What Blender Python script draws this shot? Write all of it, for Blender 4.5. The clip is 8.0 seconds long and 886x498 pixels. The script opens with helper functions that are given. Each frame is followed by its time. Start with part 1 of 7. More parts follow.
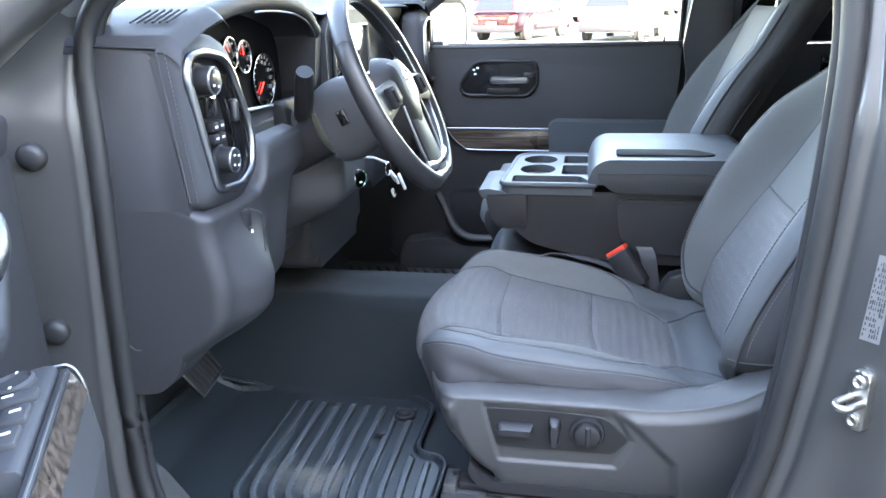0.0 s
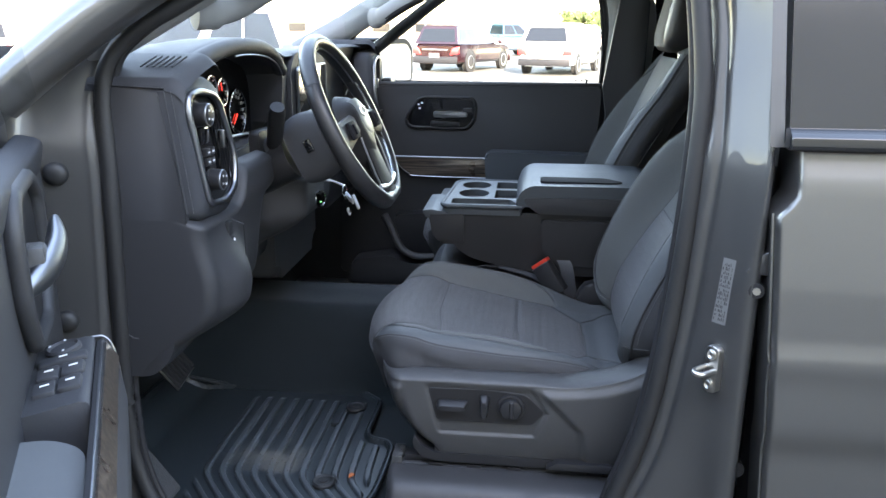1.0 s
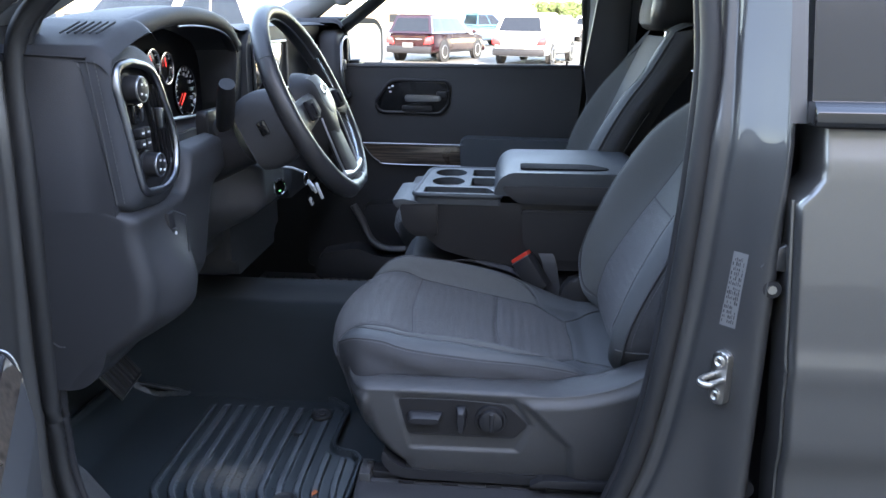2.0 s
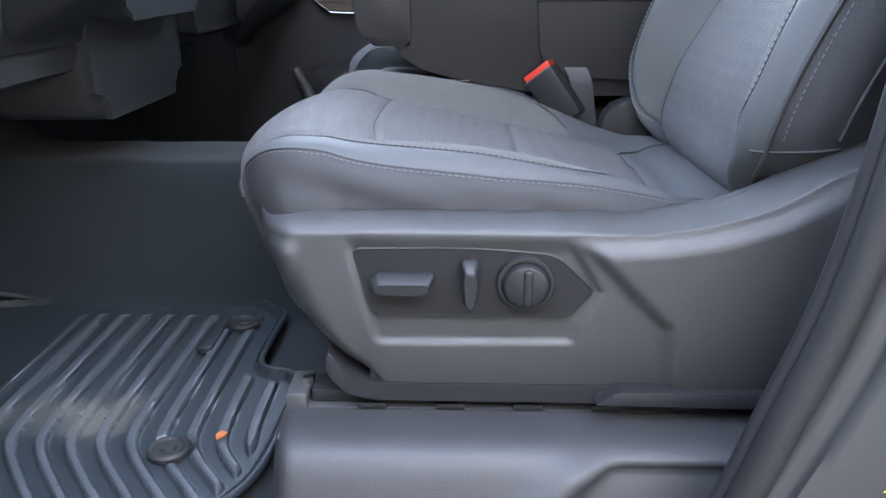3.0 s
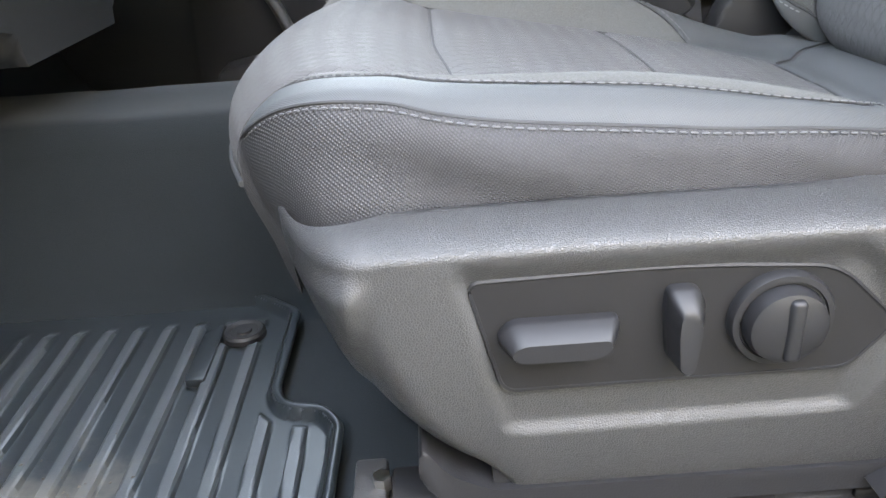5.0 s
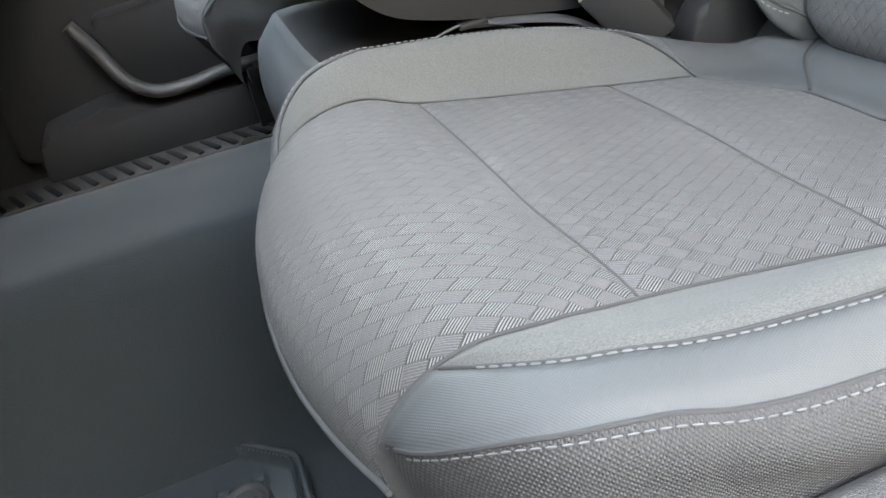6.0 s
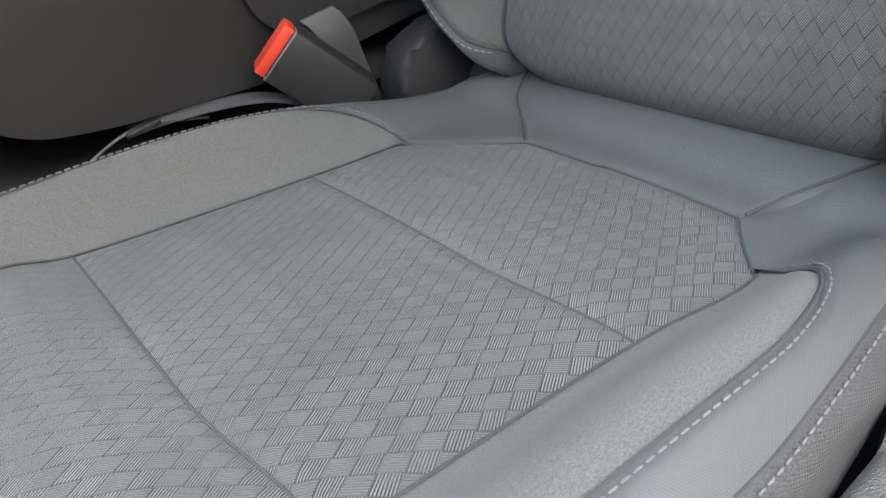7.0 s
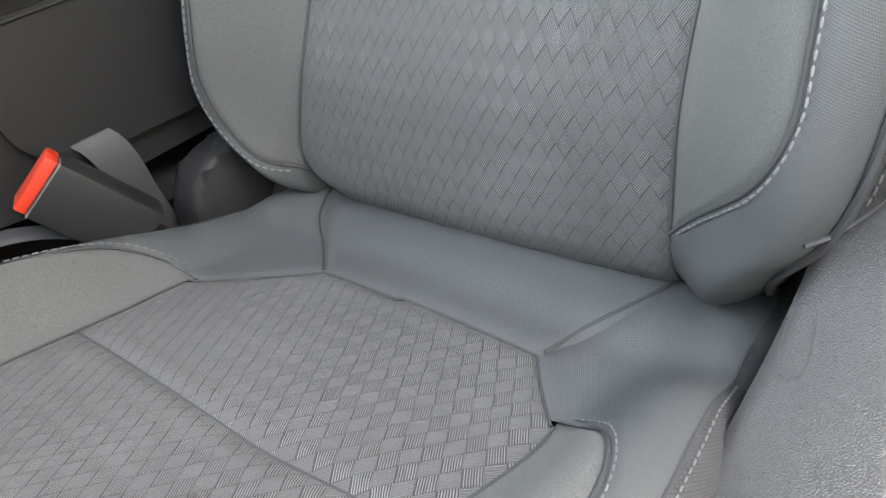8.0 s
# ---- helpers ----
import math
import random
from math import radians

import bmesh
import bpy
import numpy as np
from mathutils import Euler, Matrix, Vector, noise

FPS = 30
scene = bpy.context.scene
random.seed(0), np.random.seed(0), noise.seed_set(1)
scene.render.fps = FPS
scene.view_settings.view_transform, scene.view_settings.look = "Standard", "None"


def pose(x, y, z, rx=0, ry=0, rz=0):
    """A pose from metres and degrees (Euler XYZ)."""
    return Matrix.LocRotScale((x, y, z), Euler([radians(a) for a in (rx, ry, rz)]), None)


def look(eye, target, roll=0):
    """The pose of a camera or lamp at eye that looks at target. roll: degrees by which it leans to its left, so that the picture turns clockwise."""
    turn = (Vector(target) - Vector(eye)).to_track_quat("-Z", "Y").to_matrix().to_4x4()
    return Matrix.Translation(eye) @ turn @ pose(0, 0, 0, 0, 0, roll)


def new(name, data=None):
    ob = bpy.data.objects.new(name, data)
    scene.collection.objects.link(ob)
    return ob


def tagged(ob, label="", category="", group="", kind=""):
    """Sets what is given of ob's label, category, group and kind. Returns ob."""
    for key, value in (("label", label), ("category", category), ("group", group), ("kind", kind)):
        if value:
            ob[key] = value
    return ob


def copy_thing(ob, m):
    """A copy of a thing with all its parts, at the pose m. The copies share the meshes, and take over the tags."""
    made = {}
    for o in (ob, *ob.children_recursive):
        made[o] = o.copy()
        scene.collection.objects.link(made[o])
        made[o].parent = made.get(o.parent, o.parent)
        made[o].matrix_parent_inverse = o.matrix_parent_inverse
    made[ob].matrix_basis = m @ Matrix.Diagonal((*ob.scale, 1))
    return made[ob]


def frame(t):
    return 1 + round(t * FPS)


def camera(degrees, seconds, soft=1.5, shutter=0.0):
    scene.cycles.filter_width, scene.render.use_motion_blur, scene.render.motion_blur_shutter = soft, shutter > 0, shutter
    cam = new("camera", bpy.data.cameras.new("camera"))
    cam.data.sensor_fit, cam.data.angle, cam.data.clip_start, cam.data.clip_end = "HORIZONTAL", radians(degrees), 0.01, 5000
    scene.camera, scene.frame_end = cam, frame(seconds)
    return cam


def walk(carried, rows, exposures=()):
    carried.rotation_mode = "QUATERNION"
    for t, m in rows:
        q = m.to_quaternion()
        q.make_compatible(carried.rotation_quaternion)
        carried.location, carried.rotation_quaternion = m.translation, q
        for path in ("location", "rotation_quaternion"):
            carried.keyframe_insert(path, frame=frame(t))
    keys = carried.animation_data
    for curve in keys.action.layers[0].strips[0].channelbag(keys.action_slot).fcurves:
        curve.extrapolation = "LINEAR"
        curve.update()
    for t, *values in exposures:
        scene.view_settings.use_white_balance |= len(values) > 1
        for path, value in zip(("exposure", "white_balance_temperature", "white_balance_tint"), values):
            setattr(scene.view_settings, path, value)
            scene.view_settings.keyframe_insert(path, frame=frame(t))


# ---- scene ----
cam = camera(59.5, 8.0)
PATH = [
    (0, (0.237, -0.049, 1.569), (-0.122, 1.818, 0.95), -1.4),
    (0.5, (0.258, -0.265, 1.612), (-0.012, 1.631, 1.037), -0.3),
    (1, (0.268, -0.313, 1.614), (0.056, 1.598, 1.061), 0.4),
    (1.2, (0.277, -0.316, 1.612), (0.074, 1.597, 1.065), 0.5),
    (2.3, (0.242, 0.012, 1.511), (0.125, 1.91, 0.895), 0.2),
    (2.5, (0.229, 0.149, 1.417), (0.133, 2.034, 0.755), -0.2),
    (3, (0.194, 0.383, 1.18), (0.138, 2.262, 0.497), -0.1),
    (3.5, (0.169, 0.592, 1.115), (0.149, 2.439, 0.346), 0.1),
    (4, (0.163, 0.686, 1.112), (0.155, 2.515, 0.302), 0.2),
    (4.2, (0.16, 0.691, 1.109), (0.161, 2.513, 0.285), 0.2),
    (5.3, (0.016, 0.752, 1.142), (0.084, 2.532, 0.232), -6.7),
    (5.5, (-0.028, 0.795, 1.17), (0.116, 2.552, 0.226), -8.5),
    (6, (-0.064, 0.938, 1.235), (0.352, 2.571, 0.159), -11.4),
    (6.5, (-0.008, 1.009, 1.253), (0.64, 2.5, 0.088), -12.6),
    (7, (0.065, 1.01, 1.238), (0.877, 2.428, 0.084), -15.9),
    (7.5, (0.118, 1.012, 1.23), (1.095, 2.334, 0.091), -15.0),
    (7.8, (0.139, 1.017, 1.238), (1.208, 2.279, 0.113), -13.7),
    (8, (0.147, 1.021, 1.247), (1.28, 2.251, 0.15), -12.7),
]
# the camera's own gain and white balance along the way
GAIN = [(0, 5.65, 8100, 17), (0.5, 4.9, 8300, 16), (1.0, 4.55, 8500, 17), (1.2, 4.5, 8500, 17), (2.3, 4.3, 7500, 20), (2.5, 4.3, 7500, 20), (3.0, 5.55, 9000, 20), (3.5, 5.95, 10300, 20), (4.2, 6.0, 10900, 20), (5.5, 6.0, 12000, 16), (6.0, 6.05, 12500, 15), (7.0, 5.65, 12500, 16), (8.0, 5.85, 13500, 17)]
walk(cam, [(t, look(eye, target, roll)) for t, eye, target, roll in PATH], GAIN)

# ---- light ----
world = bpy.data.worlds.new("sky")
scene.world = world
world.use_nodes = True
_wn = world.node_tree
_wn.nodes.clear()
_sky = _wn.nodes.new("ShaderNodeTexSky")
_sky.sky_type = "NISHITA"
_sky.sun_disc = False
SUN_EL, SUN_AZ = 24.0, 165.0          # height; bearing from +y towards +x
_sky.sun_elevation = radians(SUN_EL)
_sky.sun_rotation = radians(SUN_AZ)
_sky.dust_density = 0.4
_bg = _wn.nodes.new("ShaderNodeBackground")
_bg.inputs["Strength"].default_value = 0.15
_wo = _wn.nodes.new("ShaderNodeOutputWorld")
_wn.links.new(_sky.outputs[0], _bg.inputs[0])
_wn.links.new(_bg.outputs[0], _wo.inputs[0])
_sun = bpy.data.lights.new("sun", "SUN")
_sun.energy, _sun.angle, _sun.color = 2.0, radians(0.6), (1.0, 0.98, 0.95)
sun = new("sun", _sun)
_a, _e = radians(SUN_AZ), radians(SUN_EL)
sun.matrix_world = look((0, 0, 30), (-math.sin(_a) * math.cos(_e) * 10, -math.cos(_a) * math.cos(_e) * 10, 30 - math.sin(_e) * 10))


# ---- materials ----
def material(name, color, rough=0.5, metal=0.0, var=0.15, scale=6.0, bump=0.0, bscale=400.0, coat=0.0, spec=0.5, grain=0.08, sheen=0.0, extra=None):
    """A surface with variation at two scales (broad stains, fine grain) and fine relief."""
    m = bpy.data.materials.new(name)
    m.use_nodes = True
    n, l = m.node_tree.nodes, m.node_tree.links
    b = n["Principled BSDF"]
    b.inputs["Roughness"].default_value, b.inputs["Metallic"].default_value = rough, metal
    b.inputs["Specular IOR Level"].default_value = spec
    if coat:
        b.inputs["Coat Weight"].default_value, b.inputs["Coat Roughness"].default_value = coat, 0.04
    if sheen:
        b.inputs["Sheen Weight"].default_value, b.inputs["Sheen Roughness"].default_value = sheen, 0.6
    co = n.new("ShaderNodeTexCoord")
    t1 = n.new("ShaderNodeTexNoise"); t1.inputs["Scale"].default_value = scale; t1.inputs["Detail"].default_value = 5
    t2 = n.new("ShaderNodeTexNoise"); t2.inputs["Scale"].default_value = bscale; t2.inputs["Detail"].default_value = 2
    l.new(co.outputs["Object"], t1.inputs["Vector"]); l.new(co.outputs["Object"], t2.inputs["Vector"])
    mix = n.new("ShaderNodeMath"); mix.operation = "MULTIPLY_ADD"
    mix.inputs[1].default_value = var; mix.inputs[2].default_value = 1 - var / 2 - grain / 2
    l.new(t1.outputs["Fac"], mix.inputs[0])
    mix2 = n.new("ShaderNodeMath"); mix2.operation = "MULTIPLY_ADD"; mix2.inputs[1].default_value = grain
    l.new(t2.outputs["Fac"], mix2.inputs[0]); l.new(mix.outputs[0], mix2.inputs[2])
    col = n.new("ShaderNodeVectorMath"); col.operation = "SCALE"; col.inputs[0].default_value = color[:3]
    l.new(mix2.outputs[0], col.inputs["Scale"]); l.new(col.outputs[0], b.inputs["Base Color"])
    rr = n.new("ShaderNodeMath"); rr.operation = "MULTIPLY_ADD"; rr.inputs[1].default_value = 0.16; rr.inputs[2].default_value = max(0.02, rough - 0.08)
    l.new(t1.outputs["Fac"], rr.inputs[0]); l.new(rr.outputs[0], b.inputs["Roughness"])
    if bump:
        bp = n.new("ShaderNodeBump"); bp.inputs["Strength"].default_value = bump; bp.inputs["Distance"].default_value = 0.0006
        l.new(t2.outputs["Fac"], bp.inputs["Height"]); l.new(bp.outputs[0], b.inputs["Normal"])
    if extra:
        extra(m, n, l, b, col)
    return m


def leather_grain(scale, strength):
    def f(m, n, l, b, col):
        co = n.new("ShaderNodeTexCoord")
        v = n.new("ShaderNodeTexVoronoi"); v.feature = "DISTANCE_TO_EDGE"; v.inputs["Scale"].default_value = scale
        nz = n.new("ShaderNodeTexNoise"); nz.inputs["Scale"].default_value = 30
        l.new(co.outputs["Object"], v.inputs["Vector"]); l.new(co.outputs["Object"], nz.inputs["Vector"])
        pw = n.new("ShaderNodeMath"); pw.operation = "MINIMUM"; pw.inputs[1].default_value = 0.18
        l.new(v.outputs["Distance"], pw.inputs[0])
        ad = n.new("ShaderNodeMath"); ad.operation = "MULTIPLY_ADD"; ad.inputs[1].default_value = 0.6
        l.new(nz.outputs["Fac"], ad.inputs[0]); l.new(pw.outputs[0], ad.inputs[2])
        bp = n.new("ShaderNodeBump"); bp.inputs["Strength"].default_value = strength; bp.inputs["Distance"].default_value = 0.0016
        l.new(ad.outputs[0], bp.inputs["Height"]); l.new(bp.outputs[0], b.inputs["Normal"])
    return f


def knit(pitch, strength, contrast=0.25):
    """Fine crossed ribs of a knitted cloth, in the panel's own metres."""
    def f(m, n, l, b, col):
        uv = n.new("ShaderNodeUVMap")
        waves = []
        for ang in (32.0, -58.0):
            mp = n.new("ShaderNodeMapping"); mp.inputs["Rotation"].default_value[2] = radians(ang)
            l.new(uv.outputs[0], mp.inputs["Vector"])
            w = n.new("ShaderNodeTexWave"); w.inputs["Scale"].default_value = 0.314 / pitch
            l.new(mp.outputs[0], w.inputs["Vector"])
            waves.append(w)
        pr = n.new("ShaderNodeMath"); pr.operation = "MULTIPLY"
        l.new(waves[0].outputs["Fac"], pr.inputs[0]); l.new(waves[1].outputs["Fac"], pr.inputs[1])
        k = n.new("ShaderNodeMath"); k.operation = "MULTIPLY_ADD"; k.inputs[1].default_value = 2 * contrast; k.inputs[2].default_value = 1 - contrast * 0.5
        l.new(pr.outputs[0], k.inputs[0])
        s2 = n.new("ShaderNodeVectorMath"); s2.operation = "SCALE"
        l.new(col.outputs[0], s2.inputs[0]); l.new(k.outputs[0], s2.inputs["Scale"]); l.new(s2.outputs[0], b.inputs["Base Color"])
        bp = n.new("ShaderNodeBump"); bp.inputs["Strength"].default_value = strength; bp.inputs["Distance"].default_value = 0.0008
        l.new(pr.outputs[0], bp.inputs["Height"]); l.new(bp.outputs[0], b.inputs["Normal"])
    return f


def diamond_weave(m, n, l, b, col):
    """Small diamonds, every other one ribbed, in the panel's own metres."""
    def math_(op, a, c=None, d=None):
        k = n.new("ShaderNodeMath"); k.operation = op
        for i, x in enumerate((a, c, d)):
            if x is None:
                continue
            if isinstance(x, (int, float)):
                k.inputs[i].default_value = x
            else:
                l.new(x, k.inputs[i])
        return k.outputs[0]
    uv = n.new("ShaderNodeUVMap")
    wob = n.new("ShaderNodeTexNoise"); wob.inputs["Scale"].default_value = 25; wob.inputs["Detail"].default_value = 1
    l.new(uv.outputs[0], wob.inputs["Vector"])
    sp = n.new("ShaderNodeSeparateXYZ"); l.new(uv.outputs[0], sp.inputs[0])
    ww = math_("MULTIPLY_ADD", wob.outputs["Fac"], 0.16, -0.08)
    p = math_("ADD", math_("MULTIPLY", sp.outputs[0], 1 / 0.0122), ww)
    q = math_("MULTIPLY", sp.outputs[1], 1 / 0.0182)
    a, c = math_("ADD", p, q), math_("SUBTRACT", p, q)
    fa, fc = math_("FLOOR", a), math_("FLOOR", c)
    par = math_("FLOORED_MODULO", math_("ADD", fa, fc), 2.0)
    other = math_("SUBTRACT", 1.0, par)
    rib_a = math_("MULTIPLY_ADD", math_("SINE", math_("MULTIPLY", a, 2 * math.pi * 8.0)), 0.5, 0.5)
    rib_c = math_("MULTIPLY_ADD", math_("SINE", math_("MULTIPLY", c, 2 * math.pi * 8.0)), 0.5, 0.5)
    rib_c = math_("MINIMUM", math_("MAXIMUM", math_("MULTIPLY_ADD", rib_c, 1.9, -0.45), 0.0), 1.0)
    hgt = math_("ADD", math_("MULTIPLY", par, rib_c), math_("MULTIPLY", other, math_("MULTIPLY_ADD", rib_a, 0.34, 0.26)))
    edge = math_("MINIMUM", math_("SUBTRACT", a, fa), math_("SUBTRACT", c, fc))
    line = math_("MINIMUM", math_("MULTIPLY_ADD", edge, 7.0, 0.55), 1.0)
    hgt = math_("MULTIPLY", hgt, line)
    wear = n.new("ShaderNodeTexNoise"); wear.inputs["Scale"].default_value = 13; wear.inputs["Detail"].default_value = 5
    l.new(uv.outputs[0], wear.inputs["Vector"])
    yarn = n.new("ShaderNodeTexNoise"); yarn.inputs["Scale"].default_value = 900; yarn.inputs["Detail"].default_value = 2
    l.new(uv.outputs[0], yarn.inputs["Vector"])
    amp = math_("MINIMUM", math_("MAXIMUM", math_("MULTIPLY_ADD", wear.outputs["Fac"], 2.6, -0.45), 0.45), 1.1)
    # colour darkened between ribs and on the fainter diamonds, for the ribs' own shade
    dk = math_("MULTIPLY_ADD", math_("MULTIPLY", math_("SUBTRACT", hgt, 0.42), amp), 2.5, 1.0)
    dk = math_("MULTIPLY", dk, line)
    dk = math_("MAXIMUM", math_("MULTIPLY", dk, math_("MULTIPLY_ADD", yarn.outputs["Fac"], 0.7, 0.65)), 0.12)
    s2 = n.new("ShaderNodeVectorMath"); s2.operation = "SCALE"
    l.new(col.outputs[0], s2.inputs[0]); l.new(dk, s2.inputs["Scale"]); l.new(s2.outputs[0], b.inputs["Base Color"])
    bp = n.new("ShaderNodeBump"); bp.inputs["Strength"].default_value = 0.8; bp.inputs["Distance"].default_value = 0.0012
    l.new(hgt, bp.inputs["Height"]); l.new(bp.outputs[0], b.inputs["Normal"])


def melange(m, n, l, b, col):
    """Heathered cloth: two greys flecked together."""
    co = n.new("ShaderNodeTexCoord")
    mp = n.new("ShaderNodeMapping"); mp.inputs["Scale"].default_value = (1.0, 2.2, 2.2)
    l.new(co.outputs["Object"], mp.inputs["Vector"])
    t = n.new("ShaderNodeTexNoise"); t.inputs["Scale"].default_value = 700; t.inputs["Detail"].default_value = 6; t.inputs["Roughness"].default_value = 0.8
    l.new(mp.outputs[0], t.inputs["Vector"])
    r = n.new("ShaderNodeMapRange"); r.inputs["From Min"].default_value = 0.3; r.inputs["From Max"].default_value = 0.7
    r.inputs["To Min"].default_value = 0.45; r.inputs["To Max"].default_value = 1.6
    l.new(t.outputs["Fac"], r.inputs["Value"])
    s2 = n.new("ShaderNodeVectorMath"); s2.operation = "SCALE"
    l.new(col.outputs[0], s2.inputs[0]); l.new(r.outputs[0], s2.inputs["Scale"]); l.new(s2.outputs[0], b.inputs["Base Color"])
    bp = n.new("ShaderNodeBump"); bp.inputs["Strength"].default_value = 0.35; bp.inputs["Distance"].default_value = 0.0005
    l.new(t.outputs["Fac"], bp.inputs["Height"]); l.new(bp.outputs[0], b.inputs["Normal"])


def dusty(m, n, l, b, col):
    """Pale dried mud scuffed onto dark rubber."""
    co = n.new("ShaderNodeTexCoord")
    t = n.new("ShaderNodeTexNoise"); t.inputs["Scale"].default_value = 7; t.inputs["Detail"].default_value = 9; t.inputs["Roughness"].default_value = 0.72
    l.new(co.outputs["Object"], t.inputs["Vector"])
    d = n.new("ShaderNodeVectorMath"); d.operation = "DISTANCE"; d.inputs[1].default_value = (-0.31, 1.25, 0.63)
    l.new(co.outputs["Object"], d.inputs[0])
    near = n.new("ShaderNodeMapRange"); near.inputs["From Min"].default_value = 0.03; near.inputs["From Max"].default_value = 0.16
    near.inputs["To Min"].default_value = 0.2; near.inputs["To Max"].default_value = 0.0
    l.new(d.outputs["Value"], near.inputs["Value"])
    ad = n.new("ShaderNodeMath"); ad.operation = "ADD"; l.new(t.outputs["Fac"], ad.inputs[0]); l.new(near.outputs[0], ad.inputs[1])
    r = n.new("ShaderNodeMapRange"); r.inputs["From Min"].default_value = 0.62; r.inputs["From Max"].default_value = 0.82
    r.inputs["To Max"].default_value = 0.8
    l.new(ad.outputs[0], r.inputs["Value"])
    mx = n.new("ShaderNodeMix"); mx.data_type = "RGBA"; mx.inputs["B"].default_value = (0.13, 0.12, 0.105, 1)
    l.new(r.outputs[0], mx.inputs["Factor"]); l.new(col.outputs[0], mx.inputs["A"]); l.new(mx.outputs["Result"], b.inputs["Base Color"])
    rg = n.new("ShaderNodeMapRange"); rg.inputs["To Min"].default_value = 0.33; rg.inputs["To Max"].default_value = 0.8
    l.new(r.outputs[0], rg.inputs["Value"]); l.new(rg.outputs[0], b.inputs["Roughness"])


def woodgrain(m, n, l, b, col):
    co = n.new("ShaderNodeTexCoord")
    mp = n.new("ShaderNodeMapping"); mp.inputs["Scale"].default_value = (3.0, 40.0, 60.0)
    l.new(co.outputs["Object"], mp.inputs["Vector"])
    t = n.new("ShaderNodeTexNoise"); t.inputs["Scale"].default_value = 3; t.inputs["Detail"].default_value = 6
    l.new(mp.outputs[0], t.inputs["Vector"])
    r = n.new("ShaderNodeValToRGB")
    r.color_ramp.elements[0].color, r.color_ramp.elements[0].position = (0.016, 0.012, 0.010, 1), 0.35
    r.color_ramp.elements[1].color, r.color_ramp.elements[1].position = (0.11, 0.082, 0.064, 1), 0.7
    l.new(t.outputs["Fac"], r.inputs[0]); l.new(r.outputs[0], b.inputs["Base Color"])


def glass_material(name, color, rough=0.0):
    m = bpy.data.materials.new(name)
    m.use_nodes = True
    n, l = m.node_tree.nodes, m.node_tree.links
    n.clear()
    out = n.new("ShaderNodeOutputMaterial"); tr = n.new("ShaderNodeBsdfTransparent"); gl = n.new("ShaderNodeBsdfGlossy")
    tr.inputs[0].default_value = (*color, 1); gl.inputs["Roughness"].default_value = 0.01
    fr = n.new("ShaderNodeFresnel"); fr.inputs[0].default_value = 1.5
    mx = n.new("ShaderNodeMixShader")
    l.new(fr.outputs[0], mx.inputs[0]); l.new(tr.outputs[0], mx.inputs[1]); l.new(gl.outputs[0], mx.inputs[2]); l.new(mx.outputs[0], out.inputs[0])
    return m


def glow_material(name, color, strength):
    m = material(name, color, 0.4)
    b = m.node_tree.nodes["Principled BSDF"]
    b.inputs["Emission Color"].default_value = (*color, 1)
    b.inputs["Emission Strength"].default_value = strength
    return m


M_PAINT = material("grey_paint", (0.13, 0.127, 0.124), 0.32, 0.75, 0.06, 3, 0, 900, coat=1.0, grain=0.12)
M_JAMB = material("grey_jamb_paint", (0.068, 0.068, 0.069), 0.42, 0.55, 0.12, 5, 0.05, 900, coat=0.5, grain=0.1)
M_DASH = material("soft_black_plastic", (0.027, 0.0277, 0.0308), 0.52, 0, 0.2, 5, 0.5, 900, spec=0.38)
M_DASHTOP = material("black_dash_skin", (0.034, 0.036, 0.041), 0.62, 0, 0.14, 6, spec=0.22, extra=leather_grain(700, 0.35))
M_RIM = material("worn_black_leather", (0.018, 0.018, 0.020), 0.36, 0, 0.2, 14, spec=0.5, extra=leather_grain(800, 0.25))
M_VAL = material("grained_grey_plastic", (0.050, 0.050, 0.0515), 0.33, 0, 0.16, 7, extra=leather_grain(640, 0.58))
M_SILL = material("scuffed_grey_plastic", (0.034, 0.0335, 0.0355), 0.5, 0, 0.3, 9, extra=leather_grain(520, 0.35))
M_BLACK = material("black_plastic", (0.019, 0.019, 0.021), 0.45, 0, 0.15, 8, 0.2, 700, spec=0.24)
M_UNDER = material("dark_dash_plastic", (0.042, 0.043, 0.047), 0.6, 0, 0.2, 6, 0.3, 700, spec=0.3)
M_SWITCH = material("dark_switch_plastic", (0.018, 0.018, 0.020), 0.40, 0, 0.05, 20, 0.1, 1500, spec=0.32)
M_PLATE = material("matt_black_plate", (0.017, 0.0165, 0.0175), 0.50, 0, 0.1, 20, 0.15, 1500, spec=0.22)
M_BOARD = material("matt_dial_board", (0.012, 0.012, 0.014), 0.85, 0, 0.1, 9, spec=0.08)
M_GLOSS = material("gloss_black", (0.008, 0.008, 0.009), 0.1, 0, 0.05, 8, 0, 500, coat=0.6)
M_RUBBER = material("black_rubber", (0.014, 0.014, 0.015), 0.55, 0, 0.2, 9, 0.3, 600)
M_MAT = material("floor_liner_rubber", (0.024, 0.031, 0.036), 0.36, 0, 0.2, 9, 0, 700, extra=dusty)
# paler than the sheet: rib sheen and scuffs are both put into the colour
M_MATRIB = material("scuffed_sheen_rib_rubber", (0.062, 0.072, 0.080), 0.38, 0, 0.45, 22, 0.2, 500, grain=0.25, extra=dusty)
M_CARPET = material("dark_carpet", (0.016, 0.022, 0.026), 0.95, 0, 0.35, 9, 0.9, 900, spec=0.1, grain=0.5, sheen=0.08)
M_LEATHER = material("grey_seat_vinyl", (0.064, 0.069, 0.073), 0.56, 0, 0.14, 9, spec=0.32, extra=knit(0.0012, 0.3, 0.08))
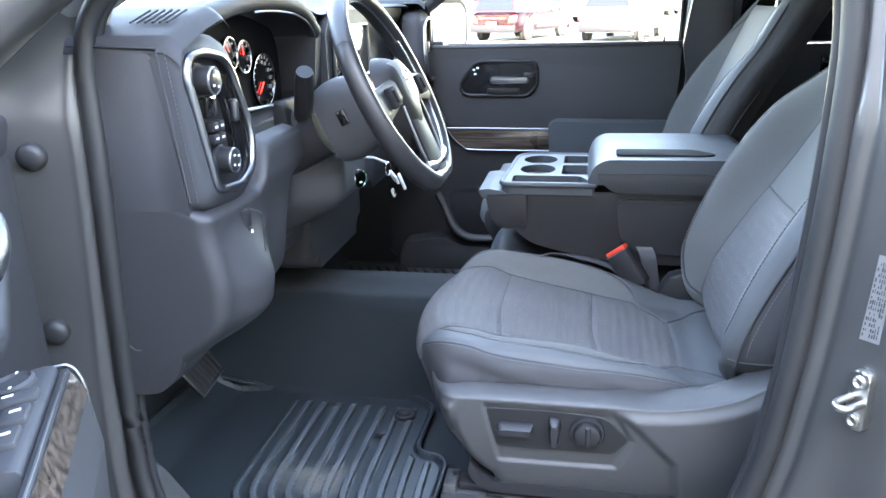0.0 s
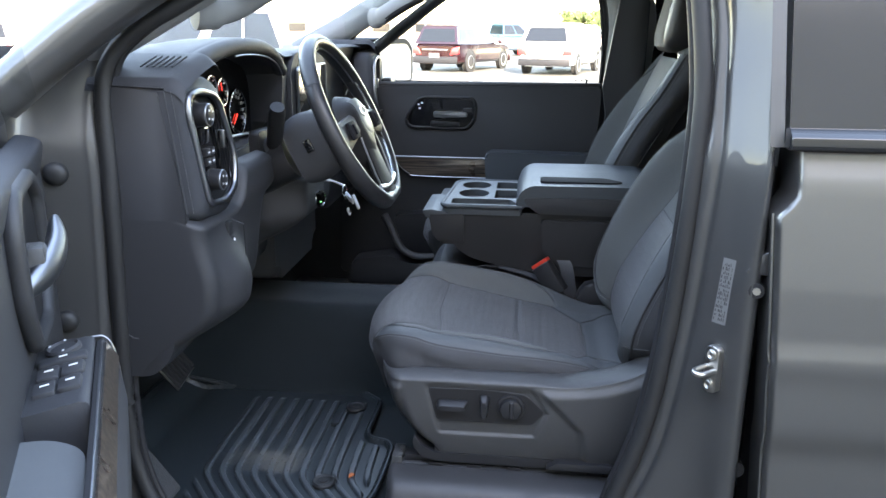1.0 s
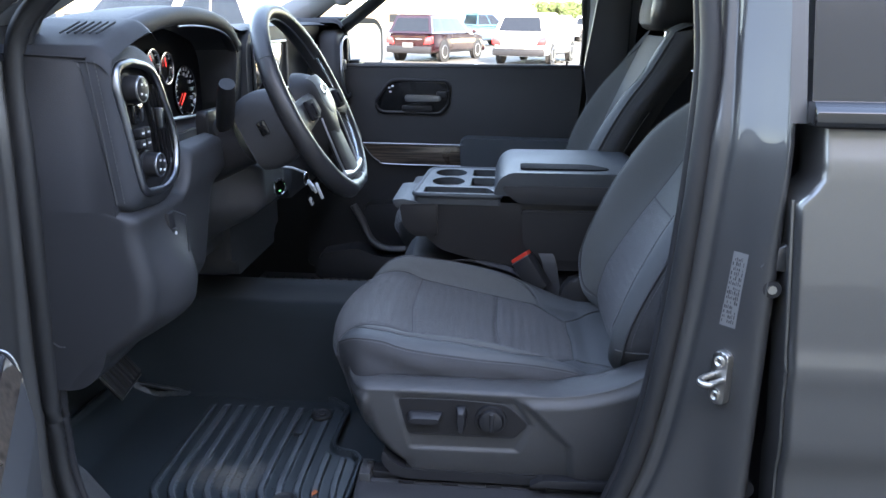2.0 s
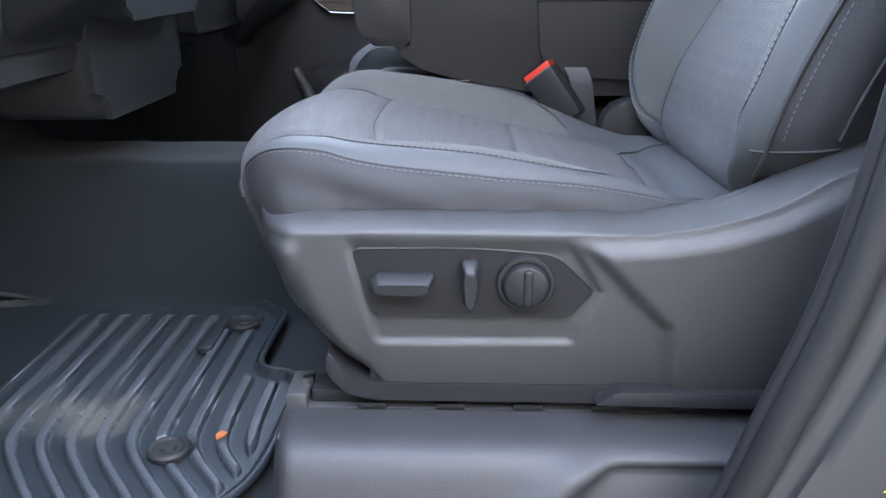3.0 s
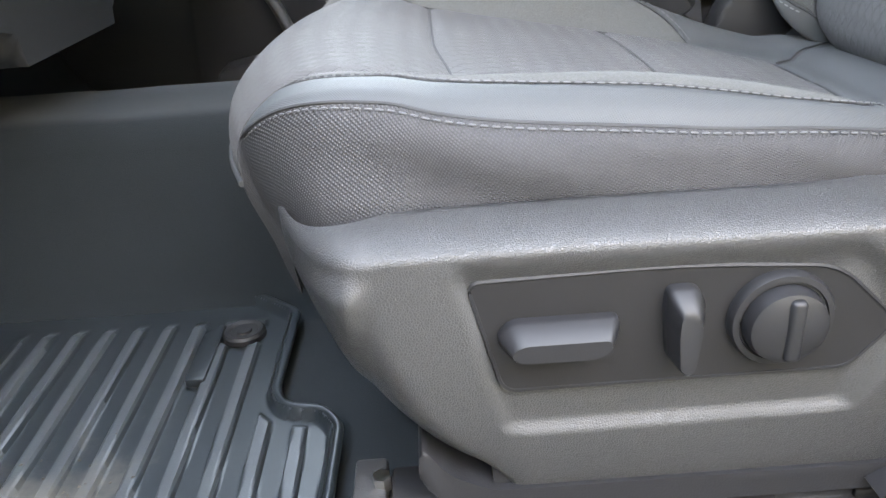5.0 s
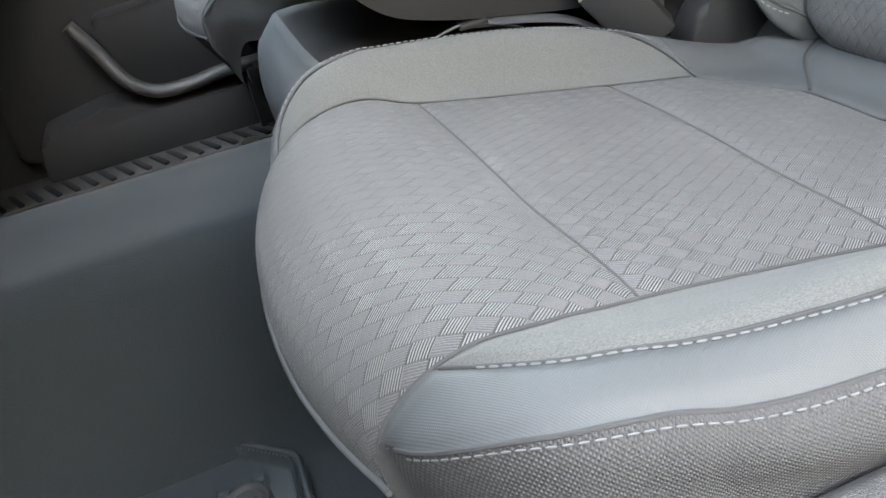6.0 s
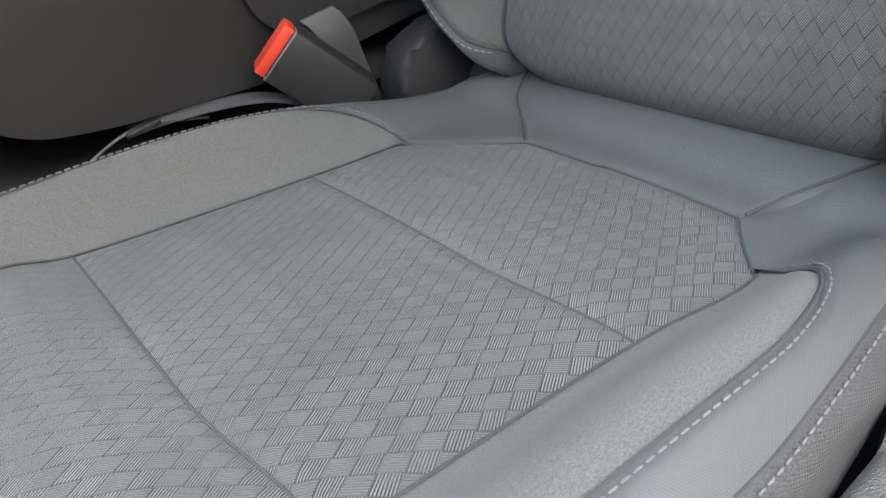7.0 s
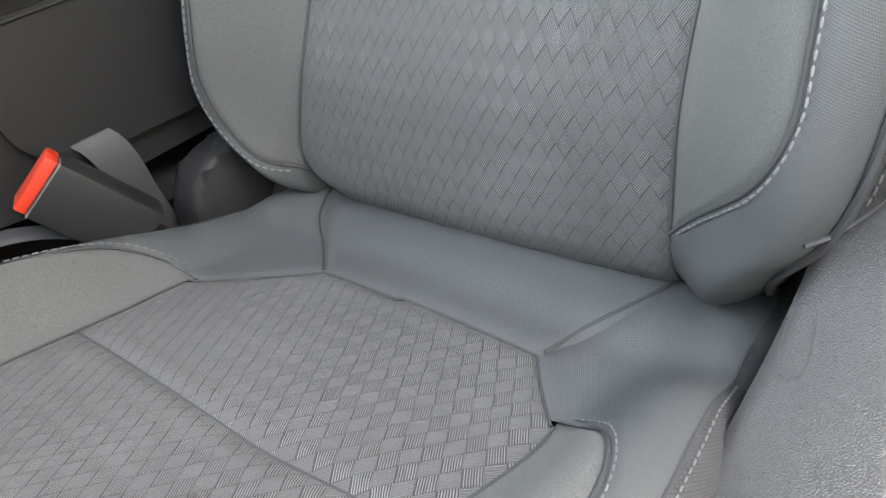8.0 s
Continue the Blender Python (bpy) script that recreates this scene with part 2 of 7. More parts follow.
M_SKIRT = material("dark_knit_skirt", (0.047, 0.047, 0.050), 0.70, 0, 0.20, 12, spec=0.35, extra=knit(0.0017, 0.7, 0.25))
M_WEAVE = material("diamond_weave_cloth", (0.068, 0.068, 0.071), 0.72, 0, 0.50, 9, 0, 1200, spec=0.35, sheen=0.06, extra=diamond_weave)
M_MELANGE = material("heather_grey_cloth", (0.072, 0.0745, 0.074), 0.88, 0, 0.14, 10, spec=0.3, sheen=0.06, extra=melange)
M_THREAD = material("grey_thread", (0.115, 0.119, 0.125), 0.7, 0, 0.2, 60)
M_PALE_THREAD = material("pale_thread", (0.16, 0.165, 0.172), 0.7, 0, 0.2, 60)
# dark cord for seams and piping; its colour gives the creases their shade
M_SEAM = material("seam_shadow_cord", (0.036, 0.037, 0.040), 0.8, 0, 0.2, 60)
M_CHROME = material("chrome", (0.72, 0.73, 0.75), 0.1, 1.0, 0.05, 8, 0, 300)
M_SATIN = material("satin_silver", (0.24, 0.25, 0.27), 0.36, 1.0, 0.06, 9, 0, 900)
M_STEEL = material("zinc_steel", (0.50, 0.48, 0.45), 0.32, 1.0, 0.3, 40, 0.1, 900)
M_CONSOLE = material("blue_grey_console_plastic", (0.054, 0.061, 0.068), 0.48, 0, 0.08, 9, spec=0.2, extra=leather_grain(800, 0.2))
M_HUB = material("pale_satin_plastic", (0.115, 0.122, 0.118), 0.5, 0.0, 0.10, 12, 0, 700)
M_PAD = material("soft_grey_arm_pad", (0.098, 0.106, 0.110), 0.6, 0, 0.1, 9, extra=leather_grain(600, 0.3))
M_RED = material("red_plastic", (0.62, 0.045, 0.025), 0.4, 0, 0.1, 20)
M_WOOD = material("dark_wood_trim", (0.06, 0.035, 0.025), 0.3, 0, 0.1, 10, coat=0.4, extra=woodgrain)
M_HEAD = material("pale_headliner", (0.36, 0.36, 0.36), 0.9, 0, 0.1, 9, 0.3, 900)
M_PILLAR = material("grey_pillar_trim", (0.20, 0.205, 0.21), 0.6, 0, 0.1, 9, 0.25, 900)
M_STRAP = material("belt_webbing", (0.055, 0.057, 0.064), 0.6, 0, 0.1, 30, 0.5, 800)
M_GLASS = glass_material("clear_glass", (0.93, 0.96, 0.95))
M_PRIVACY = material("tinted_privacy_glass", (0.012, 0.014, 0.018), 0.06, 0, 0.05, 3, 0, 300, coat=0.5)
M_MIRROR = material("mirror_glass", (0.85, 0.86, 0.87), 0.02, 1.0, 0.0, 3, 0, 300, grain=0)
M_LABEL = material("pale_label", (0.13, 0.13, 0.13), 0.5, 0, 0.1, 30)
M_INK = material("dark_print", (0.03, 0.03, 0.03), 0.5)
M_WHITE = material("white_print", (0.75, 0.75, 0.75), 0.5)
M_YELLOW = material("yellow_label", (0.75, 0.5, 0.03), 0.5)
M_NEEDLE = glow_material("red_needle", (0.8, 0.05, 0.04), 0.25)
M_GREEN = glow_material("green_lamp", (0.1, 0.6, 0.25), 0.12)
M_SCREEN = material("screen_glass", (0.02, 0.022, 0.025), 0.08, 0, 0.05, 8, coat=0.6)


# ---- builders ----
def smooth01(x):
    x = min(1.0, max(0.0, x))
    return x * x * (3 - 2 * x)


def lerp_table(x, table):
    """Smooth interpolation in a short table of (x, values...)."""
    if x <= table[0][0]:
        return np.array(table[0][1:], float)
    for i in range(len(table) - 1):
        x0, x1 = table[i][0], table[i + 1][0]
        if x <= x1:
            p1, p2 = np.array(table[i][1:], float), np.array(table[i + 1][1:], float)
            h = x1 - x0
            m1 = (p2 - p1) / h if i == 0 else (p2 - np.array(table[i - 1][1:], float)) / (x1 - table[i - 1][0])
            m2 = (p2 - p1) / h if i + 2 >= len(table) else (np.array(table[i + 2][1:], float) - p1) / (table[i + 2][0] - x0)
            t = (x - x0) / h
            return (2 * t**3 - 3 * t**2 + 1) * p1 + (t**3 - 2 * t**2 + t) * h * m1 + (-2 * t**3 + 3 * t**2) * p2 + (t**3 - t**2) * h * m2
    return np.array(table[-1][1:], float)


def spline(points, n, closed=False):
    """n points along a smooth curve through a few points."""
    pts = [np.array(p, float) for p in points]
    k = len(pts)
    segs = k if closed else k - 1
    out = []
    for j in range(n):
        s = j * segs / n if closed else j * segs / (n - 1)
        i = min(int(s), segs - 1)
        t = s - i
        if closed:
            p0, p1, p2, p3 = pts[(i - 1) % k], pts[i % k], pts[(i + 1) % k], pts[(i + 2) % k]
        else:
            p1, p2 = pts[i], pts[i + 1]
            p0 = pts[i - 1] if i > 0 else 2 * p1 - p2
            p3 = pts[i + 2] if i + 2 < k else 2 * p2 - p1
        out.append(0.5 * (2 * p1 + (p2 - p0) * t + (2 * p0 - 5 * p1 + 4 * p2 - p3) * t * t + (3 * p1 - p0 - 3 * p2 + p3) * t**3))
    return out


ORIGIN = {}


def thing(name, label, category, base, group="", kind=""):
    e = new(name)
    e.empty_display_size = 0.05
    e.location = base
    ORIGIN[e.name] = Vector(base)
    return tagged(e, label, category, group, kind)


def link_part(name, me, mat, parent=None, label="", m=None):
    ob = new(name, me)
    if mat is not None and not me.materials:
        me.materials.append(mat)
    if m is not None:
        ob.matrix_basis = m
    if parent is not None:
        ob.parent = parent
        if parent.name in ORIGIN:
            ob.matrix_parent_inverse = Matrix.Translation(-ORIGIN[parent.name])
        elif parent.matrix_basis != Matrix.Identity(4):
            ob.matrix_parent_inverse = parent.matrix_basis.inverted()
    if label:
        ob["label"] = label
    return ob


def part(name, bm, mat, parent=None, label="", smooth=True, m=None):
    me = bpy.data.meshes.new(name)
    bmesh.ops.recalc_face_normals(bm, faces=bm.faces)
    bm.to_mesh(me)
    bm.free()
    if smooth:
        me.shade_smooth()
        me.set_sharp_from_angle(angle=radians(38))
    return link_part(name, me, mat, parent, label, m)


def raw(name, verts, faces, mat, parent=None, label="", smooth=True, uvs=None, sharp=50):
    me = bpy.data.meshes.new(name)
    me.from_pydata([tuple(float(c) for c in v) for v in verts], [], faces)
    if uvs is not None:
        lay = me.uv_layers.new(name="UVMap")
        idx = np.empty(len(me.loops), dtype=np.int32)
        me.loops.foreach_get("vertex_index", idx)
        lay.data.foreach_set("uv", np.asarray(uvs, dtype=np.float32)[idx].ravel())
    me.validate()
    if smooth:
        me.shade_smooth()
        me.set_sharp_from_angle(angle=radians(sharp))
    return link_part(name, me, mat, parent, label)


def surf(name, f, nu, nv, mat, parent=None, label="", flip=False, uv=None, wrap=False, sharp=60):
    """A sheet of nu x nv quads from f(u, v), u and v from 0 to 1."""
    V, U = [], []
    for i in range(nu + 1):
        for j in range(nv + (0 if wrap else 1)):
            u, v = i / nu, j / nv
            V.append(f(u, v))
            U.append(uv(u, v) if uv else (u, v))
    k = nv if wrap else nv + 1
    F = []
    for i in range(nu):
        for j in range(nv):
            a, b_, c, d = i * k + j, i * k + (j + 1) % k, (i + 1) * k + (j + 1) % k, (i + 1) * k + j
            F.append((d, c, b_, a) if flip else (a, b_, c, d))
    return raw(name, V, F, mat, parent, label, uvs=U, sharp=sharp)


def tube_mesh(points, radius, n=8, closed=False, flat=1.0, up=(0, 0, 1)):
    """Vertices and faces of a rod along points; radius may be a list; flat squeezes it along up."""
    P = [Vector(p) for p in points]
    V, F, k = [], [], len(P)
    upv = Vector(up)
    for i, p in enumerate(P):
        a = P[(i + 1) % k] if (closed or i + 1 < k) else p
        b_ = P[i - 1] if (closed or i > 0) else p
        d = (a - b_).normalized()
        s = d.cross(upv)
        s = s.normalized() if s.length > 1e-5 else d.orthogonal().normalized()
        t = s.cross(d).normalized()
        r = radius[i] if isinstance(radius, (list, tuple)) else radius
        for j in range(n):
            an = 2 * math.pi * j / n
            V.append(p + s * (r * math.cos(an)) + t * (r * flat * math.sin(an)))
    for i in range(k if closed else k - 1):
        for j in range(n):
            F.append((i * n + j, i * n + (j + 1) % n, ((i + 1) % k) * n + (j + 1) % n, ((i + 1) % k) * n + j))
    if not closed:
        F.append(tuple(range(n - 1, -1, -1)))
        F.append(tuple((k - 1) * n + j for j in range(n)))
    return V, F


def tube(name, points, radius, mat, parent=None, label="", n=8, closed=False, flat=1.0, up=(0, 0, 1)):
    V, F = tube_mesh(points, radius, n, closed, flat, up)
    return raw(name, V, F, mat, parent, label)


def stitches(name, points, pitch, length, r, mat, parent, lift=(0, 0, 0), label=""):
    """A row of short thread stitches along a line, one mesh."""
    P = [np.array(p, float) + np.array(lift, float) for p in points]
    d = [0.0]
    for a, b_ in zip(P, P[1:]):
        d.append(d[-1] + float(np.linalg.norm(b_ - a)))
    V, F = [], []

    def at(s):
        for i in range(len(P) - 1):
            if s <= d[i + 1]:
                return P[i] + (P[i + 1] - P[i]) * ((s - d[i]) / max(1e-9, d[i + 1] - d[i]))
        return P[-1]
    s = pitch / 2
    while s + length < d[-1]:
        v, f = tube_mesh([at(s), at(s + length * 0.2), at(s + length * 0.8), at(s + length)], [r * 0.5, r, r, r * 0.5], 5)
        o = len(V)
        V += v
        F += [tuple(o + q for q in ff) for ff in f]
        s += pitch
    return raw(name, V, F, mat, parent, label)


def prism_bm(outline, plane, a, b, bevel=0.003, seg=2):
    """A bevelled slab: outline in the plane 'xz', 'xy' or 'yz', from a to b along the third axis."""
    bm = bmesh.new()

    def p3(p, t):
        return {"xz": (p[0], t, p[1]), "xy": (p[0], p[1], t), "yz": (t, p[0], p[1])}[plane]
    lo, hi = [bm.verts.new(p3(p, a)) for p in outline], [bm.verts.new(p3(p, b)) for p in outline]
    bm.faces.new(lo)
    bm.faces.new(hi[::-1])
    k = len(outline)
    for i in range(k):
        bm.faces.new((lo[i], hi[i], hi[(i + 1) % k], lo[(i + 1) % k]))
    if bevel:
        cap = [e for e in bm.edges if all(v in set(lo) for v in e.verts) or all(v in set(hi) for v in e.verts)]
        bmesh.ops.bevel(bm, geom=cap, offset=bevel, segments=seg, affect="EDGES", profile=0.5, clamp_overlap=True)
    return bm


def prism(name, outline, plane, a, b, mat, parent=None, label="", bevel=0.003, seg=2, m=None):
    return part(name, prism_bm(outline, plane, a, b, bevel, seg), mat, parent, label, m=m)


def box_bm(c, size, bevel=0.004, seg=2, rot=None):
    bm = bmesh.new()
    bmesh.ops.create_cube(bm, size=1.0)
    bmesh.ops.scale(bm, vec=size, verts=bm.verts)
    if bevel:
        bmesh.ops.bevel(bm, geom=list(bm.edges), offset=bevel, segments=seg, affect="EDGES", profile=0.5, clamp_overlap=True)
    m = Matrix.Translation(c)
    if rot:
        m = m @ Euler([radians(r) for r in rot]).to_matrix().to_4x4()
    bmesh.ops.transform(bm, matrix=m, verts=bm.verts)
    return bm


def box(name, c, size, mat, parent=None, label="", bevel=0.004, seg=2, rot=None):
    return part(name, box_bm(c, size, bevel, seg, rot), mat, parent, label)


def lathe(name, profile, m, mat, parent=None, label="", n=32):
    """A turned shape: profile of (radius, height), about z, moved by m."""
    V, F = [], []
    for r, h in profile:
        for j in range(n):
            an = 2 * math.pi * j / n
            V.append(m @ Vector((r * math.cos(an), r * math.sin(an), h)))
    for i in range(len(profile) - 1):
        for j in range(n):
            F.append((i * n + j, i * n + (j + 1) % n, (i + 1) * n + (j + 1) % n, (i + 1) * n + j))
    F.append(tuple(range(n - 1, -1, -1)))
    F.append(tuple((len(profile) - 1) * n + j for j in range(n)))
    return raw(name, V, F, mat, parent, label, sharp=40)


def rounded(points, radii, n=6):
    """A polygon with rounded corners; radii: one number or one for each corner."""
    out, k = [], len(points)
    for i, p in enumerate(points):
        r = radii[i] if isinstance(radii, (list, tuple)) else radii
        p, a, b_ = Vector(p), Vector(points[i - 1]), Vector(points[(i + 1) % k])
        u, v = (a - p), (b_ - p)
        r1 = min(r, u.length * 0.49, v.length * 0.49)
        u, v = u.normalized() * r1, v.normalized() * r1
        for j in range(n + 1):
            t = j / n
            out.append(tuple(p + u * (1 - t) ** 2 + v * t**2))
    return out


# ---- front seats ----
CL = 1.80            # the truck's middle line
YC = 1.345           # the driver's seat's middle line
CUSHION = [(-.16, -.012, .868), (-.10, -.058, .910), (-.06, -.077, .948), (-.03, -.072, .980), (.0, -.046, 1.004), (.03, -.010, 1.015),
           (.07, .04, 1.012), (.11, .08, 1.002), (.30, .27, .964), (.46, .43, .931), (.50, .47, .934), (.54, .545, .930)]
CO = 0.010           # the upholstery sits a little inboard of the shield's middle
CREST = [(-.04, .0), (.03, .004), (.12, .018), (.25, .036), (.42, .030), (.47, .012), (.54, .0)]
CREST_INBOARD = [(-.04, .0), (.0, .008), (.03, .016), (.12, .032), (.25, .038), (.33, .030), (.42, .014), (.47, .008), (.54, .0)]


def cushion_point(X, w):
    """A place on the seat cushion: X metres over the cushion from the front edge back, w metres from its middle."""
    x, z = lerp_table(X, CUSHION)
    a = abs(w)
    h = lerp_table(X, CREST if w < 0 else CREST_INBOARD)[0]
    z += 0.007 * (1 - min(1.0, a / 0.16) ** 2) * smooth01((X + 0.02) / 0.1)
    if a > 0.152:
        if a < 0.208:
            z += h * smooth01((a - 0.152) / 0.056)
        else:
            z += h - (0.006 + 0.30 * h) * ((a - 0.208) / 0.037) ** 2
    if a > 0.15 and X < 0.12:
        z -= 0.003 * ((a - 0.15) / 0.095) ** 2 * smooth01((0.12 - X) / 0.12)
    front = smooth01((0.13 - X) / 0.16)
    x += (0.030 * min(1.0, a / 0.16) ** 2.2 + 0.012 * max(0.0, (a - 0.16) / 0.085) ** 2) * front
    return np.array((x, w + CO, z))


def outer_w(X):
    """Half width of the cushion's top at the outer stitch line."""
    return float(lerp_table(X, [(-.031, .163), (-.026, .174), (-.012, .194), (.005, .211), (.032, .228), (.085, .239), (.15, .246), (.25, .246), (.31, .240), (.37, .231), (.43, .221), (.54, .206)])[0])


def insert_w(X):
    """Half width of the woven insert."""
    return float(lerp_table(X, [(-.062, .162), (-.035, .155), (.02, .158), (.06, .162), (.12, .154), (.20, .151), (.31, .151), (.37, .156), (.41, .150)])[0])


def seat_map(mirror):
    """Seat metres (x, w, z) to the world; mirror for the passenger's side."""
    yc = 2 * CL - YC
    return (lambda p: (p[0], yc - p[1], p[2])) if mirror else (lambda p: (p[0], YC + p[1], p[2]))


def panel(name, edge, nu, nv, mat, parent, tr, mirror, base=cushion_point, label="", lip=0.0032, soft=0.010, puff=0.0, down=(0, 0, -1), size=None):
    """An upholstery panel: edge(u, v) gives its (X, w); its rim sinks into the seams."""
    D = np.array(down, float)
    grid = [[edge(i / nu, j / nv) for j in range(nv + 1)] for i in range(nu + 1)]
    pos = [[np.array(base(*g), float) for g in row] for row in grid]

    def length(line):
        return sum(float(np.linalg.norm(b_ - a)) for a, b_ in zip(line, line[1:]))
    lu = [max(1e-4, length([pos[i][j] for i in range(nu + 1)])) for j in range(nv + 1)]
    lv = [max(1e-4, length(pos[i])) for i in range(nu + 1)]
    V, U = [], []
    for i in range(nu + 1):
        for j in range(nv + 1):
            d = min(i / nu * lu[j], (1 - i / nu) * lu[j], j / nv * lv[i], (1 - j / nv) * lv[i])
            k = 1 - smooth01(d / soft)
            p = pos[i][j] + D * (lip * k) - D * puff * smooth01(d / 0.05)
            V.append(tr(p))
            U.append((grid[i][j][1] * (1 if base is cushion_point else -1), grid[i][j][0]))
    k = nv + 1
    F = [(i * k + j, i * k + j + 1, (i + 1) * k + j + 1, (i + 1) * k + j) for i in range(nu) for j in range(nv)]
    flip = (np.cross(np.array(V[1]) - np.array(V[0]), np.array(V[k]) - np.array(V[0])) @ np.array((D[0], D[1] if not mirror else -D[1], D[2]))) > 0
    if flip:
        F = [f[::-1] for f in F]
    return raw(name, V, F, mat, parent, label, uvs=U)


# backrest: height z, place (x of the insert, forward reach of the wings, half width)
BACK_RECLINED = [(.90, .548, .018, .196), (.922, .514, .024, .203), (.942, .494, .029, .210), (.965, .486, .033, .218), (1.00, .489, .040, .240), (1.06, .502, .050, .256), (1.15, .552, .070, .262), (1.25, .618, .087, .264),
                 (1.35, .675, .075, .254), (1.43, .727, .030, .234), (1.50, .773, .010, .207), (1.545, .803, .0, .177)]
BACK_UPRIGHT = [(.90, .512, .028, .196), (.935, .502, .034, .208), (1.00, .500, .046, .238), (1.06, .508, .056, .254), (1.15, .533, .066, .260), (1.25, .572, .070, .264),
                (1.35, .612, .052, .254), (1.43, .645, .022, .234), (1.50, .676, .006, .207), (1.545, .702, .0, .177)]
SHAPE = {"back": BACK_RECLINED, "twist": 0.035}


def back_insert(z, sg=-1):
    """Half width of the back's insert; its inboard edge flares towards the foot."""
    return 0.152 - 0.012 * smooth01((z - 1.2) / 0.3) + (0.022 * smooth01((1.09 - z) / 0.13) if sg > 0 else 0.0)


def back_point(z, w):
    """A place on the front of the backrest at height z and w metres from the middle."""
    x, f, hw = lerp_table(z, SHAPE["back"])
    wi = back_insert(z, 1 if w > 0 else -1)
    a = abs(w)
    z += 0.020 * smooth01((a - 0.13) / 0.08) * smooth01((1.06 - z) / 0.13)
    x -= 0.006 * (1 - min(1, a / wi) ** 2) + SHAPE["twist"] * w
    crest = min(wi + 0.074, hw - 0.022)
    if a > wi:
        if a < crest:
            x -= f * smooth01((a - wi) / (crest - wi)) ** 0.85
        else:
            t = min(1.0, (a - crest) / max(0.01, hw - crest))
            x += -f + (0.012 + f * 0.15) * t**2
    return np.array((x, w + CO, z))


def back_side(z, t, sgn):
    """The flank of the backrest, from the wing's edge (t 0) to the rear shell (t 1)."""
    hw = lerp_table(z, SHAPE["back"])[2]
    p = back_point(z, sgn * hw)
    return np.array((p[0] + (0.12 + 0.08 * max(0, 1.2 - z)) * t, p[1] + sgn * (0.016 * math.sin(math.pi * min(1, t * 1.2)) - 0.03 * t**3), p[2] + 0.012 * t))


def cloth_wave(p, amp, sc):
    v = Vector((p[0] * sc, p[1] * sc, p[2] * sc))
    return amp * noise.noise(v)


